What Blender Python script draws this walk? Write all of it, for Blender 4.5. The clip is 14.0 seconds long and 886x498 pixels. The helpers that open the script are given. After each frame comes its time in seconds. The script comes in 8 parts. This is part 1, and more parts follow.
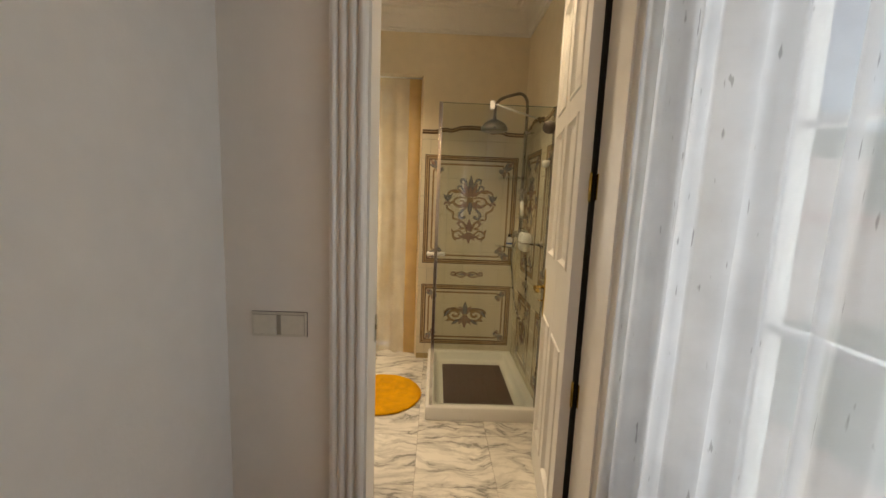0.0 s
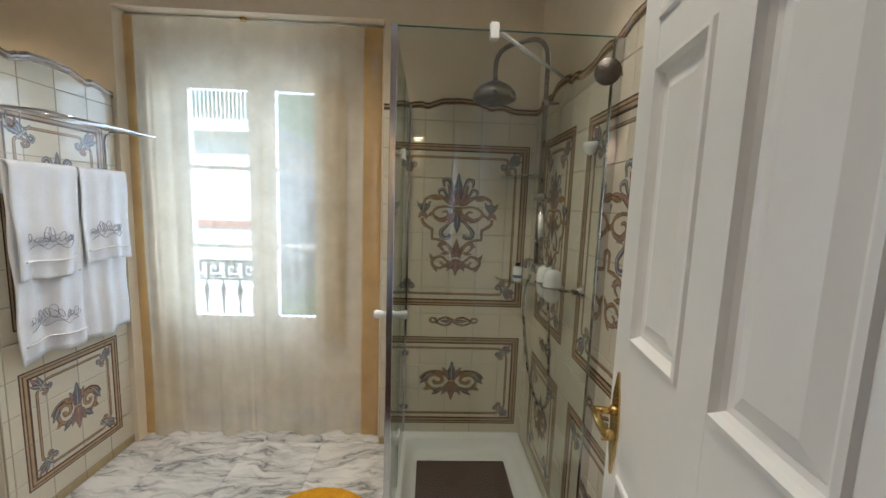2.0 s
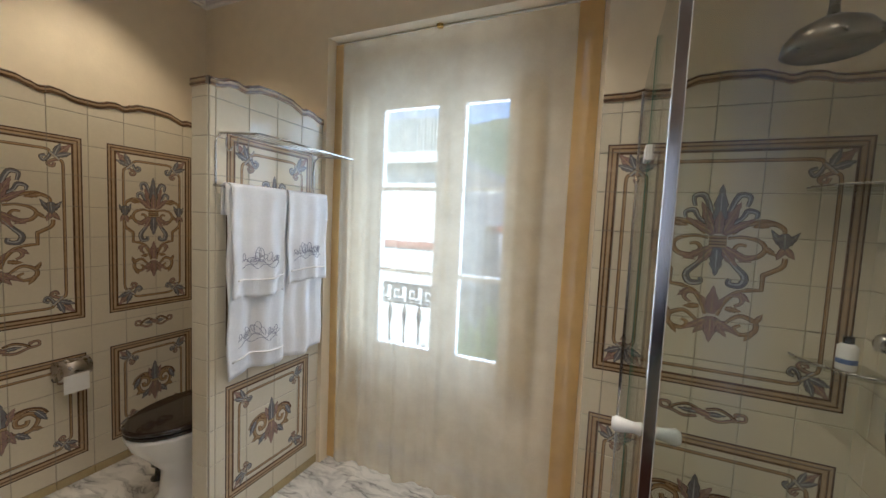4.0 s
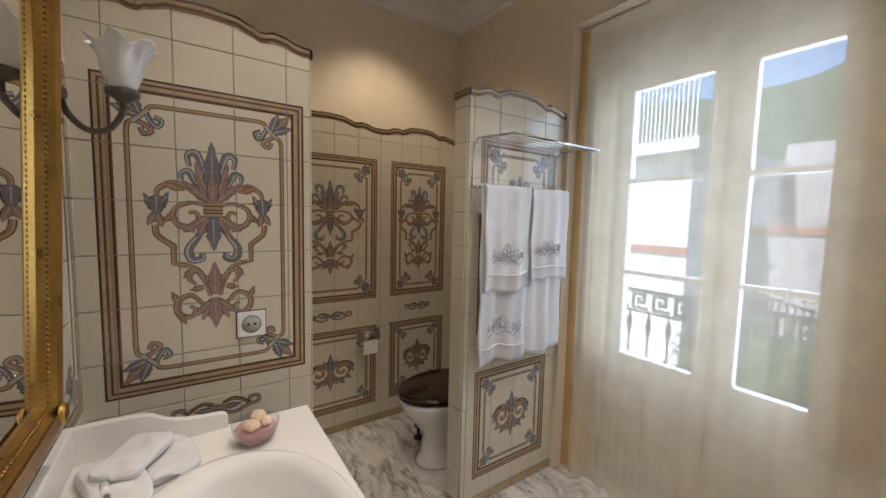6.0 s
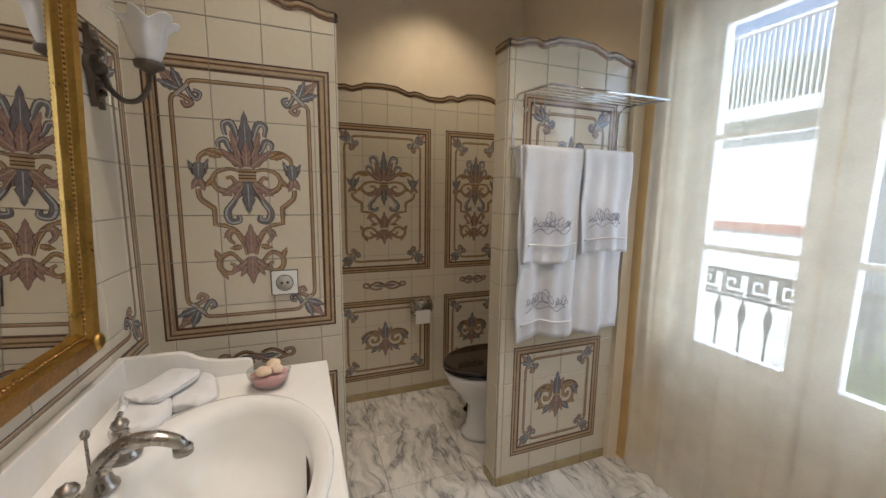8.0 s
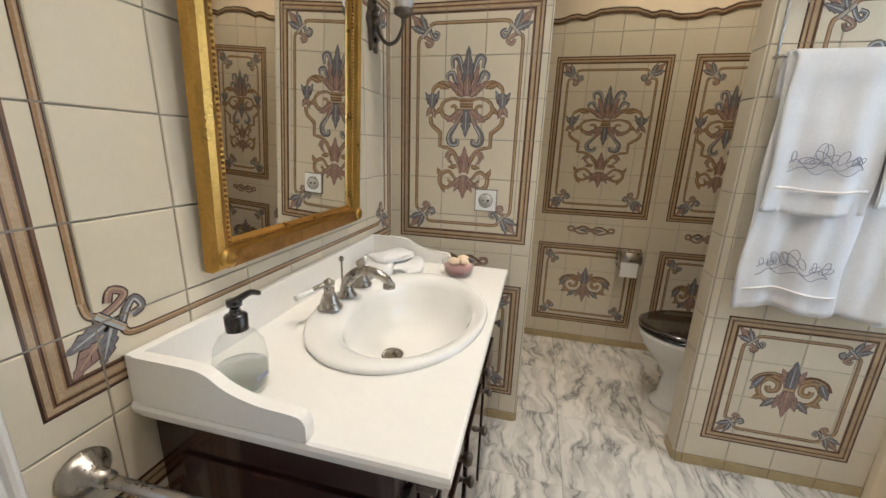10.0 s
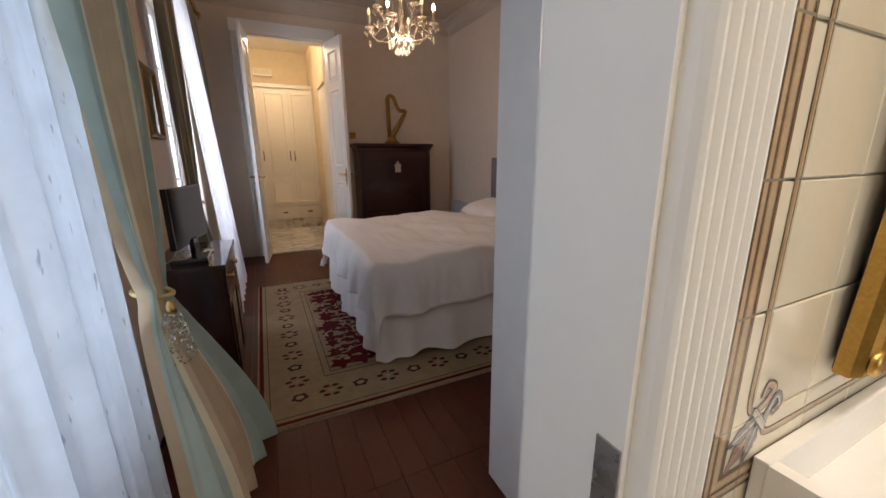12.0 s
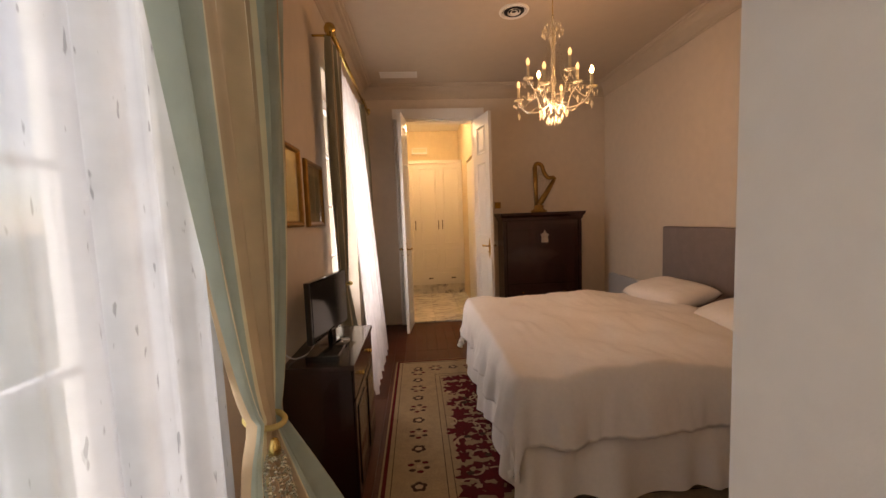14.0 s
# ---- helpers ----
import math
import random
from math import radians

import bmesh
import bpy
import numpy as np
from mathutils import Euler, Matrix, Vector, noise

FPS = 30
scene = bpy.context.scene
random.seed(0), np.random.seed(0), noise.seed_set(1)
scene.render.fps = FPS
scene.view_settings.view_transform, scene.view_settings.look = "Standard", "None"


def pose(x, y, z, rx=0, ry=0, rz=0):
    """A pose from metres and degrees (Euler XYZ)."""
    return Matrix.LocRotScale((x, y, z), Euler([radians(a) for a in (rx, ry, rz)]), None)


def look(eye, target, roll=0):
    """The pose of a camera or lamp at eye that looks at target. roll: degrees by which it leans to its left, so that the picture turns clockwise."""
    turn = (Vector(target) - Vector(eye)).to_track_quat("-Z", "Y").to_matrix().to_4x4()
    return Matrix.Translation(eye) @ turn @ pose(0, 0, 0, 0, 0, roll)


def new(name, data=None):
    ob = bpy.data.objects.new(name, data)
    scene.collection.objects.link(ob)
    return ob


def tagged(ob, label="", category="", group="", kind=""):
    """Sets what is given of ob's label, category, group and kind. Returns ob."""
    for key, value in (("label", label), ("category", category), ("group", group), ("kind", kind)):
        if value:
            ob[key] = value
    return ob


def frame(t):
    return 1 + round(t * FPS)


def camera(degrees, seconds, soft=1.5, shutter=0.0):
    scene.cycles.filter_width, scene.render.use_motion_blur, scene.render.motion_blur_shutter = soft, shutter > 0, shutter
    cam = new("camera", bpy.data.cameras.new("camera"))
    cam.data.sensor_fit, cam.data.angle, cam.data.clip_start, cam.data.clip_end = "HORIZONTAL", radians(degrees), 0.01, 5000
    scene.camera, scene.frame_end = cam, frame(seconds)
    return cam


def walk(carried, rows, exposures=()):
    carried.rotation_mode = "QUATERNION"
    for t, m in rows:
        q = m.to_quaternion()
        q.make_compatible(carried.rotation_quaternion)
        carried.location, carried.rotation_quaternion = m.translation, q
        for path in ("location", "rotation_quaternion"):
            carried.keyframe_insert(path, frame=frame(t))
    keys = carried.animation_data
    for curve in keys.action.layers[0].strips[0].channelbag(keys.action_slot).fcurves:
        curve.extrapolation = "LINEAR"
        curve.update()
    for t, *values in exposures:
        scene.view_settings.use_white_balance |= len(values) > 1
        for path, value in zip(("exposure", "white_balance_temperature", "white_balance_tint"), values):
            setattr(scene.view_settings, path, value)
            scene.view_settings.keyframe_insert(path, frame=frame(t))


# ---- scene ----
cam = camera(99.6, 14.0)
METRES, EYE, TILT, LEAN, TURN = 3.2, 1.36, 0.0, 0.0, -1.3
ROWS = [
    (0.0, 0.0, 0.0, 0.0, 0.29, -7.45, -2.22),
    (0.5, 0.0137, 0.0955, 0.0031, -0.28, -7.34, -2.09),
    (1.0, 0.0163, 0.1863, 0.002, -0.66, -7.11, -1.98),
    (1.5, 0.0205, 0.2657, 0.0062, -0.85, -7.11, -1.9),
    (2.0, 0.031, 0.3284, 0.0115, -0.76, -6.73, -1.95),
    (4.5, -0.0535, 0.4741, 0.0094, 34.51, -3.04, -3.53),
    (5.0, -0.0672, 0.4746, 0.0075, 43.3, -3.21, -4.15),
    (5.5, -0.0786, 0.466, 0.0026, 50.96, -3.95, -2.84),
    (6.0, -0.0813, 0.4587, 0.0001, 57.09, -4.72, -1.3),
    (6.5, -0.074, 0.4554, -0.0025, 61.3, -5.34, -0.6),
    (7.0, -0.0678, 0.4719, -0.005, 63.44, -5.99, -0.28),
    (9.5, -0.0497, 0.5811, -0.0426, 94.22, -13.13, -1.85),
    (10.0, -0.0305, 0.5705, -0.0499, 105.37, -14.98, -1.85),
    (10.5, -0.0175, 0.5543, -0.0498, 114.93, -16.11, -2.4),
    (11.0, -0.0057, 0.529, -0.0475, 125.52, -16.04, -3.15),
    (11.5, 0.0124, 0.4966, -0.0398, 141.8, -15.7, -2.2),
    (12.0, 0.0239, 0.4484, -0.0296, 155.81, -13.84, 0.45),
    (12.5, 0.0288, 0.4076, -0.0192, 165.35, -11.85, 2.34),
    (13.0, 0.022, 0.3791, 0.0004, 169.75, -10.06, 2.41),
    (13.5, 0.0046, 0.3515, 0.0132, 173.87, -6.82, 2.24),
    (14.0, -0.0054, 0.3232, 0.0145, 177.29, -4.61, 2.08),
]
walk(cam, [(t, pose(0, 0, EYE, TILT, LEAN, TURN) @ pose(METRES * x, METRES * y, METRES * z, 90 + pitch, roll, yaw)) for t, x, y, z, yaw, pitch, roll in ROWS],
     [(0.0, 0.85, 7400, 13), (1.0, 0.95, 5900, 10), (2.0, 0.68, 5150, 10), (4.5, 0.48, 5300, 13), (7.0, 0.26, 5400, 17), (9.5, 0.65, 5400, 11), (11.0, 0.95, 4950, 11), (11.6, 0.9, 5250, 12), (12.5, 0.95, 6500, 16), (13.0, 0.98, 7200, 18), (14.0, 1.06, 8200, 23)])

world = bpy.data.worlds.new("sky")
scene.world = world
world.use_nodes = True
_bg = world.node_tree.nodes["Background"]
_sky = world.node_tree.nodes.new("ShaderNodeTexSky")
_sky.sky_type, _sky.sun_disc = "NISHITA", False
_sky.sun_elevation, _sky.sun_rotation = radians(48), radians(186)
world.node_tree.links.new(_sky.outputs[0], _bg.inputs[0])
_bg.inputs[1].default_value = 0.15
_sd = bpy.data.lights.new("sun", "SUN")
_sd.energy, _sd.angle, _sd.color = 4.5, radians(0.5), (1, 0.95, 0.86)
_sun = new("sun", _sd)
_el, _az = radians(48), radians(186)
_dirv = Vector((math.sin(_az) * math.cos(_el), math.cos(_az) * math.cos(_el), math.sin(_el)))
_sun.matrix_world = Matrix.Translation((0, 0, 12)) @ _dirv.to_track_quat("Z", "Y").to_matrix().to_4x4()


def lamp(name, kind, loc, energy, color, size=0.05, target=None, spot=70):
    d = bpy.data.lights.new(name, kind)
    d.energy, d.color = energy, color
    if kind == "AREA":
        d.shape, d.size = "RECTANGLE", size[0]
        d.size_y = size[1]
    else:
        d.shadow_soft_size = size
    if kind == "SPOT":
        d.spot_size, d.spot_blend = radians(spot), 0.6
    o = new(name, d)
    o.matrix_world = look(loc, target) if target else Matrix.Translation(loc)
    return o


WARM = (1.0, 0.81, 0.56)
# recessed ceiling spots of the bathroom
for sx, sy in ((-2.02, 2.45), (-0.95, 1.85), (0.12, 1.80), (-0.55, 2.5)):
    lamp("ceiling_spot_light", "SPOT", (sx, sy, 2.765), 25 if sx < -1.5 else 29, (1.0, 0.76, 0.46) if sx < -1.5 else WARM, 0.03, (sx, sy - 0.001, 0), 100)
# daylight at the three windows
lamp("daylight_north", "AREA", (-0.88, 3.56, 1.20), 19, (0.84, 0.92, 1.0), (1.0, 2.1), (-0.88, 0, 1.20))
lamp("daylight_alcove", "AREA", (1.02, 0.49, 1.35), 18, (0.80, 0.88, 1.0), (0.9, 2.0), (-3, 0.45, 1.2))
lamp("daylight_east", "AREA", (1.02, -2.45, 1.35), 22, (0.86, 0.92, 1.0), (0.9, 2.0), (-3, -2.4, 1.2))
lamp("chandelier_light", "POINT", (-1.06, -1.8, 2.18), 7.5, (1.0, 0.64, 0.38), 0.16)
lamp("hall_light", "POINT", (-0.15, -5.0, 2.85), 11, (1.0, 0.70, 0.38), 0.1)
lamp("entrance_hall_light", "POINT", (-2.6, -5.0, 2.5), 10, (1.0, 0.72, 0.4), 0.1)


# ---- materials ----
def mat(name, color, rough=0.5, metal=0.0, vary=0.08, scale=6.0, bump=0.0, bscale=60.0, spec=0.5, trans=0.0, alpha=None, emit=None, coat=0.0, rnd=0.0):
    """A surface with two scales of variation in its colour and a fine relief."""
    m = bpy.data.materials.new(name)
    m.use_nodes = True
    nt = m.node_tree
    N, L = nt.nodes, nt.links
    b = N["Principled BSDF"]
    b.inputs["Base Color"].default_value = (*color, 1)
    b.inputs["Roughness"].default_value = rough
    b.inputs["Metallic"].default_value = metal
    b.inputs["Specular IOR Level"].default_value = spec
    b.inputs["Transmission Weight"].default_value = trans
    b.inputs["Coat Weight"].default_value = coat
    if emit:
        b.inputs["Emission Color"].default_value = (*emit[0], 1)
        b.inputs["Emission Strength"].default_value = emit[1]
    tc = N.new("ShaderNodeTexCoord")
    if vary or rnd:
        n1, n2 = N.new("ShaderNodeTexNoise"), N.new("ShaderNodeTexNoise")
        for n, s in ((n1, scale), (n2, scale * 9)):
            n.inputs["Scale"].default_value, n.inputs["Detail"].default_value = s, 4
            L.new(tc.outputs["Object"], n.inputs["Vector"])
        add = N.new("ShaderNodeMath")
        add.operation = "ADD"
        L.new(n1.outputs[0], add.inputs[0]), L.new(n2.outputs[0], add.inputs[1])
        last = add
        if rnd:
            oi, ma = N.new("ShaderNodeObjectInfo"), N.new("ShaderNodeMath")
            ma.operation = "MULTIPLY_ADD"
            L.new(oi.outputs["Random"], ma.inputs[0])
            ma.inputs[1].default_value = rnd
            L.new(add.outputs[0], ma.inputs[2])
            last = ma
        mr = N.new("ShaderNodeMapRange")
        mr.inputs[1].default_value, mr.inputs[2].default_value = 0.6, 1.4 + rnd
        mr.inputs[3].default_value, mr.inputs[4].default_value = 1 - vary, 1 + vary
        L.new(last.outputs[0], mr.inputs[0])
        vm = N.new("ShaderNodeVectorMath")
        vm.operation = "SCALE"
        vm.inputs[0].default_value = color
        L.new(mr.outputs[0], vm.inputs["Scale"])
        L.new(vm.outputs[0], b.inputs["Base Color"])
        rr = N.new("ShaderNodeMapRange")
        rr.inputs[1].default_value, rr.inputs[2].default_value = 0.3, 0.7
        rr.inputs[3].default_value, rr.inputs[4].default_value = rough * 0.88, min(1, rough * 1.12)
        L.new(n1.outputs[0], rr.inputs[0]), L.new(rr.outputs[0], b.inputs["Roughness"])
    if bump:
        n3, bp = N.new("ShaderNodeTexNoise"), N.new("ShaderNodeBump")
        n3.inputs["Scale"].default_value, n3.inputs["Detail"].default_value = bscale, 5
        L.new(tc.outputs["Object"], n3.inputs["Vector"])
        bp.inputs["Strength"].default_value, bp.inputs["Distance"].default_value = bump, 0.004
        L.new(n3.outputs[0], bp.inputs["Height"]), L.new(bp.outputs[0], b.inputs["Normal"])
    return m


def marble(name, base, vein, scale=2.2, rough=0.12, amount=1.0):
    """Polished marble with clouded grey veins that change from slab to slab."""
    m = bpy.data.materials.new(name)
    m.use_nodes = True
    nt = m.node_tree
    N, L = nt.nodes, nt.links
    b = N["Principled BSDF"]
    b.inputs["Roughness"].default_value = rough
    tc, oi, va = N.new("ShaderNodeTexCoord"), N.new("ShaderNodeObjectInfo"), N.new("ShaderNodeVectorMath")
    va.operation = "MULTIPLY_ADD"
    va.inputs[0].default_value = (13, 7, 5)
    cx = N.new("ShaderNodeCombineXYZ")
    for k in range(3):
        L.new(oi.outputs["Random"], cx.inputs[k])
    L.new(cx.outputs[0], va.inputs[1]), L.new(tc.outputs["Object"], va.inputs[2])
    warp = N.new("ShaderNodeTexNoise")
    warp.inputs["Scale"].default_value, warp.inputs["Detail"].default_value = scale, 6
    L.new(va.outputs[0], warp.inputs["Vector"])
    mix = N.new("ShaderNodeVectorMath")
    mix.operation = "MULTIPLY_ADD"
    mix.inputs[1].default_value = (0.32, 0.32, 0.32)
    L.new(warp.outputs["Color"], mix.inputs[0]), L.new(va.outputs[0], mix.inputs[2])
    stretch = N.new("ShaderNodeMapping")
    stretch.inputs["Scale"].default_value = (0.8, 3.6, 1.0)
    stretch.inputs["Rotation"].default_value = (0, 0, 0.7)
    L.new(mix.outputs[0], stretch.inputs[0])
    ridge = N.new("ShaderNodeTexNoise")
    ridge.inputs["Scale"].default_value, ridge.inputs["Detail"].default_value = scale * 2.2, 8
    L.new(stretch.outputs[0], ridge.inputs["Vector"])
    sub, ab = N.new("ShaderNodeMath"), N.new("ShaderNodeMath")
    sub.operation, ab.operation = "SUBTRACT", "ABSOLUTE"
    sub.inputs[1].default_value = 0.5
    L.new(ridge.outputs[0], sub.inputs[0]), L.new(sub.outputs[0], ab.inputs[0])
    ramp = N.new("ShaderNodeValToRGB")
    e = ramp.color_ramp.elements
    e[0].position, e[0].color = 0.0, (*vein, 1)
    e[1].position, e[1].color = 0.13 * amount, (*base, 1)
    mid = ramp.color_ramp.elements.new(0.035 * amount)
    mid.color = (*[(a * 0.55 + c * 0.45) for a, c in zip(base, vein)], 1)
    patch, pr, pa = N.new("ShaderNodeTexNoise"), N.new("ShaderNodeMapRange"), N.new("ShaderNodeMath")
    patch.inputs["Scale"].default_value, patch.inputs["Detail"].default_value = scale * 1.7, 3
    L.new(stretch.outputs[0], patch.inputs["Vector"])
    pr.inputs[1].default_value, pr.inputs[2].default_value, pr.inputs[3].default_value, pr.inputs[4].default_value = 0.42, 0.60, 0.0, 0.11
    L.new(patch.outputs[0], pr.inputs[0])
    L.new(ab.outputs[0], pa.inputs[0]), L.new(pr.outputs[0], pa.inputs[1])
    L.new(pa.outputs[0], ramp.inputs[0])
    cloud = N.new("ShaderNodeTexNoise")
    cloud.inputs["Scale"].default_value, cloud.inputs["Detail"].default_value = scale * 1.3, 5
    L.new(va.outputs[0], cloud.inputs["Vector"])
    cr = N.new("ShaderNodeMapRange")
    cr.inputs[1].default_value, cr.inputs[2].default_value, cr.inputs[3].default_value, cr.inputs[4].default_value = 0.35, 0.7, 1.0, 0.80
    L.new(cloud.outputs[0], cr.inputs[0])
    vs = N.new("ShaderNodeVectorMath")
    vs.operation = "SCALE"
    L.new(ramp.outputs[0], vs.inputs[0]), L.new(cr.outputs[0], vs.inputs["Scale"])
    L.new(vs.outputs[0], b.inputs["Base Color"])
    return m


def cloth(name, color, see=0.0, glow=0.35, rough=0.9, stripes=None, weave=0.25, slub=0.0):
    """Woven cloth, partly see-through and letting light pass; stripes: (period, colours)."""
    m = bpy.data.materials.new(name)
    m.use_nodes = True
    nt = m.node_tree
    N, L = nt.nodes, nt.links
    out = N["Material Output"]
    N.remove(N["Principled BSDF"])
    d, t, tr = N.new("ShaderNodeBsdfDiffuse"), N.new("ShaderNodeBsdfTranslucent"), N.new("ShaderNodeBsdfTransparent")
    tc, uv = N.new("ShaderNodeTexCoord"), N.new("ShaderNodeUVMap")
    n = N.new("ShaderNodeTexNoise")
    n.inputs["Scale"].default_value, n.inputs["Detail"].default_value = 9, 5
    L.new(tc.outputs["Object"], n.inputs["Vector"])
    mr = N.new("ShaderNodeMapRange")
    mr.inputs[1].default_value, mr.inputs[2].default_value, mr.inputs[3].default_value, mr.inputs[4].default_value = 0.3, 0.7, 0.9, 1.06
    L.new(n.outputs[0], mr.inputs[0])
    vs = N.new("ShaderNodeVectorMath")
    vs.operation = "SCALE"
    vs.inputs[0].default_value = color
    L.new(mr.outputs[0], vs.inputs["Scale"])
    if stripes:
        sep, md, ramp = N.new("ShaderNodeSeparateXYZ"), N.new("ShaderNodeMath"), N.new("ShaderNodeValToRGB")
        L.new(uv.outputs[0], sep.inputs[0])
        mul = N.new("ShaderNodeMath")
        mul.operation, md.operation = "MULTIPLY", "FRACT"
        mul.inputs[1].default_value = 1 / stripes[0]
        L.new(sep.outputs[0], mul.inputs[0]), L.new(mul.outputs[0], md.inputs[0]), L.new(md.outputs[0], ramp.inputs[0])
        ramp.color_ramp.interpolation = "CONSTANT"
        for k, (pos, col) in enumerate(stripes[1]):
            el = ramp.color_ramp.elements[k] if k < 2 else ramp.color_ramp.elements.new(pos)
            el.position, el.color = pos, (*col, 1)
        L.new(ramp.outputs[0], vs.inputs[0])
    if slub:
        sn, sm, sp, sx = N.new("ShaderNodeTexNoise"), N.new("ShaderNodeMapping"), N.new("ShaderNodeMapRange"), N.new("ShaderNodeMath")
        sn.inputs["Scale"].default_value, sn.inputs["Detail"].default_value = 70, 2
        sm.inputs["Scale"].default_value = (1, 1.3, 0.22)
        L.new(tc.outputs["Object"], sm.inputs[0]), L.new(sm.outputs[0], sn.inputs["Vector"]), L.new(sn.outputs[0], sp.inputs[0])
        sp.inputs[1].default_value, sp.inputs[2].default_value, sp.inputs[3].default_value, sp.inputs[4].default_value = 0.69, 0.74, 1.0, 1 - slub
        sx.operation = "MULTIPLY"
        L.new(mr.outputs[0], sx.inputs[0]), L.new(sp.outputs[0], sx.inputs[1]), L.new(sx.outputs[0], vs.inputs["Scale"])
    L.new(vs.outputs[0], d.inputs[0]), L.new(vs.outputs[0], t.inputs[0])
    w = N.new("ShaderNodeTexNoise")
    w.inputs["Scale"].default_value = 700
    bp = N.new("ShaderNodeBump")
    bp.inputs["Strength"].default_value, bp.inputs["Distance"].default_value = weave, 0.001
    L.new(tc.outputs["Object"], w.inputs["Vector"]), L.new(w.outputs[0], bp.inputs["Height"]), L.new(bp.outputs[0], d.inputs["Normal"])
    m1, m2 = N.new("ShaderNodeMixShader"), N.new("ShaderNodeMixShader")
    m1.inputs[0].default_value, m2.inputs[0].default_value = glow, see
    if see:
        th = N.new("ShaderNodeTexNoise")
        th.inputs["Scale"].default_value, th.inputs["Detail"].default_value = 5, 3
        mp = N.new("ShaderNodeMapping")
        mp.inputs["Scale"].default_value = (30, 30, 90)
        L.new(tc.outputs["Object"], mp.inputs[0]), L.new(mp.outputs[0], th.inputs["Vector"])
        r2 = N.new("ShaderNodeMapRange")
        r2.inputs[1].default_value, r2.inputs[2].default_value = 0.3, 0.7
        r2.inputs[3].default_value, r2.inputs[4].default_value = see * 0.97, see * 1.03
        L.new(th.outputs[0], r2.inputs[0]), L.new(r2.outputs[0], m2.inputs[0])
    L.new(d.outputs[0], m1.inputs[1]), L.new(t.outputs[0], m1.inputs[2])
    L.new(m1.outputs[0], m2.inputs[1]), L.new(tr.outputs[0], m2.inputs[2])
    L.new(m2.outputs[0], out.inputs[0])
    return m


def glass(name, tint=(0.96, 0.98, 0.97), gloss=0.06):
    """Clear sheet glass: light passes, the surface mirrors a little."""
    m = bpy.data.materials.new(name)
    m.use_nodes = True
    N, L = m.node_tree.nodes, m.node_tree.links
    N.remove(N["Principled BSDF"])
    tr, gl, lw, mx = N.new("ShaderNodeBsdfTransparent"), N.new("ShaderNodeBsdfGlossy"), N.new("ShaderNodeLayerWeight"), N.new("ShaderNodeMixShader")
    pw, fr = N.new("ShaderNodeMath"), N.new("ShaderNodeMath")
    pw.operation, fr.operation = "POWER", "MULTIPLY_ADD"
    pw.inputs[1].default_value, fr.inputs[1].default_value, fr.inputs[2].default_value = 4.0, 0.7, 0.035
    lw.inputs[0].default_value = 0.5
    L.new(lw.outputs["Facing"], pw.inputs[0]), L.new(pw.outputs[0], fr.inputs[0])
    tr.inputs[0].default_value = (*tint, 1)
    gl.inputs["Roughness"].default_value = 0.01
    L.new(fr.outputs[0], mx.inputs[0]), L.new(tr.outputs[0], mx.inputs[1]), L.new(gl.outputs[0], mx.inputs[2])
    L.new(mx.outputs[0], N["Material Output"].inputs[0])
    return m


def painted(name, color, grid=True):
    """Glazed paint on tiles, broken by the joints of the 0.15 m grid."""
    m = mat(name, color, 0.16, 0, 0.22, 30, coat=0.3)
    N, L = m.node_tree.nodes, m.node_tree.links
    tc, sep = N.new("ShaderNodeTexCoord"), N.new("ShaderNodeSeparateXYZ")
    L.new(tc.outputs["Object"], sep.inputs[0])
    hits = []
    for ax in (0, 2):
        a, b, c = N.new("ShaderNodeMath"), N.new("ShaderNodeMath"), N.new("ShaderNodeMath")
        a.operation, b.operation, c.operation = "MULTIPLY_ADD", "FRACT", "COMPARE"
        a.inputs[1].default_value, a.inputs[2].default_value = 1 / 0.15, 0.5
        c.inputs[1].default_value, c.inputs[2].default_value = 0.5, 0.010
        L.new(sep.outputs[ax], a.inputs[0]), L.new(a.outputs[0], b.inputs[0]), L.new(b.outputs[0], c.inputs[0])
        hits.append(c)
    mx, mix = N.new("ShaderNodeMath"), N.new("ShaderNodeMix")
    mx.operation, mix.data_type = "MAXIMUM", "RGBA"
    L.new(hits[0].outputs[0], mx.inputs[0]), L.new(hits[1].outputs[0], mx.inputs[1])
    L.new(mx.outputs[0], mix.inputs[0])
    bs = N["Principled BSDF"]
    src = bs.inputs["Base Color"].links[0].from_socket
    L.new(src, mix.inputs[6])
    mix.inputs[7].default_value = (0.22, 0.19, 0.15, 1)
    L.new(mix.outputs[2], bs.inputs["Base Color"])
    return m


PLASTER = mat("warm_white_plaster", (0.74, 0.64, 0.47), 0.85, vary=0.05, scale=1.5, bump=0.12, bscale=90)
PLASTER_BED = mat("cream_plaster", (0.68, 0.58, 0.47), 0.85, vary=0.05, scale=1.5, bump=0.12, bscale=90)
PLASTER_PASS = mat("pale_greige_plaster", (0.80, 0.765, 0.715), 0.85, vary=0.04, scale=1.5, bump=0.12, bscale=90)
CEIL = mat("ceiling_paint", (0.78, 0.75, 0.70), 0.9, vary=0.03, scale=1.2, bump=0.08)
TRIM = mat("white_gloss_paint", (0.80, 0.78, 0.74), 0.34, vary=0.02, scale=3, bump=0.012, bscale=40)
GROUT = mat("tile_grout", (0.34, 0.31, 0.25), 0.9, vary=0.15, scale=20)
TILE = mat("cream_glazed_tile", (0.66, 0.597, 0.46), 0.12, vary=0.05, scale=9, bump=0.05, bscale=14, coat=0.4, rnd=0.35)
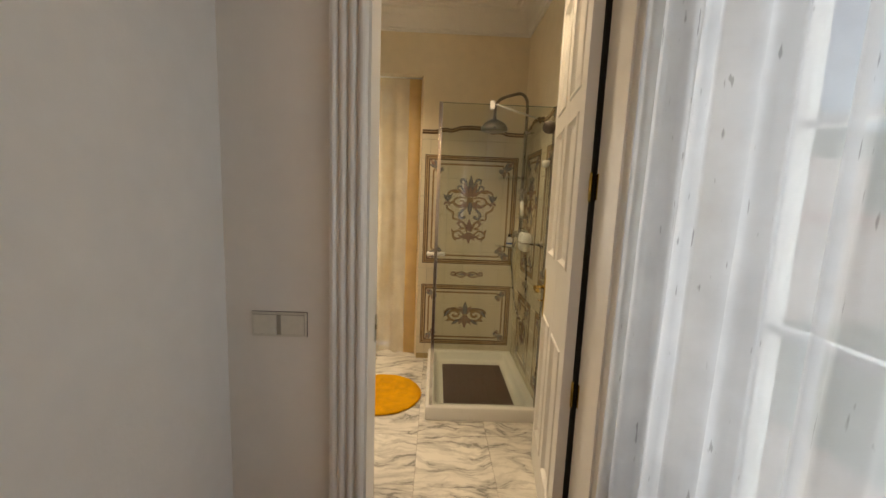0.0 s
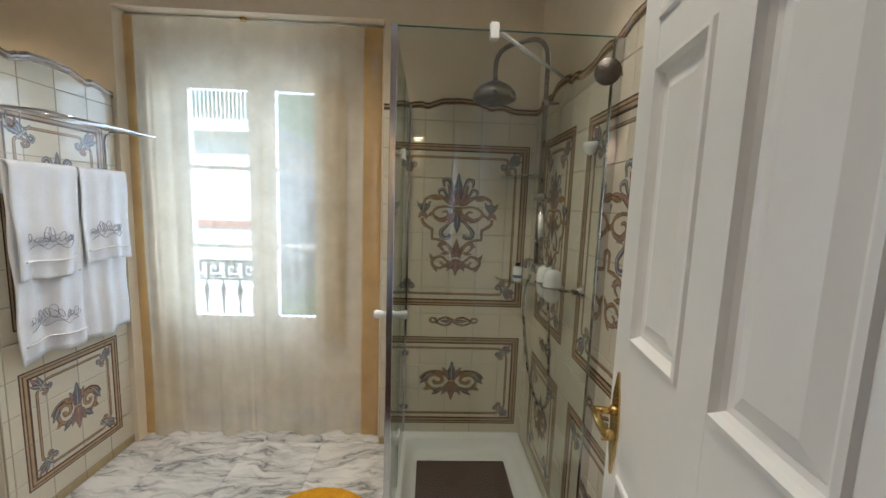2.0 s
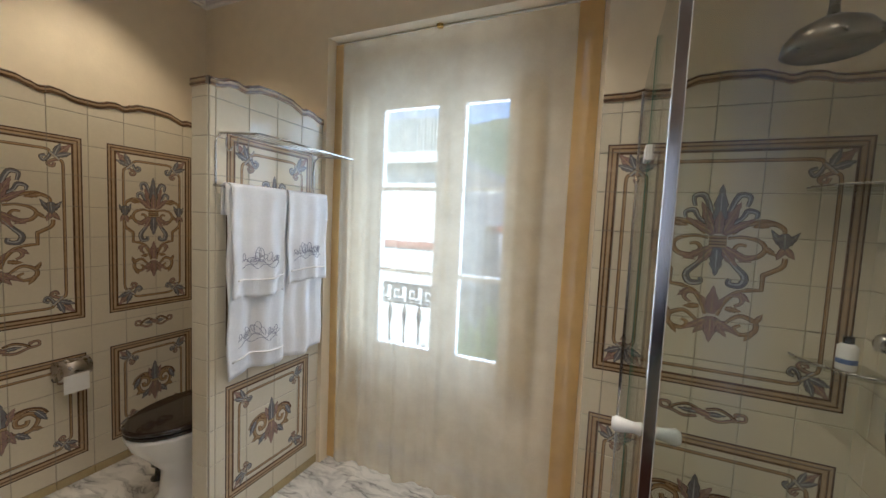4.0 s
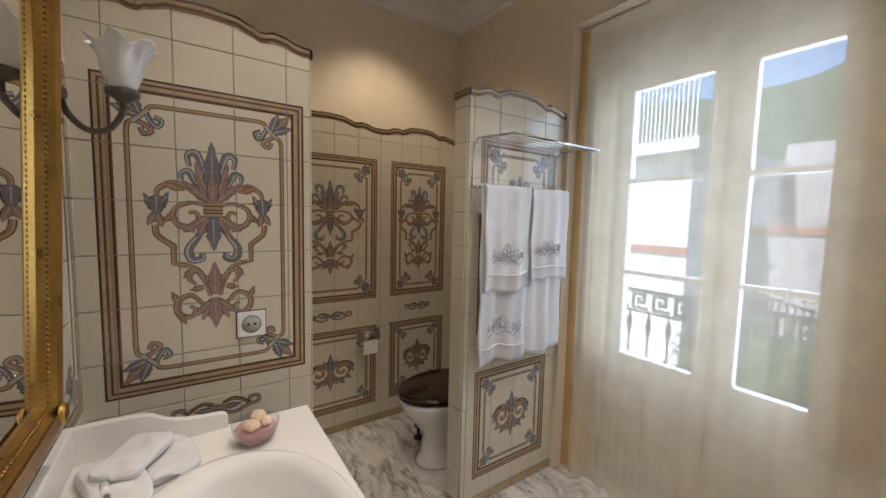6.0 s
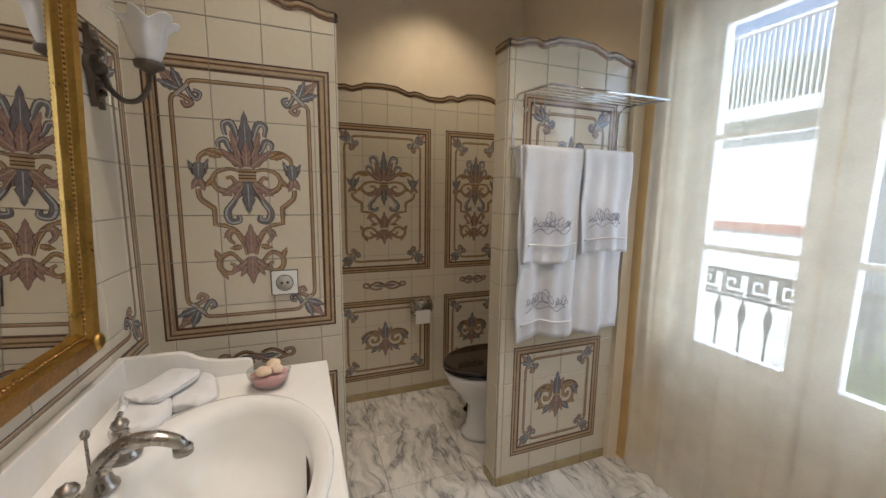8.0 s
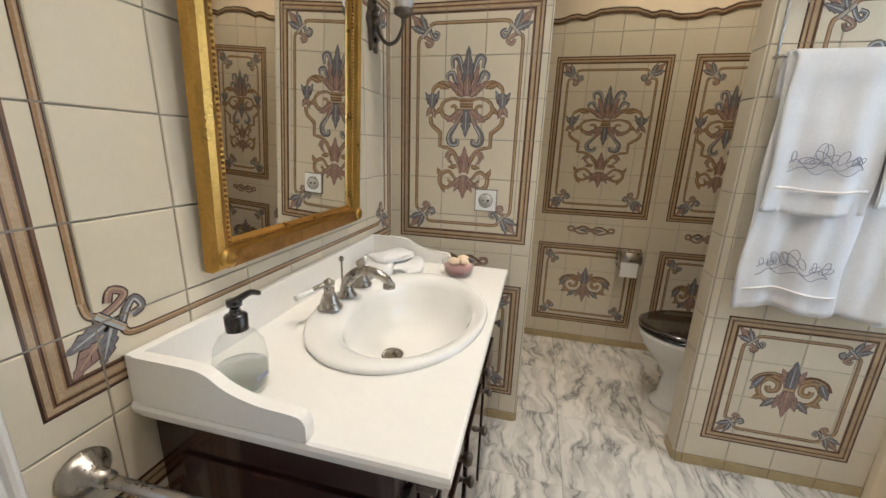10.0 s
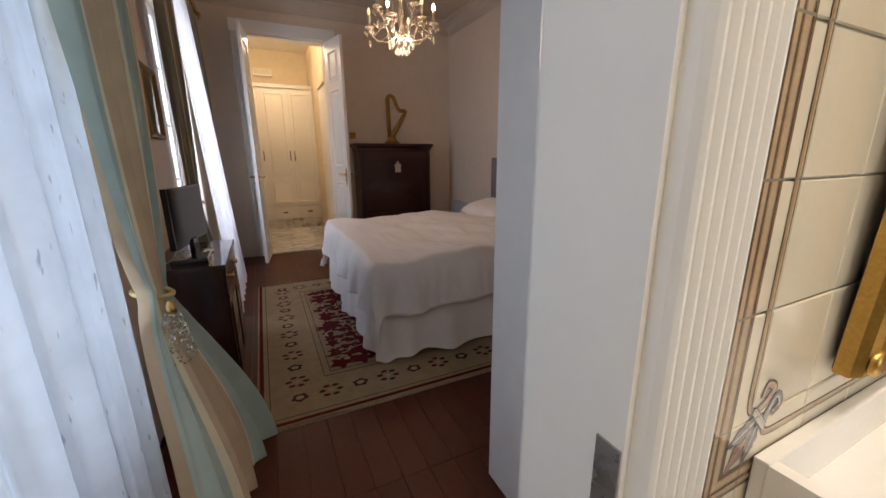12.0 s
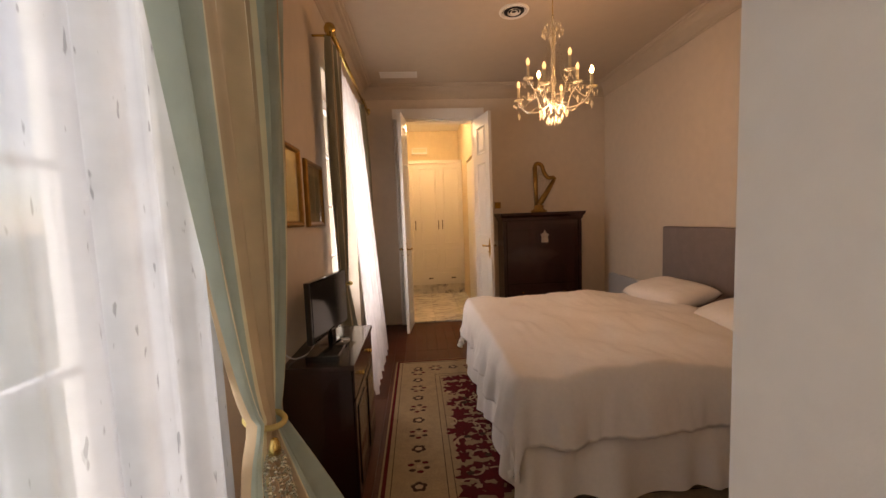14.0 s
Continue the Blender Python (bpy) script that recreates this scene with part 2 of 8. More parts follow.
OCHRE_TILE = mat("ochre_baseboard_tile", (0.42, 0.33, 0.17), 0.15, vary=0.2, scale=20, coat=0.3, rnd=0.4)
MARBLE = marble("white_veined_marble", (0.80, 0.765, 0.70), (0.27, 0.26, 0.245), 2.6, 0.10, 1.25)
P_DARK = painted("paint_dark_brown", (0.05, 0.028, 0.02))
P_BROWN = painted("paint_brown", (0.15, 0.085, 0.05))
P_TAN = painted("paint_tan", (0.42, 0.31, 0.19))
P_OCHRE = painted("paint_ochre", (0.31, 0.195, 0.10))
P_PINK = painted("paint_dusty_pink", (0.30, 0.195, 0.17))
P_BLUE = painted("paint_slate_blue", (0.17, 0.165, 0.178))
P_LIGHT = painted("paint_light_blue", (0.42, 0.42, 0.41))
PAINTS = [P_DARK, P_BROWN, P_TAN, P_OCHRE, P_PINK, P_BLUE, P_LIGHT]
DK, BR, TA, OC, PK, BL, LB = range(7)


# ---- mesh helpers ----
def part(name, bm, material, parent=None, label="", smooth=False, bevel=0.0, kind="", m=None):
    me = bpy.data.meshes.new(name)
    if bevel:
        bmesh.ops.bevel(bm, geom=bm.edges[:], offset=bevel, segments=2, affect="EDGES", profile=0.7)
    bm.normal_update()
    bm.to_mesh(me)
    bm.free()
    for x in (material if isinstance(material, (list, tuple)) else [material]):
        me.materials.append(x)
    if smooth:
        for p in me.polygons:
            p.use_smooth = True
    ob = new(name, me)
    if parent is not None:
        ob.parent = parent
    if m is not None:
        ob.matrix_basis = m
    return tagged(ob, label, kind=kind)


def thing(name, label, category, group="", at=None):
    ob = new(name)
    if at is not None:
        ob.matrix_basis = at if isinstance(at, Matrix) else Matrix.Translation(at)
    return tagged(ob, label, category, group)


def box(bm, x0, y0, z0, x1, y1, z1, mi=0):
    v = [bm.verts.new(p) for p in ((x0, y0, z0), (x1, y0, z0), (x1, y1, z0), (x0, y1, z0), (x0, y0, z1), (x1, y0, z1), (x1, y1, z1), (x0, y1, z1))]
    for f in ((3, 2, 1, 0), (4, 5, 6, 7), (0, 1, 5, 4), (1, 2, 6, 5), (2, 3, 7, 6), (3, 0, 4, 7)):
        bm.faces.new([v[i] for i in f]).material_index = mi
    return bm


def bx(*a):
    return box(bmesh.new(), *a)


def prism(bm, pts, z0, z1, axis="z", mi=0):
    """A polygon drawn out along an axis; pts are the two other coordinates in order."""
    def P(a, b, c):
        return {"z": (a, b, c), "y": (a, c, b), "x": (c, a, b)}[axis]
    n = len(pts)
    lo = [bm.verts.new(P(a, b, z0)) for a, b in pts]
    hi = [bm.verts.new(P(a, b, z1)) for a, b in pts]
    fs = [bm.faces.new(lo[::-1]), bm.faces.new(hi)] + [bm.faces.new((lo[i], lo[(i + 1) % n], hi[(i + 1) % n], hi[i])) for i in range(n)]
    for f in fs:
        f.material_index = mi
    bmesh.ops.recalc_face_normals(bm, faces=fs)
    return bm


def lathe(bm, prof, seg=28, c=(0, 0, 0), mi=0, sx=1, sy=1):
    rings = []
    for r, z in prof:
        if r < 1e-5:
            rings.append([bm.verts.new((c[0], c[1], c[2] + z))])
        else:
            rings.append([bm.verts.new((c[0] + sx * r * math.cos(2 * math.pi * k / seg), c[1] + sy * r * math.sin(2 * math.pi * k / seg), c[2] + z)) for k in range(seg)])
    for a, b in zip(rings, rings[1:]):
        for k in range(seg):
            q = [a[k % len(a)], a[(k + 1) % len(a)], b[(k + 1) % len(b)], b[k % len(b)]]
            u = []
            for x in q:
                if x not in u:
                    u.append(x)
            if len(u) > 2:
                f = bm.faces.new(u)
                f.material_index, f.smooth = mi, True
    return bm


def tube(bm, pts, r, seg=10, mi=0, closed=False, taper=None):
    pts = [Vector(p) for p in pts]
    rings, n = [], len(pts)
    up = Vector((0.13, 0.21, 0.97)).normalized()
    for i, p in enumerate(pts):
        t = (pts[(i + 1) % n] - pts[i - 1]) if closed else (pts[min(i + 1, n - 1)] - pts[max(i - 1, 0)])
        t.normalize()
        a = t.cross(up)
        if a.length < 1e-3:
            a = t.cross(Vector((1, 0, 0)))
        a.normalize()
        up2 = a.cross(t).normalized()
        rr = r if taper is None else r * taper(i / (n - 1))
        rings.append([bm.verts.new(p + rr * (math.cos(2 * math.pi * k / seg) * a + math.sin(2 * math.pi * k / seg) * up2)) for k in range(seg)])
    pairs = list(zip(rings, rings[1:])) + ([(rings[-1], rings[0])] if closed else [])
    for a, b in pairs:
        for k in range(seg):
            f = bm.faces.new((a[k], a[(k + 1) % seg], b[(k + 1) % seg], b[k]))
            f.material_index, f.smooth = mi, True
    if not closed:
        bm.faces.new(rings[0][::-1]).material_index = mi
        bm.faces.new(rings[-1]).material_index = mi
    return bm


def spline(pts, n=6, closed=False):
    """Points on a smooth curve through pts."""
    P = [Vector(p) for p in pts]
    out, m = [], len(P)
    for i in range(m if closed else m - 1):
        a, b, c, d = (P[(i - 1) % m], P[i], P[(i + 1) % m], P[(i + 2) % m]) if closed else (P[max(i - 1, 0)], P[i], P[i + 1], P[min(i + 2, m - 1)])
        for k in range(n):
            t = k / n
            out.append(0.5 * ((2 * b) + (c - a) * t + (2 * a - 5 * b + 4 * c - d) * t * t + (3 * b - a - 3 * c + d) * t ** 3))
    if not closed:
        out.append(P[-1])
    return out


def grid_mesh(nu, nv, fn, uvw=1.0):
    bm = bmesh.new()
    uvl = bm.loops.layers.uv.new("UVMap")
    V = [[bm.verts.new(fn(i / nu, j / nv)) for i in range(nu + 1)] for j in range(nv + 1)]
    for j in range(nv):
        for i in range(nu):
            f = bm.faces.new((V[j][i], V[j][i + 1], V[j + 1][i + 1], V[j + 1][i]))
            f.smooth = True
            for lp, (a, b) in zip(f.loops, ((i, j), (i + 1, j), (i + 1, j + 1), (i, j + 1))):
                lp[uvl].uv = (a / nu * uvw, b / nv)
    return bm


# ---- painted ornament, in a wall's own (u, z) plane; the painting lies a hair above the tiles ----
class Paint:
    def __init__(self):
        self.bm = bmesh.new()

    def poly(self, pts, mi, h):
        vs = [self.bm.verts.new((p[0], h, p[1])) for p in pts]
        f = self.bm.faces.new(vs)
        f.material_index = mi

    def ribbon(self, pts, w, mi, h=0.0006, taper=None, edge=True):
        """A painted stroke with a thin dark outline and, where it is broad enough, a lighter line along one side."""
        pts = [Vector((p[0], p[1])) for p in pts]
        n = len(pts)
        layers = [(w + 0.0038, DK, h, 0.0), (w, mi, h + 0.0003, 0.0)] if edge else [(w, mi, h, 0.0)]
        if edge and w > 0.006:
            layers.append((w * 0.30, LB if mi == BL else TA, h + 0.0005, 0.20))
        for ww, m2, hh, side in layers:
            L, R = [], []
            for i, p in enumerate(pts):
                t = pts[min(i + 1, n - 1)] - pts[max(i - 1, 0)]
                t = t.normalized() if t.length > 1e-9 else Vector((1, 0))
                q = taper(i / (n - 1)) if taper else 1
                k, o = ww / 2 * q, side * w * q
                L.append(self.bm.verts.new((p.x - t.y * (k + o), hh, p.y + t.x * (k + o))))
                R.append(self.bm.verts.new((p.x + t.y * (k - o), hh, p.y - t.x * (k - o))))
            for i in range(n - 1):
                self.bm.faces.new((L[i], L[i + 1], R[i + 1], R[i])).material_index = m2

    def leaf(self, a, b, w, mi, h=0.0012, lobes=0):
        """An acanthus leaf from a to b: scalloped edges, a dark outline, side veins and a light midrib."""
        a, b = Vector(a), Vector(b)
        t = b - a
        ln = t.length
        s = Vector((-t.y, t.x)).normalized()
        n = 16 if lobes and ln > 0.03 else 8

        def half(p):
            q = math.sin(math.pi * min(1.0, (0.10 + 0.90 * p)) ** 0.85) ** 0.75 if p < 1 else 0.0
            if lobes:
                q *= 0.66 + 0.42 * (1 - (p * 3.6) % 1.0) ** 0.8
            return q
        prof = [(i / n, half(i / n)) for i in range(n)] + [(1.0, 0.0)]
        for ww, ex, mm, hh in ((w + 0.0042, 0.0022, DK, h), (w, 0.0, mi, h + 0.0003)):
            for sg in (1, -1):
                row = [a + t * (p + (ex / ln if p == 1 else 0)) + s * sg * ww / 2 * q for p, q in prof]
                row = [self.bm.verts.new((p.x, hh, p.y)) for p in row]
                mid = [self.bm.verts.new(((a + t * p).x, hh, (a + t * p).y)) for p, q in prof]
                for i in range(n - 1):
                    self.bm.faces.new((row[i], row[i + 1], mid[i + 1], mid[i])).material_index = mm
                self.bm.faces.new((row[-2], row[-1], mid[-2])).material_index = mm
        self.ribbon([a + t * 0.08, a + t * 0.82], min(0.0045, w * 0.24), LB if mi == BL else TA, h + 0.0006, lambda q: 1 - q * 0.7, edge=False)
        if lobes and ln > 0.03:
            for p in (0.28, 0.52):
                for sg in (1, -1):
                    c = a + t * p
                    self.ribbon([c, c + t * 0.16 + s * sg * w * 0.30], 0.0011, DK, h + 0.0005, lambda q: 1 - q * 0.5, edge=False)

    def border(self, u0, z0, u1, z1):
        """A mitred picture-frame moulding, painted in bands."""
        bands = ((0.0, 0.0035, DK), (0.0035, 0.006, BR), (0.006, 0.0135, TA), (0.0135, 0.016, BR), (0.016, 0.018, DK), (0.018, 0.021, OC), (0.021, 0.030, TA), (0.030, 0.0325, OC), (0.0325, 0.036, DK), (0.036, 0.040, BR))
        for a, b, mi in bands:
            o = [(u0 + a, z0 + a), (u1 - a, z0 + a), (u1 - a, z1 - a), (u0 + a, z1 - a)]
            i = [(u0 + b, z0 + b), (u1 - b, z0 + b), (u1 - b, z1 - b), (u0 + b, z1 - b)]
            for k in range(4):
                self.poly((o[k], o[(k + 1) % 4], i[(k + 1) % 4], i[k]), mi, 0.0006)

    def rosette(self, u, z, su, sz, s=0.05):
        P = lambda a, b: (u + su * a * s, z + sz * b * s)
        self.leaf(P(0.05, 0.05), P(1.2, 1.25), s * 0.60, PK, 0.0012, 1)
        self.leaf(P(0, 0.1), P(0.45, 1.25), s * 0.48, BL, 0.0016, 1)
        self.leaf(P(0.1, 0), P(1.25, 0.45), s * 0.48, BL, 0.0016, 1)
        self.ribbon([P(*p) for p in spline(((0.25, -0.25), (-0.2, -0.45), (-0.5, -0.75), (-0.15, -0.95), (0.0, -0.6)), 4)], s * 0.20, PK, 0.002)
        self.ribbon([P(*p) for p in spline(((-0.25, 0.25), (-0.45, -0.2), (-0.75, -0.5), (-0.95, -0.15), (-0.6, 0.0)), 4)], s * 0.20, BL, 0.002)
        self.ribbon([P(-0.35, 0.35), P(0.35, -0.35)], s * 0.2, LB, 0.0026)

    def inner(self, u0, z0, u1, z1, s=0.05):
        """The ochre line with hooked corners and a leaf rosette in each."""
        c = s * 1.1
        w = 0.009
        self.ribbon([(u0 + c * 1.3, z1), (u1 - c * 1.3, z1)], w, OC)
        self.ribbon([(u0 + c * 1.3, z0), (u1 - c * 1.3, z0)], w, OC)
        self.ribbon([(u0, z0 + c * 1.3), (u0, z1 - c * 1.3)], w, OC)
        self.ribbon([(u1, z0 + c * 1.3), (u1, z1 - c * 1.3)], w, OC)
        for cu, cz, su, sz in ((u0, z0, -1, -1), (u1, z0, 1, -1), (u0, z1, -1, 1), (u1, z1, 1, 1)):
            ku, kz = cu - su * c * 0.55, cz - sz * c * 0.55
            self.ribbon(spline(((cu - su * c * 1.3, cz), (cu - su * c * 0.9, cz - sz * c * 0.1), (cu - su * c * 0.75, cz - sz * c * 0.55)), 4), w, OC)
            self.ribbon(spline(((cu, cz - sz * c * 1.3), (cu - su * c * 0.1, cz - sz * c * 0.9), (cu - su * c * 0.55, cz - sz * c * 0.75)), 4), w, OC)
            self.rosette(ku, kz, su, sz, s)

    def big(self, u, z, h, wide=1.0, fat=1.0):
        """The tall ornament: a plume over scrolls, straps and a smaller plume; u centre, z foot, h height."""
        k = h / 580
        for sg in (1, -1):
            P = lambda x, y: (u + sg * x * k * wide, z + (830 - y) * k)
            S = lambda pts, n=5: [P(*p) for p in spline(pts, n)]
            tp = lambda q: 1.0 - 0.45 * abs(2 * q - 1)
            self.ribbon(S(((30, 430), (60, 395), (100, 382), (135, 400), (140, 425))), 15.9 * k, OC, 0.001, tp)
            self.ribbon(S(((22, 445), (55, 438), (92, 452), (103, 480), (85, 508), (52, 508), (38, 485), (48, 466), (64, 470))), 14.5 * k, OC, 0.0012, tp)
            self.ribbon(S(((146, 505), (142, 535), (118, 558), (102, 570))), 13.0 * k, OC, 0.001)
            self.ribbon([P(104, 566), P(104, 622), P(70, 628)], 12 * k, OC, 0.001)
            self.ribbon(S(((72, 628), (45, 645), (24, 685), (14, 730))), 14.5 * k, OC, 0.001, tp)
            self.ribbon(S(((30, 655), (58, 650), (66, 672), (50, 690))), 13.0 * k, PK, 0.0014, tp)
            self.ribbon(S(((10, 790), (40, 745), (66, 722), (98, 742), (96, 778), (66, 790), (54, 768), (68, 756))), 14.5 * k, OC, 0.0012, tp)
            self.ribbon(S(((16, 385), (24, 335), (40, 290), (62, 296), (58, 330))), 18.8 * k, BL, 0.0016, tp)
            self.ribbon(S(((22, 400), (48, 372), (60, 345), (80, 352), (78, 372))), 15.9 * k, BL, 0.0014, tp)
            self.leaf(P(6, 430), P(44, 315), 33.8 * k, PK, 0.002, 1)
            self.leaf(P(12, 430), P(78, 372), 26.0 * k, PK, 0.0018, 1)
            self.leaf(P(8, 480), P(46, 545), 31.2 * k, PK, 0.0018, 1)
            self.leaf(P(14, 478), P(78, 528), 23.4 * k, PK, 0.0016, 1)
            self.ribbon(S(((20, 505), (44, 545), (66, 580), (58, 612), (32, 610), (34, 592))), 21.8 * k, BL, 0.0016, tp)
            self.leaf(P(140, 470), P(112, 408), 20.8 * k, BL, 0.0018, 1)
            self.leaf(P(140, 470), P(170, 415), 20.8 * k, BL, 0.0018, 1)
            self.leaf(P(140, 420), P(143, 478), 33.8 * k, BL, 0.0022)
            self.leaf(P(142, 470), P(128, 512), 18.2 * k, PK, 0.0018)
            self.leaf(P(143, 470), P(164, 506), 18.2 * k, PK, 0.0018)
            self.leaf(P(4, 745), P(38, 805), 26.0 * k, PK, 0.0018, 1)
            self.leaf(P(6, 742), P(66, 796), 20.8 * k, PK, 0.0016, 1)
            self.leaf(P(2, 715), P(26, 660), 20.8 * k, PK, 0.0016, 1)
            self.leaf(P(118, 386), P(72, 402), 20 * k, OC, 0.0016, 1)
            self.leaf(P(100, 470), P(128, 500), 16 * k, OC, 0.0014, 1)
            self.leaf(P(84, 505), P(48, 528), 18 * k, PK, 0.0015, 1)
            self.leaf(P(56, 640), P(82, 668), 18 * k, PK, 0.0015, 1)
            self.leaf(P(30, 700), P(66, 706), 18 * k, OC, 0.0015, 1)
            self.leaf(P(98, 742), P(112, 708), 16 * k, OC, 0.0015, 1)
            self.leaf(P(96, 772), P(78, 812), 18 * k, OC, 0.0015, 1)
        Q = lambda x, y: (u + x * k, z + (830 - y) * k)
        self.leaf(Q(0, 425), Q(0, 250), 44.2 * k, BL, 0.0024, 1)
        self.leaf(Q(0, 430), Q(0, 345), 31.2 * k, PK, 0.0028, 1)
        self.leaf(Q(0, 480), Q(0, 585), 39.0 * k, BL, 0.0024, 1)
        self.leaf(Q(0, 725), Q(0, 622), 36.4 * k, PK, 0.0024, 1)
        self.leaf(Q(0, 735), Q(0, 832), 39.0 * k, PK, 0.0024, 1)
        for dy in (442, 453, 464, 475):
            self.ribbon([Q(-27, dy), Q(27, dy)], 8 * k, TA if dy % 2 else OC, 0.003)

    def small(self, u, z, w, h):
        """The low ornament: two facing scrolls round a plume; u, z the centre."""
        for sg in (1, -1):
            P = lambda x, y: (u + sg * x * w / 2, z + y * h / 2)
            S = lambda pts, n=5: [P(*p) for p in spline(pts, n)]
            r = h * 0.075
            self.ribbon(S(((0.05, -0.15), (0.3, -0.5), (0.65, -0.45), (0.8, 0.0), (0.6, 0.35), (0.32, 0.22), (0.32, -0.08), (0.52, -0.14), (0.56, 0.06))), r, OC, 0.001)
            self.ribbon(S(((0.05, 0.1), (0.25, 0.45), (0.55, 0.55), (0.85, 0.4), (1.0, 0.1))), r * 0.9, BR, 0.001)
            self.leaf(P(0.75, 0.35), P(1.0, -0.2), h * 0.13, BL, 0.0016, 1)
            self.leaf(P(0.04, 0.1), P(0.3, 0.8), h * 0.16, PK, 0.0016, 1)
            self.leaf(P(0.04, -0.1), P(0.3, -0.85), h * 0.16, PK, 0.0016, 1)
            self.leaf(P(0.3, -0.45), P(0.62, -0.85), h * 0.13, BL, 0.0014, 1)
            self.leaf(P(0.5, 0.5), P(0.2, 0.3), h * 0.10, OC, 0.0014, 1)
            self.leaf(P(0.66, -0.4), P(0.9, -0.55), h * 0.10, OC, 0.0014, 1)
        self.leaf((u, z), (u, z + h * 0.58), h * 0.2, BL, 0.0022, 1)
        self.leaf((u, z), (u, z - h * 0.58), h * 0.2, PK, 0.0022, 1)
        self.ribbon([(u - h * 0.1, z), (u + h * 0.1, z)], h * 0.06, TA, 0.0028)

    def cartouche(self, u, z, w, h=0.055):
        for sg in (1, -1):
            P = lambda x, y: (u + sg * x * w / 2, z + y * h / 2)
            S = lambda pts, n=5: [P(*p) for p in spline(pts, n)]
            self.ribbon(S(((0.1, -0.5), (0.4, -0.8), (0.7, -0.3), (0.95, -0.1), (0.95, 0.6), (0.75, 0.6), (0.78, 0.2))), 0.008, PK, 0.001)
            self.ribbon(S(((0.1, 0.5), (0.35, 0.85), (0.6, 0.4), (0.75, -0.2))), 0.008, BR, 0.0012)
            self.leaf(P(0.1, 0), P(0.55, 0.1), h * 0.3, BL, 0.0016, 1)
        self.leaf((u - w * 0.1, z - h * 0.1), (u + w * 0.12, z + h * 0.2), h * 0.4, PK, 0.002, 1)

    def done(self, name, parent, label=""):
        return part(name, self.bm, PAINTS, parent, label)


# height of the wavy upper edge above its shoulders, against the distance from a panel's middle
WAVE = ((0, 0.044), (0.28, 0.040), (0.46, 0.024), (0.54, 0.013), (0.60, 0.014), (0.68, 0.021), (0.8, 0.017), (0.93, 0.004), (1.0, 0.0), (9, 0.0))


def wave(u, centres):
    best = 0.0
    for c, hw in centres:
        d = abs(u - c) / hw
        for (a, p), (b, q) in zip(WAVE, WAVE[1:]):
            if a <= d < b:
                k = (d - a) / (b - a)
                best = max(best, p + (q - p) * (k * k * (3 - 2 * k)))
    return 1.885 + best


TS, GAP = 0.15, 0.0012
_tile_full = None


def tile_mesh(w, h0, tops, d=0.006, material=None):
    """One glazed tile with eased edges; tops: its upper edge at even steps."""
    bm = bmesh.new()
    n = len(tops) - 1
    e = 0.0016
    def ring(off, y):
        low = [(off, y, off), (w - off, y, off)]
        top = [(min(max(w * (1 - i / n), off), w - off), y, tops[n - i] - off) for i in range(n + 1)]
        return [bm.verts.new((a, b, c)) for a, b, c in low + top]
    A, B, C = ring(0, 0), ring(0, d - e), ring(e, d)
    m = len(A)
    for X, Y in ((A, B), (B, C)):
        for i in range(m):
            bm.faces.new((X[i], X[(i + 1) % m], Y[(i + 1) % m], Y[i]))
    bm.faces.new(C)
    bmesh.ops.recalc_face_normals(bm, faces=bm.faces[:])
    me = bpy.data.meshes.new("tile")
    bm.to_mesh(me)
    bm.free()
    me.materials.append(material or TILE)
    return me


TILED = []


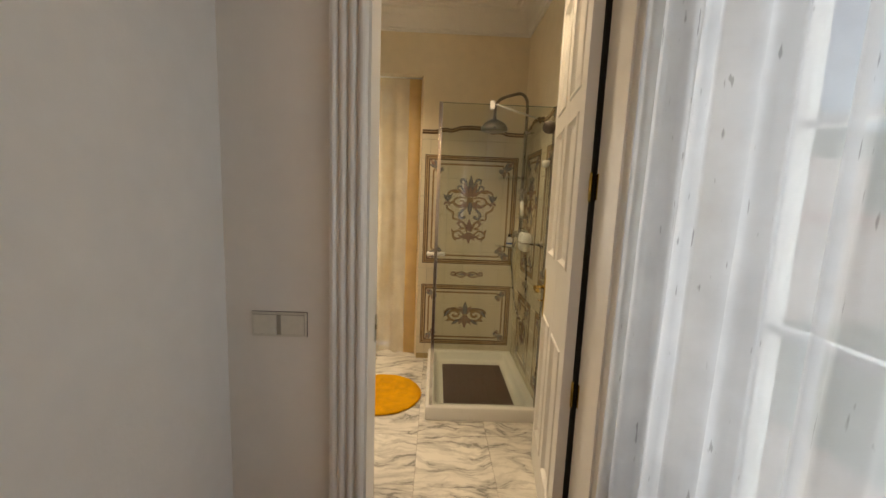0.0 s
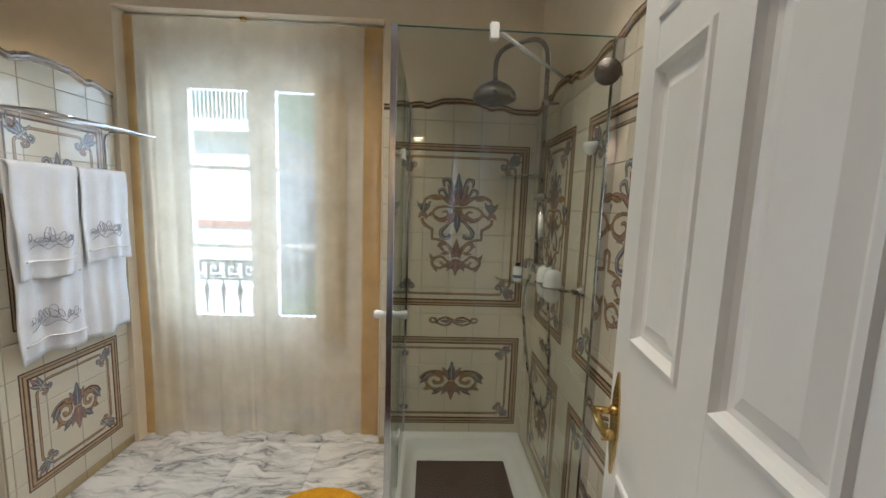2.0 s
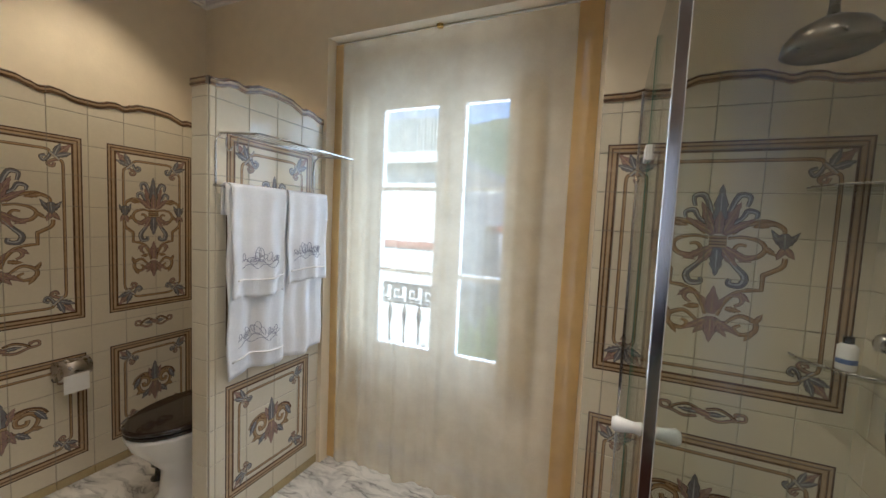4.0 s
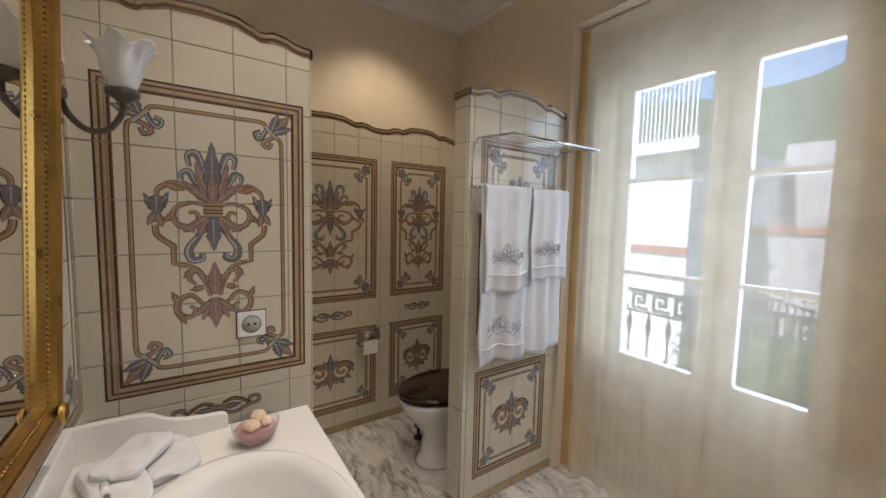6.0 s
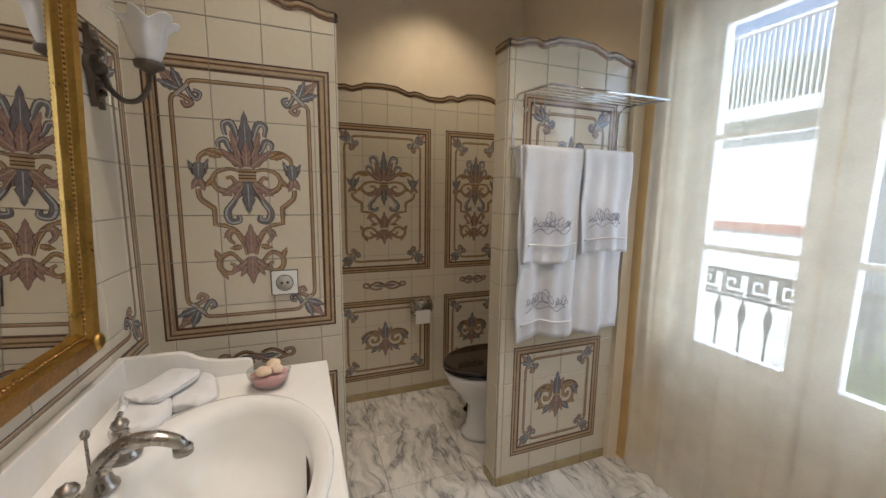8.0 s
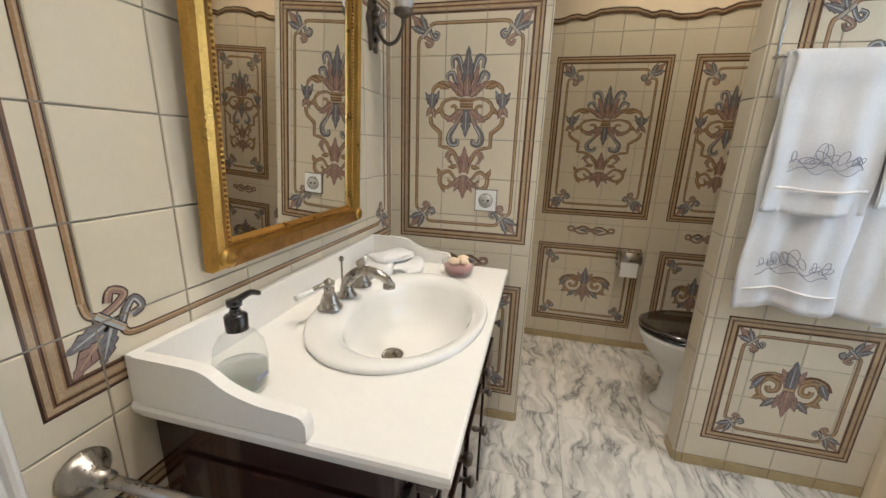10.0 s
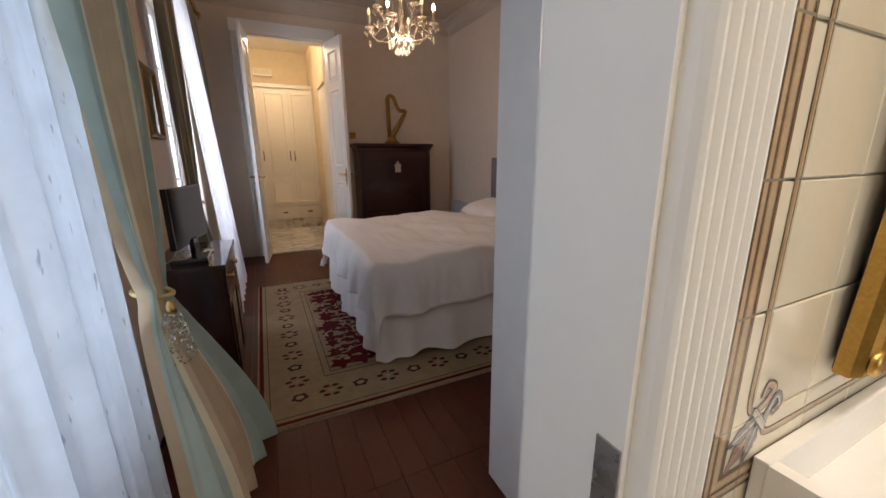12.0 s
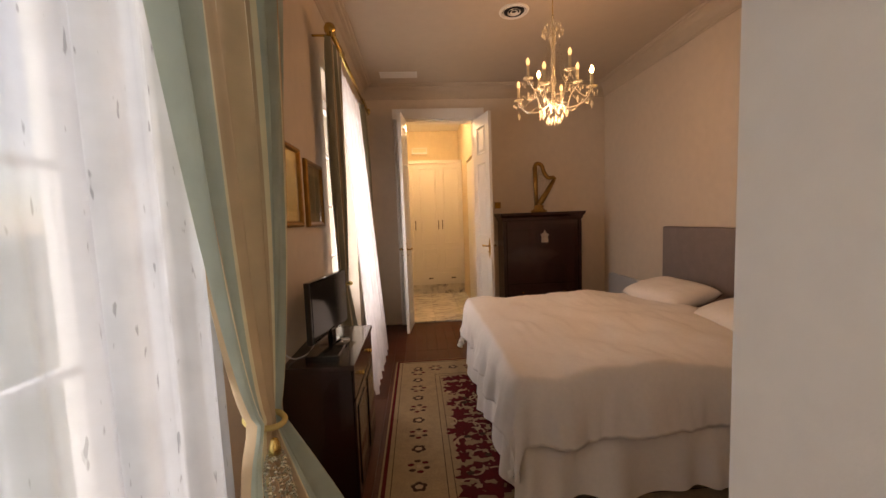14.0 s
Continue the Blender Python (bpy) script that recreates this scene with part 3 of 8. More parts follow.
def tiled(wall, name, m, width, centres, panels, u_off=0.0, plain=False, z_low=0.045, tall=1.72):
    """Clads one face. m: the face's frame, u along local x, the face's outward side local +y, z up. The tiles come last in the file."""
    f = new(name)
    f.parent, f.matrix_basis = wall, m
    TILED.append((f, width, centres, u_off, z_low))
    bm = bmesh.new()
    n = max(2, int(width / 0.012))
    tops = [(width * i / n, wave(width * i / n, centres)) for i in range(n + 1)]
    prism(bm, [(width, 0.0), (0.0, 0.0)] + tops, -0.001, 0.0022, "y")
    part("grout", bm, GROUT, f)
    p = Paint()
    for (u0, u1) in panels:
        c, w = (u0 + u1) / 2, u1 - u0
        p.border(u0, 0.835, u1, tall)
        p.inner(u0 + 0.07, 0.905, u1 - 0.07, tall - 0.07)
        if not plain:
            p.big(c, 1.01, 0.56, 1.0 if w < 0.57 else 1.35, 1.0) if w > 0.36 else p.big(c, 1.06, 0.46, 0.8)
        p.border(u0, 0.135, u1, 0.655)
        p.inner(u0 + 0.065, 0.2, u1 - 0.065, 0.59, 0.04)
        p.small(c, 0.395, min(w * 0.5, 0.36), 0.20)
        p.cartouche(c, 0.745, min(w * 0.45, 0.27))
    start = -((-u_off) % TS) if u_off % TS else 0.0
    for v in p.bm.verts:
        v.co.y = 0.0062 + v.co.y * 0.35
        v.co.x -= start
        v.co.z -= 0.04
    if panels:
        p.done("painted_ornament", f, "painted brown, ochre, pink and slate-blue ornament").matrix_basis = Matrix.Translation((start, 0, 0.04))
    else:
        p.bm.free()
    # the wavy moulding on top
    bm = bmesh.new()
    prof = ((0.0, 0.0, DK), (0.011, 0.004, TA), (0.0135, 0.010, BR), (0.010, 0.013, DK), (0.011, 0.016, OC), (0.013, 0.024, TA), (0.010, 0.028, DK), (0.012, 0.031, BR), (0.0, 0.037, BR))
    rows = []
    for u, z in tops:
        rows.append([bm.verts.new((u, a, z - 0.006 + b)) for a, b, _ in prof])
    for A, B in zip(rows, rows[1:]):
        for k in range(len(prof) - 1):
            bm.faces.new((A[k], B[k], B[k + 1], A[k + 1])).material_index = prof[k + 1][2]
    bm.faces.new(rows[0])
    bm.faces.new(rows[-1][::-1])
    bmesh.ops.recalc_face_normals(bm, faces=bm.faces[:])
    part("top_moulding", bm, PAINTS, f, "wavy moulded cap in brown and ochre glaze")
    return f


def lay_tiles():
    shared = {}
    for f, width, centres, u_off, z_low in TILED:
        top = max(wave(width * i / 40, centres) for i in range(41))
        u = -((-u_off) % TS) if u_off % TS else 0.0
        us = []
        while u < width - 0.004:
            us.append((max(u, 0.0), min(u + TS, width)))
            u += TS
        for a, b in us:
            w = b - a - 2 * GAP
            if w < 0.006:
                continue
            t = new("baseboard_tile", tile_mesh(round(w, 4), 0, [z_low - 0.003] * 2, 0.009, OCHRE_TILE))
            t.parent, t.matrix_basis = f, Matrix.Translation((a + GAP, 0, 0))
            z = 0.04 + 0.0
            while z < top:
                z0 = max(z, z_low)
                lim = [min(z + TS - GAP * 2, wave(a + (b - a) * i / 8, centres) - 0.004) - z0 for i in range(9)]
                if max(lim) < 0.012:
                    break
                if min(lim) > TS - 2 * GAP - z0 + z - 1e-6:
                    key = (round(w, 3), round(lim[0], 3))
                    if key not in shared:
                        shared[key] = tile_mesh(w, 0, [lim[0]] * 2)
                    me = shared[key]
                else:
                    lim = [max(q, 0.008) for q in lim]
                    me = tile_mesh(w, 0, lim)
                t = new("wall_tile", me)
                t.parent, t.matrix_basis = f, Matrix.Translation((a + GAP, 0, z0))
                z += TS


def face(x, y, ang):
    """A wall face's frame at (x, y), turned by ang about z; local +y is its outward side."""
    return Matrix.Translation((x, y, 0)) @ Matrix.Rotation(radians(ang), 4, "Z")


def structure(ob):
    ob["kind"] = "structure"
    return ob


# ---- structure ----
H_B, H_R = 2.80, 3.12
YS, YB = 1.07, 1.225          # the dividing wall, bedroom and bathroom faces
DX0, DX1, DZ = -0.20, 0.53, 2.35

fl = structure(part("floor", bx(-2.66, 1.07, -0.12, 0.9, 3.6, -0.012), GROUT))
fl2 = structure(part("floor", bx(-3.0, -4.05, -0.12, 0.95, 1.07, -0.018), mat("dark_subfloor", (0.05, 0.02, 0.012), 0.6)))
fl3 = structure(part("floor", bx(-3.4, -6.6, -0.12, 2.2, -4.05, -0.012), GROUT))

bm = bmesh.new()
prism(bm, [(-2.66, 1.225), (-2.46, 1.225), (-2.46, 3.10), (-2.66, 3.10)], 0, H_B)
wall_west = structure(part("wall_west", bm, PLASTER))
bm = bmesh.new()
prism(bm, [(-2.66, 3.10), (-1.49, 3.10), (-1.42, 3.55), (-2.66, 3.55)], 0, H_B)
prism(bm, [(-0.13, 3.10), (0.9, 3.10), (0.9, 3.55), (-0.24, 3.55)], 0, H_B)
prism(bm, [(-1.49, 3.10), (-0.13, 3.10), (-0.24, 3.55), (-1.42, 3.55)], 2.33, H_B)
wall_north = structure(part("wall_north", bm, PLASTER))
bm = bmesh.new()
box(bm, 0.69, YB, 0, 0.95, 3.10, H_B)
wall_east = structure(part("wall_east", bm, PLASTER))
bm = bmesh.new()
box(bm, -2.66, YS + 0.004, 0, DX0, YB, H_B)
box(bm, DX1, YS + 0.004, 0, 0.95, YB, H_B)
box(bm, DX0, YS + 0.004, DZ, DX1, YB, H_B)
wall_south = structure(part("wall_south", bm, PLASTER))
bm = bmesh.new()
box(bm, -0.60, YS, 0, DX0, YS + 0.004, H_R)
box(bm, DX1, YS, 0, 0.66, YS + 0.004, H_R)
box(bm, DX0, YS, DZ, DX1, YS + 0.004, H_R)
wall_passage_north = structure(part("wall_passage_north", bm, PLASTER_PASS))
wall_alcove = structure(part("wall_alcove", bx(-0.76, 0.36, 0, -0.60, YS + 0.004, H_R), PLASTER_PASS))
wall_passage_south = structure(part("wall_passage_south", bx(-3.0, 0.21, 0, -0.76, 0.36, H_R), PLASTER_PASS))
wall_bedroom_west = structure(part("wall_bedroom_west", bx(-2.75, -3.98, 0, -2.58, 0.21, H_R), PLASTER_BED))
bm = bmesh.new()
box(bm, -2.75, -4.15, 0, -0.80, -3.98, H_R)
box(bm, 0.14, -4.15, 0, 0.95, -3.98, H_R)
box(bm, -0.80, -4.15, 2.70, 0.14, -3.98, H_R)
wall_bedroom_south = structure(part("wall_bedroom_south", bm, PLASTER_BED))
WINS = ((0.0, 0.98), (-3.05, -1.85))
bm = bmesh.new()
box(bm, 0.66, -3.98, 0, 0.95, -3.05, H_R)
box(bm, 0.66, -1.85, 0, 0.95, 0.0, H_R)
box(bm, 0.66, 0.98, 0, 0.95, YS, H_R)
box(bm, 0.66, 0.0, 2.55, 0.95, 0.98, H_R)
box(bm, 0.66, -3.05, 2.55, 0.95, -1.85, H_R)
wall_bedroom_east = structure(part("wall_bedroom_east", bm, PLASTER_BED))
bm = bmesh.new()
box(bm, -3.4, -6.6, 0, 2.2, -6.45, H_R)
box(bm, -3.4, -6.45, 0, -3.25, -4.15, H_R)
box(bm, 0.42, -6.45, 0, 0.55, -4.15, H_R)
box(bm, -0.98, -6.45, 0, -0.86, -5.3, H_R)
box(bm, -0.98, -5.3, 2.35, -0.86, -4.15, H_R)
wall_hall = structure(part("wall_hall", bm, PLASTER))

def cove(z, pts, inward, mat_, name="ceiling_cornice"):
    """A moulded cornice between wall and ceiling round a rectangle."""
    x0, y0, x1, y1 = pts
    prof = ((0.0, -0.16), (0.012, -0.155), (0.012, -0.14), (0.02, -0.135), (0.03, -0.10), (0.055, -0.06), (0.09, -0.035), (0.12, -0.028), (0.125, -0.015), (0.145, -0.012), (0.15, 0.0))
    bm = bmesh.new()
    rings = [[bm.verts.new(p) for p in ((x0 + a, y0 + a, z + b), (x1 - a, y0 + a, z + b), (x1 - a, y1 - a, z + b), (x0 + a, y1 - a, z + b))] for a, b in prof]
    for A, B in zip(rings, rings[1:]):
        for k in range(4):
            bm.faces.new((A[k], B[k], B[(k + 1) % 4], A[(k + 1) % 4]))
    return structure(part(name, bm, mat_))

structure(part("ceiling", bx(-2.66, YB, H_B, 0.95, 3.55, H_B + 0.1), CEIL))
CEIL_BED = mat("cream_ceiling_paint", (0.54, 0.45, 0.35), 0.9, vary=0.04, scale=1.2, bump=0.08)
structure(part("ceiling", bx(-3.0, -4.15, H_R, 0.95, YS + 0.01, H_R + 0.1), CEIL_BED))
structure(part("ceiling", bx(-3.4, -6.6, H_R, 2.2, -4.15, H_R + 0.1), CEIL))
cove(H_B, (-2.46, YB, 0.69, 3.10), 1, CEIL)
cove(H_R, (-2.58, -3.98, 0.66, 0.21), 1, CEIL_BED)

# low partitions with a wavy top
def low_wall(name, x0, x1, y0, y1, label):
    c = [((y1 - y0) / 2, (y1 - y0) * 0.46)]
    bm = bmesh.new()
    n = 40
    w = y1 - y0
    pts = [(y1, 0.0), (y0, 0.0)] + [(y0 + w * i / n, wave(w * i / n, c) + 0.004) for i in range(n + 1)]
    prism(bm, pts, x0, x1, "x")
    return structure(tagged(part(name, bm, PLASTER), label))

part_near = low_wall("partition_near", -1.69, -1.565, YB, 1.825, "low tiled partition with a wavy top beside the washstand")
part_far = low_wall("partition_far", -1.615, -1.52, 2.475, 3.10, "low tiled partition with a wavy top beside the toilet")

tiled(part_near, "cladding_east", face(-1.565, 1.825, -90), 0.60, [(0.30, 0.276)], [(0.022, 0.552)], u_off=0.075)
tiled(part_near, "cladding_north", face(-1.69, 1.8255, 0), 0.125, [(9, 0.1)], [])
tiled(part_far, "cladding_east", face(-1.52, 3.10, -90), 0.625, [(0.31, 0.29)], [(0.075, 0.555)])
tiled(part_far, "cladding_south", face(-1.52, 2.475, 180), 0.095, [(9, 0.1)], [])
tiled(wall_west, "cladding", face(-2.46, 3.10, -90), 1.875, [(0.30, 0.26), (0.935, 0.30), (1.56, 0.30)], [(0.10, 0.525), (0.625, 1.225), (1.325, 1.80)])
tiled(wall_north, "cladding_shower", face(0.69, 3.10, 180), 0.82, [(0.42, 0.30)], [(0.035, 0.79)])
tiled(wall_north, "cladding_toilet", face(-1.615, 3.10, 180), 0.845, [(0.42, 0.32)], [(0.12, 0.72)])
tiled(wall_east, "cladding", face(0.69, YB, 90), 1.875, [(1.50, 0.22), (0.80, 0.38), (0.2, 0.16)], [(1.30, 1.70), (0.45, 1.18), (0.05, 0.36)])
tiled(wall_south, "cladding_washstand", face(-1.565, YB, 0), 1.266, [(0.63, 0.5)], [(0.015, 1.232)], plain=True, u_off=0.103)

# ---- more materials ----
MAHOG = mat("dark_mahogany", (0.028, 0.0075, 0.0045), 0.22, vary=0.35, scale=5, coat=0.4)
BOARD = mat("red_brown_floorboard", (0.075, 0.019, 0.008), 0.42, vary=0.3, scale=4, rnd=0.35, spec=0.22)
BRASS = mat("polished_brass", (0.60, 0.42, 0.14), 0.22, 1.0, vary=0.15, scale=30)
CHROME = mat("chrome", (0.62, 0.62, 0.62), 0.12, 1.0, vary=0.05, scale=20)
NICKEL = mat("brushed_nickel", (0.40, 0.37, 0.33), 0.28, 1.0, vary=0.12, scale=40)
OLDNI = mat("dulled_nickel", (0.24, 0.21, 0.17), 0.30, 1.0, vary=0.25, scale=30)
BRONZE = mat("antique_pewter", (0.17, 0.15, 0.13), 0.38, 0.9, vary=0.35, scale=60, bump=0.5, bscale=160)
GOLD = mat("burnished_gold_leaf", (0.52, 0.32, 0.08), 0.30, 1.0, vary=0.22, scale=18, bump=0.12, bscale=60)
GOLD_OLD = mat("aged_gilding", (0.30, 0.16, 0.04), 0.42, 0.8, vary=0.4, scale=35, bump=0.4, bscale=90)
PORC = mat("white_porcelain", (0.80, 0.79, 0.76), 0.07, vary=0.02, scale=4, coat=0.6)
CORIAN = mat("white_mineral_worktop", (0.82, 0.80, 0.76), 0.20, vary=0.03, scale=8)
BLACK = mat("black_gloss_plastic", (0.010, 0.009, 0.009), 0.12, vary=0.1, coat=0.4)
GAP_BLACK = mat("hinge_gap_black", (0.012, 0.011, 0.010), 0.7)
SEATW = mat("dark_lacquered_wood", (0.011, 0.005, 0.004), 0.10, vary=0.2, coat=0.6)
PLAST = mat("ivory_plastic", (0.72, 0.69, 0.60), 0.30, vary=0.04, scale=15)
WHITE_PL = mat("white_plastic", (0.80, 0.79, 0.77), 0.25, vary=0.03, scale=15)
TERRY = mat("white_terry_towel", (0.83, 0.82, 0.82), 0.95, vary=0.05, scale=14, bump=0.9, bscale=420, spec=0.1)
LINEN = mat("white_bed_linen", (0.80, 0.76, 0.72), 0.9, vary=0.04, scale=5, bump=0.35, bscale=14, spec=0.15)
SATIN = mat("white_satin", (0.78, 0.75, 0.72), 0.45, vary=0.05, scale=6, bump=0.2, bscale=10)
GREYF = mat("mauve_grey_upholstery", (0.24, 0.20, 0.19), 0.95, vary=0.1, scale=12, bump=0.5, bscale=500, spec=0.1)
MUST = mat("mustard_pile", (0.66, 0.32, 0.012), 0.95, vary=0.28, scale=16, bump=1.0, bscale=260, spec=0.1)
THREAD = mat("grey_embroidery", (0.30, 0.30, 0.36), 0.8, vary=0.2, scale=60)
MATT = mat("brown_bath_mat", (0.060, 0.024, 0.016), 0.45, vary=0.5, scale=22, bump=0.3, bscale=40)
PAPER = mat("white_paper", (0.82, 0.81, 0.78), 0.95, vary=0.03)
PINKS = mat("rose_bath_crystals", (0.62, 0.34, 0.33), 0.5, vary=0.4, scale=120, bump=0.8, bscale=200)
SHELL = mat("cream_seashell", (0.72, 0.56, 0.40), 0.4, vary=0.25, scale=60)
SOAPL = glass("clear_soap", (0.80, 0.82, 0.81))
GLS = glass("clear_bottle_glass", (0.93, 0.94, 0.94))
FROST = mat("frosted_tulip_glass", (0.93, 0.92, 0.90), 0.4, trans=0.2, vary=0.05, scale=40)
PANE = glass("window_glass")
SHGLASS = glass("shower_glass", (0.92, 0.94, 0.92))
GREEN_E = mat("green_glass_edge", (0.05, 0.16, 0.11), 0.15, vary=0.1)
MIRROR = mat("mirror_silver", (0.86, 0.84, 0.80), 0.015, 1.0, vary=0)
SCREEN = mat("tv_screen", (0.035, 0.034, 0.034), 0.08, vary=0.1)
LAMPGL = mat("lit_lamp_glass", (0.9, 0.8, 0.6), 0.5, emit=((1.0, 0.74, 0.4), 7.0), vary=0)
BULB = mat("lit_candle_bulb", (0.9, 0.8, 0.6), 0.4, emit=((1.0, 0.62, 0.26), 26.0), vary=0)
BULB_OFF = mat("dim_candle_bulb", (0.85, 0.70, 0.45), 0.3, emit=((1.0, 0.6, 0.25), 0.8), vary=0)
# weak emission puts the bulbs' warm glow into the crystal itself
CRYSTAL = mat("cut_crystal_faint_glow", (0.92, 0.86, 0.74), 0.04, trans=0.75, vary=0.1, scale=80, emit=((1.0, 0.62, 0.26), 0.03))
SHEER_B = cloth("ivory_voile", (0.93, 0.82, 0.61), see=0.60, glow=0.62)
SHEER_A = cloth("white_slub_voile", (0.66, 0.68, 0.70), see=0.13, glow=0.25, slub=0.4)
SHEER_P = cloth("white_voile", (0.85, 0.80, 0.80), see=0.24, glow=0.5)
AQ, SA, CR = (0.47, 0.56, 0.50), (0.62, 0.47, 0.31), (0.84, 0.78, 0.58)
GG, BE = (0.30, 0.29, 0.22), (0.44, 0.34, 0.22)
DRAPE = cloth("aqua_and_beige_striped_silk", (0.5, 0.5, 0.4), glow=0.28, stripes=(0.20, ((0.0, AQ), (0.36, CR), (0.42, SA), (0.80, CR), (0.86, AQ), (0.97, AQ))))
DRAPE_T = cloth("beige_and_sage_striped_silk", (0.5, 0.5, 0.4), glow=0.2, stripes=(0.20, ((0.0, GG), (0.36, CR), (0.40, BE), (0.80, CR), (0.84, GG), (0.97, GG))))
SHUTTER = mat("pale_wood_shutter", (0.52, 0.42, 0.26), 0.5, vary=0.15, scale=8)
IRON = mat("wrought_iron", (0.03, 0.03, 0.035), 0.5, 0.5, vary=0.3, scale=30)
BEADS = mat("silver_beads", (0.50, 0.49, 0.40), 0.25, 0.7, vary=0.5, scale=150)


def jamb_profile(x0, x1, yb, proud, flutes=4):
    """The plan of a reeded architrave lying on a wall face at yb, standing out to yb + proud."""
    pts = [(x0, yb)]
    w = (x1 - x0) / flutes
    sg = 1 if proud > 0 else -1
    for k in range(flutes):
        for a, d in ((0.06, 0.55), (0.2, 0.85), (0.4, 1.0), (0.6, 1.0), (0.8, 0.85), (0.94, 0.55)):
            pts.append((x0 + w * (k + a), yb + proud * d))
    pts.append((x1, yb))
    return pts


# ---- doorway between the bedroom passage and the bathroom ----
dframe = structure(part("door_frame", box(box(box(bmesh.new(), DX0, YS, 0, DX0 + 0.012, YB, DZ), DX1 - 0.012, YS, 0, DX1, YB, DZ), DX0 + 0.012, YS, DZ - 0.012, DX1 - 0.012, YB, DZ), TRIM))
for x0, x1 in ((DX0 - 0.098, DX0 + 0.004), (DX1 - 0.004, DX1 + 0.105)):
    bm = prism(bmesh.new(), jamb_profile(x0, x1, YS, -0.026), 0, DZ + 0.1)
    part("architrave", bm, TRIM, dframe)
    bm = prism(bmesh.new(), jamb_profile(x0, x1, YB, 0.026, 6), 0, DZ + 0.1)
    part("architrave", bm, TRIM, dframe)
for y, pr in ((YS, -0.028), (YB, 0.028)):
    bm = bmesh.new()
    box(bm, DX0 - 0.11, min(y, y + pr), DZ + 0.0, DX1 + 0.11, max(y, y + pr), DZ + 0.11)
    part("architrave_head", bm, TRIM, dframe, bevel=0.006)
# added black strip: gives the gap between leaf and jamb its dark shade
part("gap_shade_strip", bx(DX1 - 0.024, YB + 0.006, 0.0, DX1 - 0.0045, YB + 0.030, DZ), GAP_BLACK, dframe, "black strip standing in for the shade of the hinge gap")
part("strike_plate", bx(DX0 + 0.0122, YB - 0.032, 0.885, DX0 + 0.0145, YB - 0.002, 0.975), NICKEL, dframe, "worn nickel strike plate")
for z in (0.70, 1.42, 2.1):
    bm = bmesh.new()
    lathe(bm, [(0, -0.050), (0.0045, -0.045), (0.0055, -0.012), (0.0045, 0.0), (0.0055, 0.012), (0.0045, 0.045), (0, 0.050)], 12, (DX1 - 0.03, YB + 0.004, z))
    box(bm, DX1 - 0.0145, YB - 0.014, z - 0.042, DX1 - 0.012, YB + 0.004, z + 0.042)
    part("hinge", bm, BRASS, dframe, "brass butt hinge")


def door_leaf(name, length, height, rows, label, at, cols=2, handle_side=1, mat_=TRIM, thick=0.036, plate=True, hz=0.96, stile=0.085):
    """A panelled leaf along local +x from its hinge, faces at y = 0 and y = thick; sunk panels with a raised field."""
    d = thing(name, label, "door", at=at)
    bm = bmesh.new()
    w = (length - stile * (cols + 1)) / cols
    xs = [stile * (c + 1) + w * c for c in range(cols)]
    solid = [(0, stile)] + [(x + w, x + w + stile) for x in xs]
    zs = [0.0]
    for a, b in rows:
        zs += [a, b]
    zs.append(height)
    for a, b in solid:
        box(bm, a, 0, 0.012, b, thick, height)
    for k in range(0, len(zs), 2):
        for x in xs:
            box(bm, x, 0.0004, max(zs[k], 0.012), x + w, thick - 0.0004, zs[k + 1])
    part("leaf", bm, mat_, d)
    for a, b in rows:
        for x in xs:
            for y, s in ((0.0, 1), (thick, -1)):
                bm = bmesh.new()
                steps = ((0.0, 0.0), (0.004, -0.005), (0.012, -0.006), (0.018, 0.004), (0.024, 0.010), (0.034, 0.011), (0.06, 0.003), (0.064, 0.003))
                rings = [[bm.verts.new((px, y + s * h, pz)) for px, pz in ((x + o, a + o), (x + w - o, a + o), (x + w - o, b - o), (x + o, b - o))] for o, h in steps if w - 2 * o > 0.02]
                for A, B in zip(rings, rings[1:]):
                    for q in range(4):
                        bm.faces.new((A[q], A[(q + 1) % 4], B[(q + 1) % 4], B[q]))
                bm.faces.new(rings[-1])
                bmesh.ops.recalc_face_normals(bm, faces=bm.faces[:])
                part("panel", bm, mat_, d)
    if plate:
        xh = length - 0.042
        for y, s in ((0.0, -1), (thick, 1)):
            bm = bmesh.new()
            pts = []
            for k in range(40):
                a = 2 * math.pi * k / 40
                r = 1 + 0.10 * math.cos(8 * a)
                pts.append((xh + 0.024 * math.cos(a) * r, hz + (0.110 + 0.014 * math.cos(4 * a)) * math.sin(a)))
            prism(bm, pts, min(y, y + s * 0.004), max(y, y + s * 0.004), "y")
            lathe(bm, [(0.012, 0), (0.013, 0.004), (0.009, 0.012), (0, 0.013)], 14, (xh, y + s * 0.004, hz + 0.03))
            part("escutcheon", bm, BRASS, d, "ornate brass door plate")
            hl = part("handle", tube(tube(bmesh.new(), [(xh, y + s * 0.002, hz + 0.03), (xh, y + s * 0.05, hz + 0.03)], 0.008), spline([(xh, y + s * 0.05, hz + 0.03), (xh - 0.03, y + s * 0.053, hz + 0.036), (xh - 0.07, y + s * 0.05, hz + 0.026), (xh - 0.105, y + s * 0.046, hz + 0.034)], 5), 0.0085, taper=lambda q: 0.8 + 0.5 * q), BRASS, d, "curved brass lever handle", smooth=True)
            part("key", tube(bmesh.new(), [(xh, y, hz - 0.04), (xh, y + s * 0.028, hz - 0.04)], 0.003), BRASS, d)
    return d


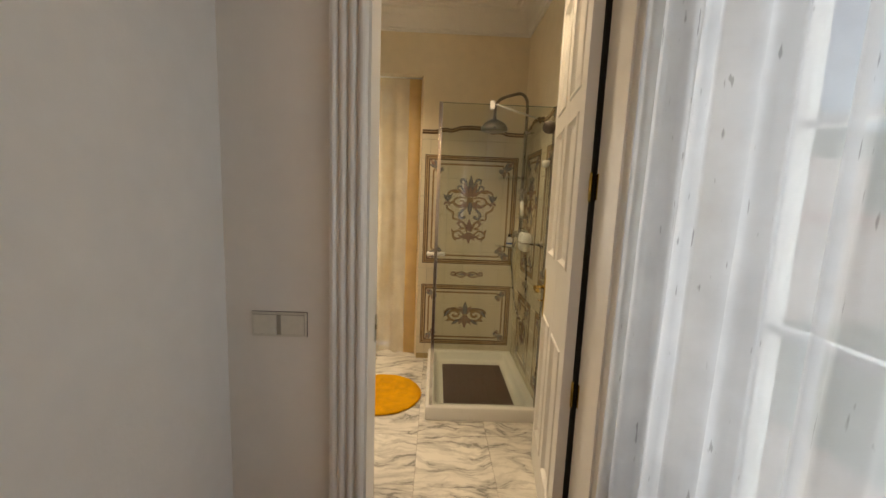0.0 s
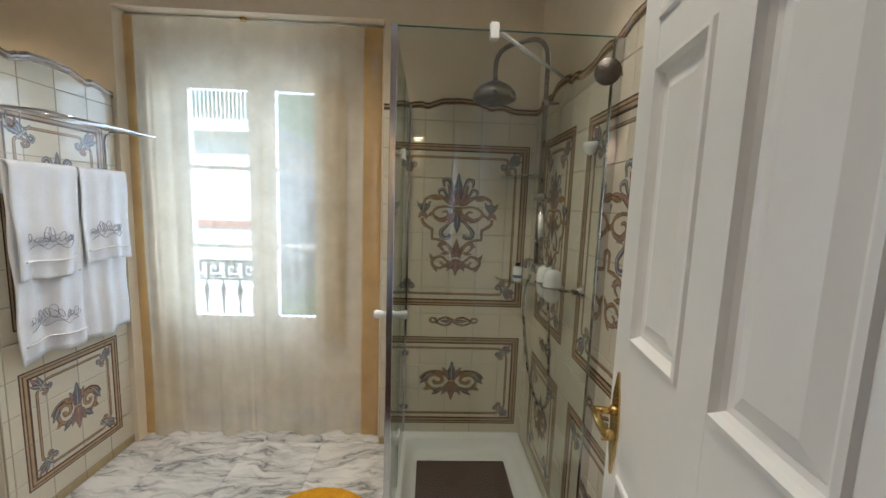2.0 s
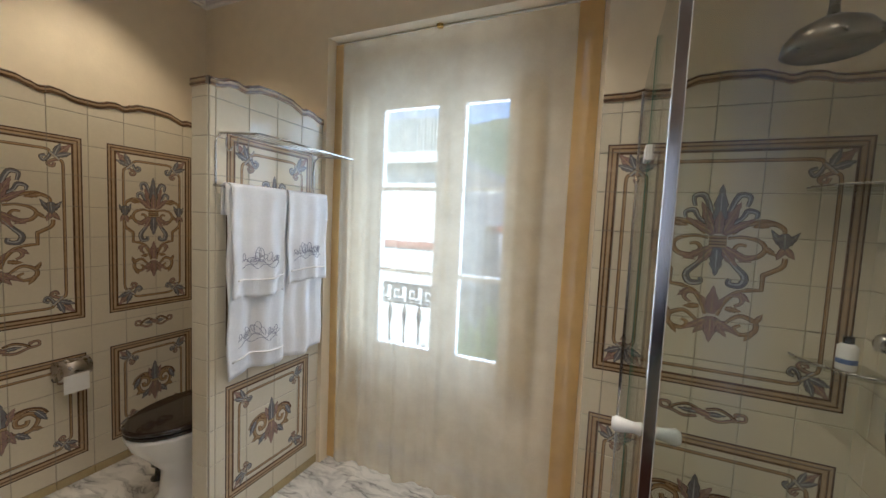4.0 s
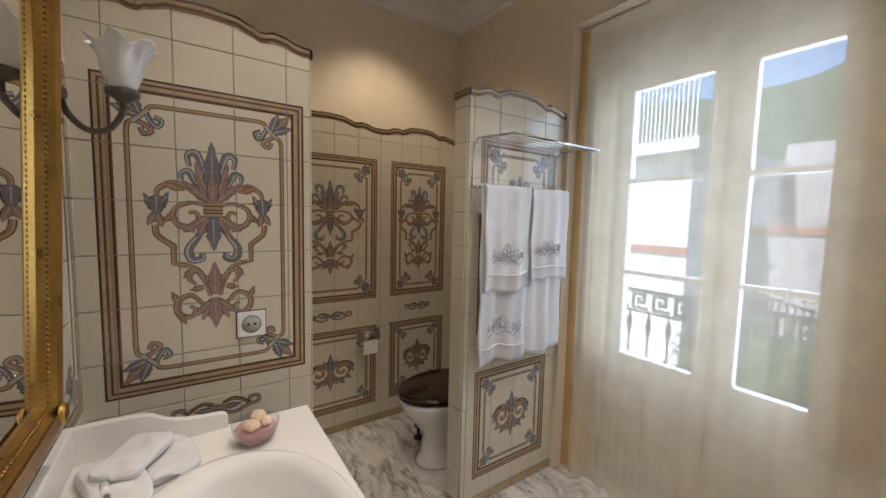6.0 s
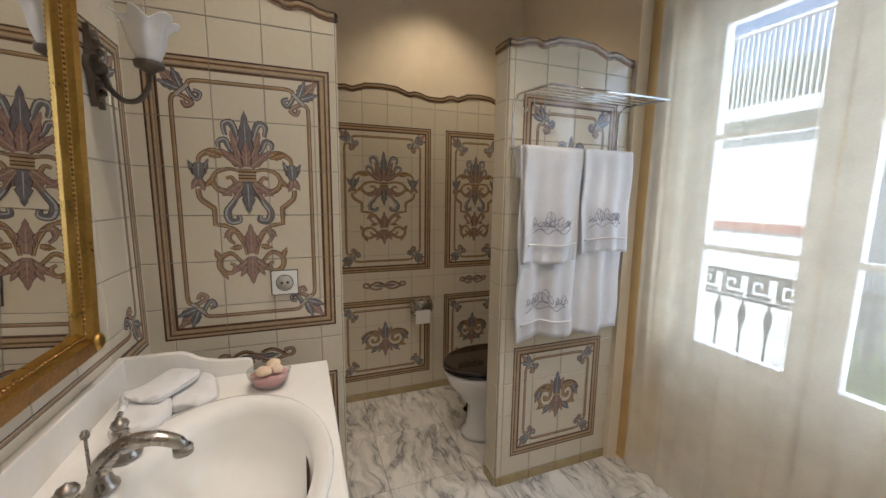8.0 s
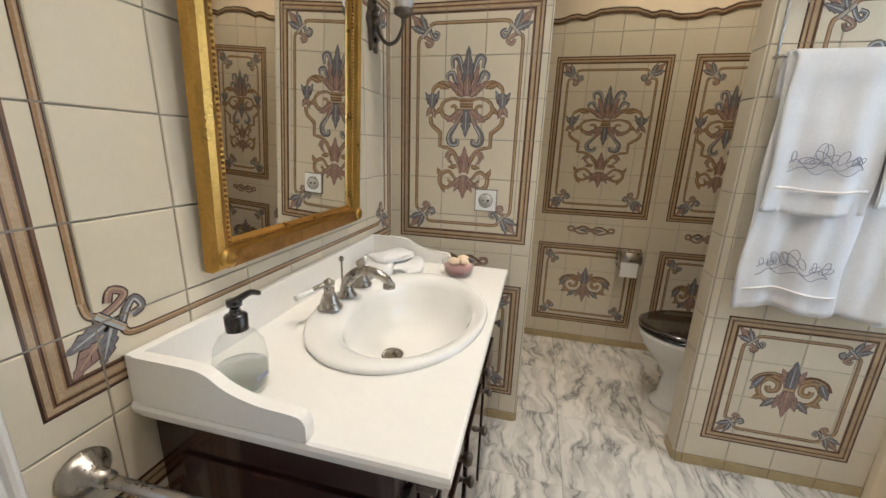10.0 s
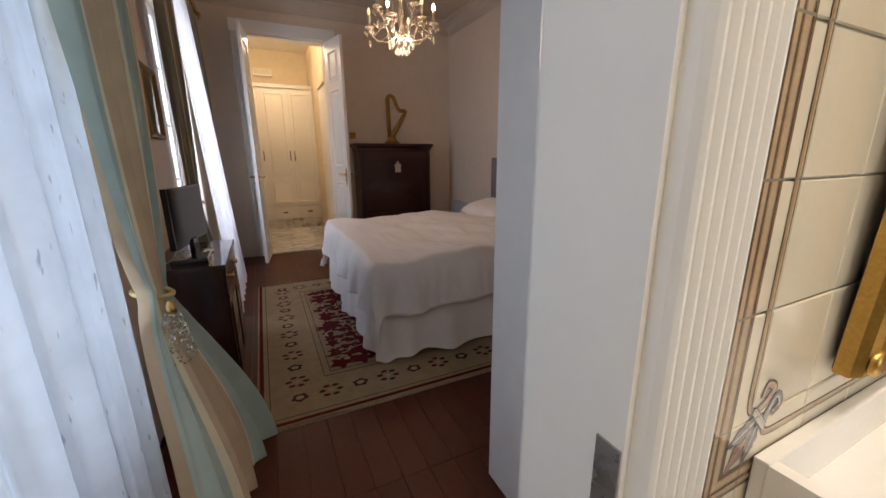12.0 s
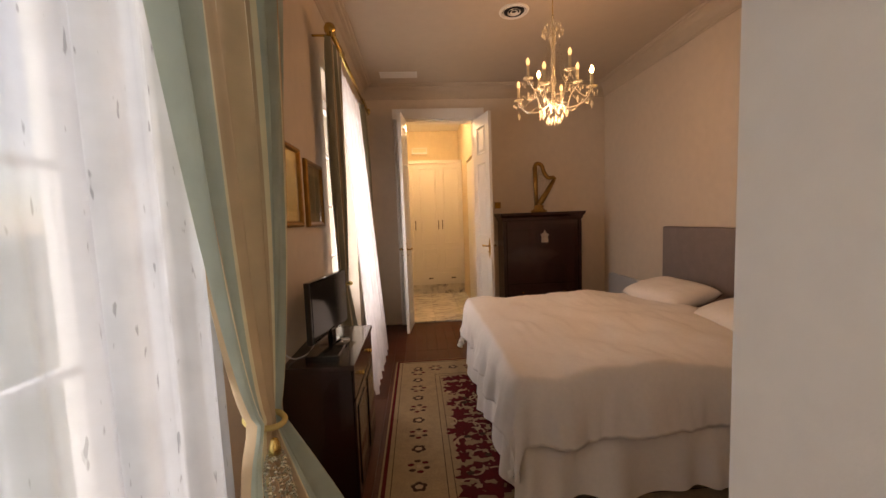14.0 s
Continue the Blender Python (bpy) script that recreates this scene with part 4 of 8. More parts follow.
leaf_at = Matrix.Translation((DX1 - 0.030, YB + 0.008, 0.0)) @ Matrix.Rotation(radians(80.8), 4, "Z")
door_leaf("bathroom_door", 0.645, DZ - 0.016, ((0.19, 0.82), (1.12, 1.68), (1.76, 2.22)), "white gloss-painted four-panelled door standing open with brass lever and plate", leaf_at, hz=0.915, stile=0.080)

# ---- passage ----
def switch_plate(name, x, y, z, n, wide, high, rot, label, m_=PLAST):
    s = thing(name, label, "light switch", at=face(x, y, rot) @ Matrix.Translation((0, 0, z)))
    # slightly larger dark plate draws the shadow line round the switch
    part("shadow_outline", bx(-wide / 2 - 0.0012, 0, -high / 2 - 0.0012, wide / 2 + 0.0012, 0.0025, high / 2 + 0.0012), mat("plate_shadow_tone", (0.13, 0.11, 0.09), 0.6), s)
    part("switch_frame", bx(-wide / 2, 0, -high / 2, wide / 2, 0.009, high / 2), m_, s, bevel=0.003)
    # dark sheet under the rockers: the gap's shade is in its colour
    part("rocker_gap_shade", bx(-wide / 2 + 0.005, 0.0088, -high * 0.42, wide / 2 - 0.005, 0.0094, high * 0.42), mat("switch_gap_shade_tone", (0.30, 0.27, 0.22), 0.6), s)
    w = wide / n
    for k in range(n):
        cx = -wide / 2 + w * (k + 0.5)
        part("rocker", bx(cx - w * 0.42, 0.0085, -high * 0.40, cx + w * 0.42, 0.0125, high * 0.40), m_, s, bevel=0.0015)
    return s


switch_plate("light_switch", -0.445, YS, 0.982, 2, 0.158, 0.072, 180, "ivory plastic double rocker light switch on the passage wall", mat("grey_ivory_plastic", (0.68, 0.65, 0.57), 0.3))

# ---- wall fittings for the toilet corner ----
def rack():
    r = thing("towel_rack", "chromed wire towel shelf fixed to the tiled partition", "towel rack")
    X0 = -1.511
    for y in (2.497, 3.035):
        part("bracket", tube(bmesh.new(), spline([(X0, y, 1.50), (X0, y, 1.66), (X0 + 0.02, y, 1.69), (X0 + 0.05, y, 1.70), (X0 + 0.24, y, 1.685)], 5), 0.0045), CHROME, r)
    part("front_rail", tube(bmesh.new(), [(X0 + 0.24, 2.49, 1.685), (X0 + 0.24, 3.042, 1.685)], 0.0045), CHROME, r)
    part("towel_bar", tube(bmesh.new(), [(X0 + 0.001, 2.49, 1.50), (X0 + 0.045, 2.493, 1.495), (X0 + 0.045, 3.04, 1.495), (X0 + 0.001, 3.042, 1.50)], 0.005), CHROME, r)
    for k in range(4):
        x = X0 + 0.055 + k * 0.042
        part("wire", tube(bmesh.new(), [(x, 2.497, 1.70 - k * 0.003), (x, 3.035, 1.70 - k * 0.003)], 0.0022, 6), CHROME, r)
    for k in range(3):
        y = 2.535 + k * 0.05
        part("hook", tube(bmesh.new(), spline([(X0 + 0.01, y, 1.70), (X0 + 0.01, y, 1.655), (X0 + 0.03, y, 1.64), (X0 + 0.045, y, 1.655)], 5), 0.003, 6), CHROME, r)


rack()


def hanging_towel(y0, y1, z0, x, label, emb=None, back=0.12, seed=1, skew=0.0):
    """A towel folded over the bar at z 1.495: a front fall and a shorter back fall."""
    t = thing("towel", label, "towel", "towels on the rack")
    L = 1.503 - z0
    tot = L + back
    fold = random.Random(seed)
    ph = [fold.uniform(0, 6) for _ in range(4)]
    def P(u, v):
        s = v * tot
        y = y0 + (y1 - y0) * u
        amp = 0.003 + 0.008 * min(1, max(0, s - back) / 0.5)
        wob = amp * (math.sin(u * 9 + ph[0]) + 0.6 * math.sin(u * 19 + ph[1]))
        if s < back:
            return (x - 0.030, y, 1.503 - (back - s))
        s -= back
        if s < 0.04:
            a = s / 0.04 * math.pi
            return (x - 0.012 - 0.018 * math.cos(a), y, 1.503 + 0.009 * math.sin(a))
        dz = (s - 0.04) * (1 + 0.012 * math.sin(u * 7 + ph[2]))
        return (x + 0.006 + wob + 0.006 * (s), y + skew * s + 0.004 * math.sin(s * 20 + ph[3]), 1.503 - dz)
    bm = grid_mesh(26, 40, P)
    ob = part("terry_cloth", bm, TERRY, t)
    md = ob.modifiers.new("thick", "SOLIDIFY")
    md.thickness, md.offset = 0.006, 1
    if emb:
        def Q(u, z):
            v = (back + 0.04 + (1.503 - z)) / tot
            p = P(u, v)
            return Vector((p[0] + 0.0085, p[1], p[2]))
        for ez in emb:
            bm = bmesh.new()
            for off, am in ((0.0, 0.012), (-0.018, 0.009)):
                tube(bm, [Q(0.16 + 0.66 * q / 22, ez + off + am * math.sin(q * 0.75 + off * 90)) for q in range(23)], 0.0013, 5)
            for k in range(13):
                u0 = 0.20 + 0.58 * k / 12
                an = fold.uniform(0.3, 2.6) if k != 6 else 1.57
                ln = fold.uniform(0.026, 0.042) * (1.6 if 4 <= k <= 7 else 1.0)
                wd = ln * 0.22
                loop = []
                for j in range(11):
                    q = 2 * math.pi * j / 11
                    c, d = ln * (0.5 - 0.5 * math.cos(q)), wd * math.sin(q)
                    loop.append(Q(u0 + (c * math.cos(an) - d * math.sin(an)) / (y1 - y0), ez + 0.004 + c * math.sin(an) + d * math.cos(an)))
                tube(bm, loop, 0.0012, 5, closed=True)
            part("embroidery", bm, THREAD, t, "grey embroidered scrollwork", kind="stuff")
            part("satin_band", tube(bmesh.new(), [Q(0.06 + 0.88 * k / 12, ez - 0.075) for k in range(13)], 0.004, 6), LINEN, t)
    return t


hanging_towel(2.505, 2.800, 0.675, -1.462, "white terry bath towel hanging from the chrome rack with grey embroidery", (0.86,), seed=3)
hanging_towel(2.790, 3.050, 0.670, -1.463, "white terry bath towel hanging from the rack beside the window", None, seed=5)
hanging_towel(2.512, 2.790, 1.000, -1.446, "white hand towel with grey scroll embroidery over a bath towel", (1.19,), seed=7)
hanging_towel(2.800, 3.062, 1.035, -1.446, "white hand towel with grey scroll embroidery beside the window", (1.21,), seed=9)


def toilet():
    t = thing("toilet", "white porcelain toilet with a closed dark lacquered seat and lid", "toilet", at=(-1.90, 3.02, 0))
    def oval(z, rx, ry, cy, n=32):
        out = []
        for k in range(n):
            a = 2 * math.pi * k / n
            yy = math.sin(a)
            out.append((rx * math.cos(a), cy + ry * yy * (1.0 if yy < 0 else 0.85), z))
        return out
    bm = bmesh.new()
    secs = ((0.0, 0.115, 0.20, -0.34), (0.03, 0.12, 0.205, -0.34), (0.06, 0.100, 0.175, -0.34), (0.18, 0.095, 0.165, -0.34), (0.26, 0.13, 0.21, -0.36), (0.33, 0.17, 0.255, -0.37), (0.38, 0.185, 0.27, -0.375), (0.392, 0.187, 0.272, -0.375), (0.396, 0.18, 0.265, -0.375))
    rings = [[bm.verts.new(p) for p in oval(*s)] for s in secs]
    for A, B in zip(rings, rings[1:]):
        for k in range(32):
            bm.faces.new((A[k], A[(k + 1) % 32], B[(k + 1) % 32], B[k])).smooth = True
    bm.faces.new(rings[-1])
    bm.faces.new(rings[0][::-1])
    box(bm, -0.10, -0.20, 0.0, 0.10, -0.02, 0.36)
    part("bowl", bm, PORC, t)
    for nm, z0, z1, k in (("seat", 0.398, 0.416, 1.0), ("lid", 0.418, 0.438, 1.01)):
        bm = bmesh.new()
        rr = [[bm.verts.new(p) for p in oval(z, 0.19 * q * k, 0.278 * q * k, -0.37)] for z, q in ((z0, 0.97), (z0 + 0.004, 1.0), (z1 - 0.005, 1.0), (z1, 0.95))]
        for A, B in zip(rr, rr[1:]):
            for j in range(32):
                bm.faces.new((A[j], A[(j + 1) % 32], B[(j + 1) % 32], B[j])).smooth = True
        bm.faces.new(rr[-1]), bm.faces.new(rr[0][::-1])
        part(nm, bm, SEATW, t, "glossy dark brown-black " + nm)
    part("cistern", bx(-0.19, -0.13, 0.40, 0.19, 0.06, 0.76), PORC, t, bevel=0.02)
    part("cistern_lid", bx(-0.20, -0.14, 0.762, 0.20, 0.065, 0.80), PORC, t, bevel=0.01)
    part("flush_button", lathe(bmesh.new(), [(0.022, 0), (0.022, 0.008), (0, 0.01)], 16, (0, -0.03, 0.80)), CHROME, t)
    br = thing("supply_valve", "small black supply valve beside the toilet foot", "valve", at=(-2.13, 2.62, 0))
    part("valve_body", lathe(bmesh.new(), [(0.03, 0), (0.03, 0.01), (0.012, 0.02), (0.012, 0.07), (0.028, 0.075), (0.028, 0.115), (0, 0.12)], 16), BLACK, br)


toilet()


def paper_holder():
    h = thing("toilet_paper_holder", "chrome toilet paper holder with a hanging flap and paper", "toilet paper holder", at=(-2.452, 2.40, 0.62))
    part("rosette_plate", lathe(bmesh.new(), [(0.028, 0), (0.028, 0.005), (0.014, 0.012), (0.010, 0.03), (0, 0.03)], 20), CHROME, h, m=Matrix.Rotation(radians(90), 4, "Y") @ Matrix.Identity(4))
    part("flap", tube(bmesh.new(), [(0.050, -0.062, -0.012), (0.050, 0.062, -0.012)], 0.044, 20), NICKEL, h, "curved nickel cover flap")
    part("paper_roll", tube(bmesh.new(), [(0.05, -0.05, -0.030), (0.05, 0.05, -0.030)], 0.036, 24), PAPER, h)
    part("loose_sheet", bx(0.088, -0.048, -0.120, 0.0895, 0.048, -0.03), PAPER, h)


paper_holder()

sk = thing("wall_socket", "ivory plastic socket outlet on the tiled partition", "socket", at=face(-1.5588, 1.635, -90) @ Matrix.Translation((0, 0, 1.006)))
WPL = mat("white_socket_plastic", (0.82, 0.82, 0.80), 0.3, vary=0.03)
DGAP = mat("socket_shadow_tone", (0.10, 0.09, 0.08), 0.6)
# dark plate drawn as the shadow line round the socket
part("shadow_outline", bx(-0.044, 0, -0.044, 0.044, 0.003, 0.044), DGAP, sk)
part("socket_frame", bx(-0.041, 0.003, -0.041, 0.041, 0.011, 0.041), WPL, sk, bevel=0.004)
# the recess's shade is put into colour: a dark ring, a greyed disc
part("socket_rim_shade", lathe(bmesh.new(), [(0.0285, 0), (0.0285, 0.0012), (0.0255, 0.0012), (0.0255, 0)], 28), DGAP, sk, m=Matrix.Translation((0, 0.0105, 0)) @ Matrix.Rotation(radians(-90), 4, "X"))
part("socket_well", lathe(bmesh.new(), [(0.0245, 0), (0.0245, 0.0008), (0, 0.0008)], 24), mat("ivory_plastic_shade_tone", (0.50, 0.48, 0.43), 0.35), sk, m=Matrix.Translation((0, 0.0112, 0)) @ Matrix.Rotation(radians(-90), 4, "X"))
# raised black discs stand for the dark holes
for hx in (-0.0095, 0.0095):
    part("socket_hole", lathe(bmesh.new(), [(0.0042, 0), (0.0042, 0.0012), (0, 0.0012)], 14), BLACK, sk, m=Matrix.Translation((hx, 0.0115, 0)) @ Matrix.Rotation(radians(-90), 4, "X"))
for cz in (-0.0235, 0.0195):
    part("earth_contact", bx(-0.003, 0.0121, cz, 0.003, 0.0135, cz + 0.004), NICKEL, sk)


# ---- washstand ----
VX0, VX1, VY0, VY1, VT = -1.345, -0.435, YB + 0.008, 1.757, 0.795
BC, BR_ = (-0.890, 1.526), (0.284, 0.212)


def worktop():
    w = thing("washstand_worktop", "white moulded worktop with a shaped splashback on a mahogany washstand", "worktop")
    bm = bmesh.new()
    n = 48
    ell = [(BC[0] + (BR_[0] - 0.012) * math.cos(2 * math.pi * k / n), BC[1] + (BR_[1] - 0.012) * math.sin(2 * math.pi * k / n)) for k in range(n)]
    def rect(k):
        a = 2 * math.pi * k / n
        c, s = math.cos(a), math.sin(a)
        t = min(((VX1 if c > 0 else VX0) - BC[0]) / c if abs(c) > 1e-6 else 9e9, ((VY1 if s > 0 else VY0) - BC[1]) / s if abs(s) > 1e-6 else 9e9)
        return (BC[0] + c * t, BC[1] + s * t)
    rec = [rect(k) for k in range(n)]
    for (cx, cy) in ((VX0, VY0), (VX0, VY1), (VX1, VY0), (VX1, VY1)):
        j = min(range(n), key=lambda k: (rec[k][0] - cx) ** 2 + (rec[k][1] - cy) ** 2)
        rec[j] = (cx, cy)
    def ring(pts, z, shrink=0.0):
        out = []
        for x, y in pts:
            out.append(bm.verts.new((x - shrink * (1 if x > VX1 - 1e-4 else -1 if x < VX0 + 1e-4 else 0), y - shrink * (1 if y > VY1 - 1e-4 else 0), z)))
        return out
    R = [ring(ell, VT), ring(rec, VT, 0.006), ring(rec, VT - 0.003, 0.0015), ring(rec, VT - 0.010, 0.0), ring(rec, VT - 0.020, 0.002), ring(rec, VT - 0.026, 0.010), ring(rec, VT - 0.034, 0.012), ring(ell, VT - 0.034)]
    for A, B in zip(R, R[1:] + R[:1]):
        for k in range(n):
            f = bm.faces.new((A[k], A[(k + 1) % n], B[(k + 1) % n], B[k]))
    bmesh.ops.recalc_face_normals(bm, faces=bm.faces[:])
    part("top", bm, CORIAN, w)
    part("splashback", bx(VX0 + 0.0, VY0, VT, VX1 - 0.004, VY0 + 0.018, VT + 0.083), CORIAN, w, bevel=0.003)
    for x in (VX0 + 0.001, VX1 - 0.021):
        pts = [(VY0 + 0.018, VT + 0.0005)] + [(1.548, VT + 0.0005)]
        prof = spline([(1.548, VT + 0.026, 0), (1.535, VT + 0.040, 0), (1.47, VT + 0.045, 0), (1.42, VT + 0.058, 0), (1.385, VT + 0.078, 0), (1.35, VT + 0.083, 0), (VY0 + 0.018, VT + 0.083, 0)], 5)
        pts += [(p[0], p[1]) for p in prof]
        part("side_splash", prism(bmesh.new(), pts, x, x + 0.020, "x"), CORIAN, w)


worktop()


def basin():
    b = thing("wash_basin", "oval white porcelain basin set into the worktop", "wash basin", at=(BC[0], BC[1], VT))
    rx, ry = BR_
    prof = ((1.0, 0.001), (1.008, 0.007), (0.99, 0.013), (0.94, 0.016), (0.88, 0.015), (0.82, 0.009), (0.78, -0.012), (0.74, -0.05), (0.66, -0.09), (0.5, -0.118), (0.3, -0.13), (0.12, -0.134), (0.0, -0.135))
    bm = bmesh.new()
    rings = []
    for k, z in prof[:-1]:
        back = 0.024 * min(1.0, max(0.0, (1 - k) / 0.18))
        rings.append([bm.verts.new((k * rx * math.cos(2 * math.pi * i / 56), back + k * ry * (0.90 if k < 0.83 else 1) * math.sin(2 * math.pi * i / 56), z)) for i in range(56)])
    c = bm.verts.new((0, 0.024, -0.135))
    for A, B in zip(rings, rings[1:]):
        for i in range(56):
            bm.faces.new((A[i], A[(i + 1) % 56], B[(i + 1) % 56], B[i])).smooth = True
    for i in range(56):
        bm.faces.new((rings[-1][i], rings[-1][(i + 1) % 56], c)).smooth = True
    part("bowl", bm, PORC, b)
    part("drain", lathe(bmesh.new(), [(0.030, -0.131), (0.031, -0.128), (0.024, -0.127), (0.022, -0.130), (0.018, -0.126), (0, -0.125)], 24, (0, -0.030, 0.004)), OLDNI, b, "round nickel drain")
    part("overflow", lathe(bmesh.new(), [(0.008, 0), (0.008, 0.002), (0, 0.002)], 12, (0.0, 0, 0)), NICKEL, b, m=Matrix.Translation((0.0, -0.125, -0.035)) @ Matrix.Rotation(radians(-65), 4, "X"))


basin()


def faucet():
    f = thing("basin_mixer", "brushed nickel two-handled basin tap with an arched spout", "tap", at=(-0.905, 1.362, VT + 0.018))
    base = [(0.030, 0), (0.031, 0.005), (0.024, 0.012), (0.018, 0.03), (0.012, 0.045), (0.014, 0.05), (0.010, 0.056), (0, 0.058)]
    part("spout", tube(lathe(bmesh.new(), [(0.026, 0), (0.026, 0.004), (0.019, 0.012), (0.015, 0.03), (0.012, 0.04), (0, 0.04)], 20), spline([(0, 0, 0.02), (0, 0.006, 0.045), (0, 0.038, 0.072), (0, 0.080, 0.074), (0, 0.112, 0.060), (0, 0.120, 0.046)], 6), 0.0135, 14, taper=lambda q: 1.15 - 0.35 * q), NICKEL, f)
    part("aerator", lathe(bmesh.new(), [(0.012, 0.010), (0.016, 0.006), (0.016, -0.006), (0.011, -0.008), (0, -0.008)], 16, (0, 0.121, 0.042)), NICKEL, f)
    part("lift_rod", lathe(tube(bmesh.new(), [(0, -0.012, 0.03), (0, -0.012, 0.095)], 0.0025), [(0, -0.007), (0.006, -0.004), (0.007, 0.002), (0.004, 0.008), (0, 0.009)], 12, (0, -0.012, 0.10)), NICKEL, f)
    for sx in (-0.086, 0.086):
        part("handle_base", lathe(bmesh.new(), base, 20, (sx, 0, 0)), NICKEL, f)
        part("handle", lathe(tube(bmesh.new(), [(sx, 0, 0.062), (sx * 1.12, -0.008, 0.064), (sx * 1.55, -0.016, 0.062)], 0.007, taper=lambda q: 1.0 - 0.25 * q), [(0, -0.01), (0.012, -0.007), (0.015, 0.0), (0.012, 0.007), (0.004, 0.012), (0, 0.016)], 16, (sx, 0, 0.064)), NICKEL, f, "nickel cross-stemmed handle")
        part("handle_tip", tube(bmesh.new(), [(sx * 1.55, -0.016, 0.062), (sx * 2.1, -0.026, 0.058)], 0.0085, 12, taper=lambda q: 0.8 + 0.35 * math.sin(q * 3.14)), PORC, f, "white porcelain handle tip")


faucet()


def vanity():
    v = thing("washstand_cabinet", "dark mahogany washstand cabinet with bronze knobs under a white top", "cabinet")
    x0, x1, y0, y1, z1 = VX0 + 0.03, VX1 - 0.03, VY0 + 0.004, VY1 - 0.035, VT - 0.036
    bm = bmesh.new()
    zt = z1 - 0.001
    for nm, c in (("bottom", (x0, y0, 0.09, x1, y1 - 0.02, 0.12)), ("side", (x0, y0, 0.12, x0 + 0.02, y1 - 0.02, zt)), ("side", (x1 - 0.02, y0, 0.12, x1, y1 - 0.02, zt)), ("front_frame", (x0 + 0.02, y1 - 0.035, 0.12, x1 - 0.02, y1 - 0.02, zt)), ("back", (x0 + 0.02, y0, 0.12, x1 - 0.02, y0 + 0.012, zt))):
        part(nm, bx(*c), MAHOG, v)
    box(bm, x0 + 0.02, y0 + 0.02, 0.0, x1 - 0.02, y1 - 0.05, 0.088)
    part("plinth", bm, MAHOG, v)
    part("cornice", bx(x0 - 0.012, y1 - 0.019, z1 - 0.022, x1 + 0.012, y1 + 0.012, z1 - 0.002), MAHOG, v, bevel=0.005)
    w = (x1 - x0) / 3
    for k in range(3):
        a, b = x0 + w * k + 0.004, x0 + w * (k + 1) - 0.004
        for nm, za, zb in (("drawer", z1 - 0.16, z1 - 0.03), ("door", 0.10, z1 - 0.17)):
            bm = bmesh.new()
            box(bm, a, y1 - 0.019, za, b, y1, zb)
            d = part(nm, bm, MAHOG, v, bevel=0.003)
            part("raised_panel", bx(a + 0.035, y1 + 0.0005, za + 0.03, b - 0.035, y1 + 0.008, zb - 0.03), MAHOG, d, bevel=0.003)
            kz = (za + zb) / 2 if nm == "drawer" else zb - 0.10
            kx = (a + b) / 2 if nm == "drawer" or k == 1 else (b - 0.018 if k == 0 else a + 0.018)
            part("knob", lathe(bmesh.new(), [(0.009, 0), (0.006, 0.006), (0.005, 0.014), (0.012, 0.02), (0.014, 0.026), (0.009, 0.032), (0, 0.033)], 16), BRONZE, d, "bronze knob", m=Matrix.Translation((kx, y1 + (0.0075 if nm == "drawer" or k == 1 else 0.0), kz)) @ Matrix.Rotation(radians(-90), 4, "X"))
    part("side_panel", bx(x1 - 0.001, y0 + 0.05, 0.16, x1 + 0.006, y1 - 0.07, z1 - 0.07), MAHOG, v, bevel=0.002)


vanity()


def soap_pump():
    s = thing("soap_dispenser", "clear soap dispenser bottle with a black pump", "soap dispenser", at=(-0.517, 1.375, VT))
    part("bottle", lathe(bmesh.new(), [(0, 0.001), (0.030, 0.001), (0.038, 0.008), (0.0415, 0.032), (0.042, 0.058), (0.0385, 0.082), (0.029, 0.099), (0.0165, 0.108), (0.0155, 0.122), (0, 0.122)], 28), GLS, s)
    part("soap", lathe(bmesh.new(), [(0, 0.004), (0.029, 0.004), (0.036, 0.010), (0.0393, 0.034), (0.0398, 0.044), (0, 0.044)], 28), SOAPL, s)
    part("printed_label", bx(-0.012, 0.0402, 0.03, 0.016, 0.0424, 0.036), THREAD, s)
    part("pump_collar", lathe(bmesh.new(), [(0.0175, 0.110), (0.0178, 0.135), (0.014, 0.138), (0.009, 0.139), (0.008, 0.150), (0.012, 0.152), (0.012, 0.162), (0, 0.164)], 20), BLACK, s)
    part("pump_spout", tube(bmesh.new(), spline([(-0.005, 0, 0.158), (-0.03, 0.004, 0.163), (-0.048, 0.008, 0.156)], 4), 0.006, 10, taper=lambda q: 1.1 - 0.4 * q), BLACK, s)


soap_pump()


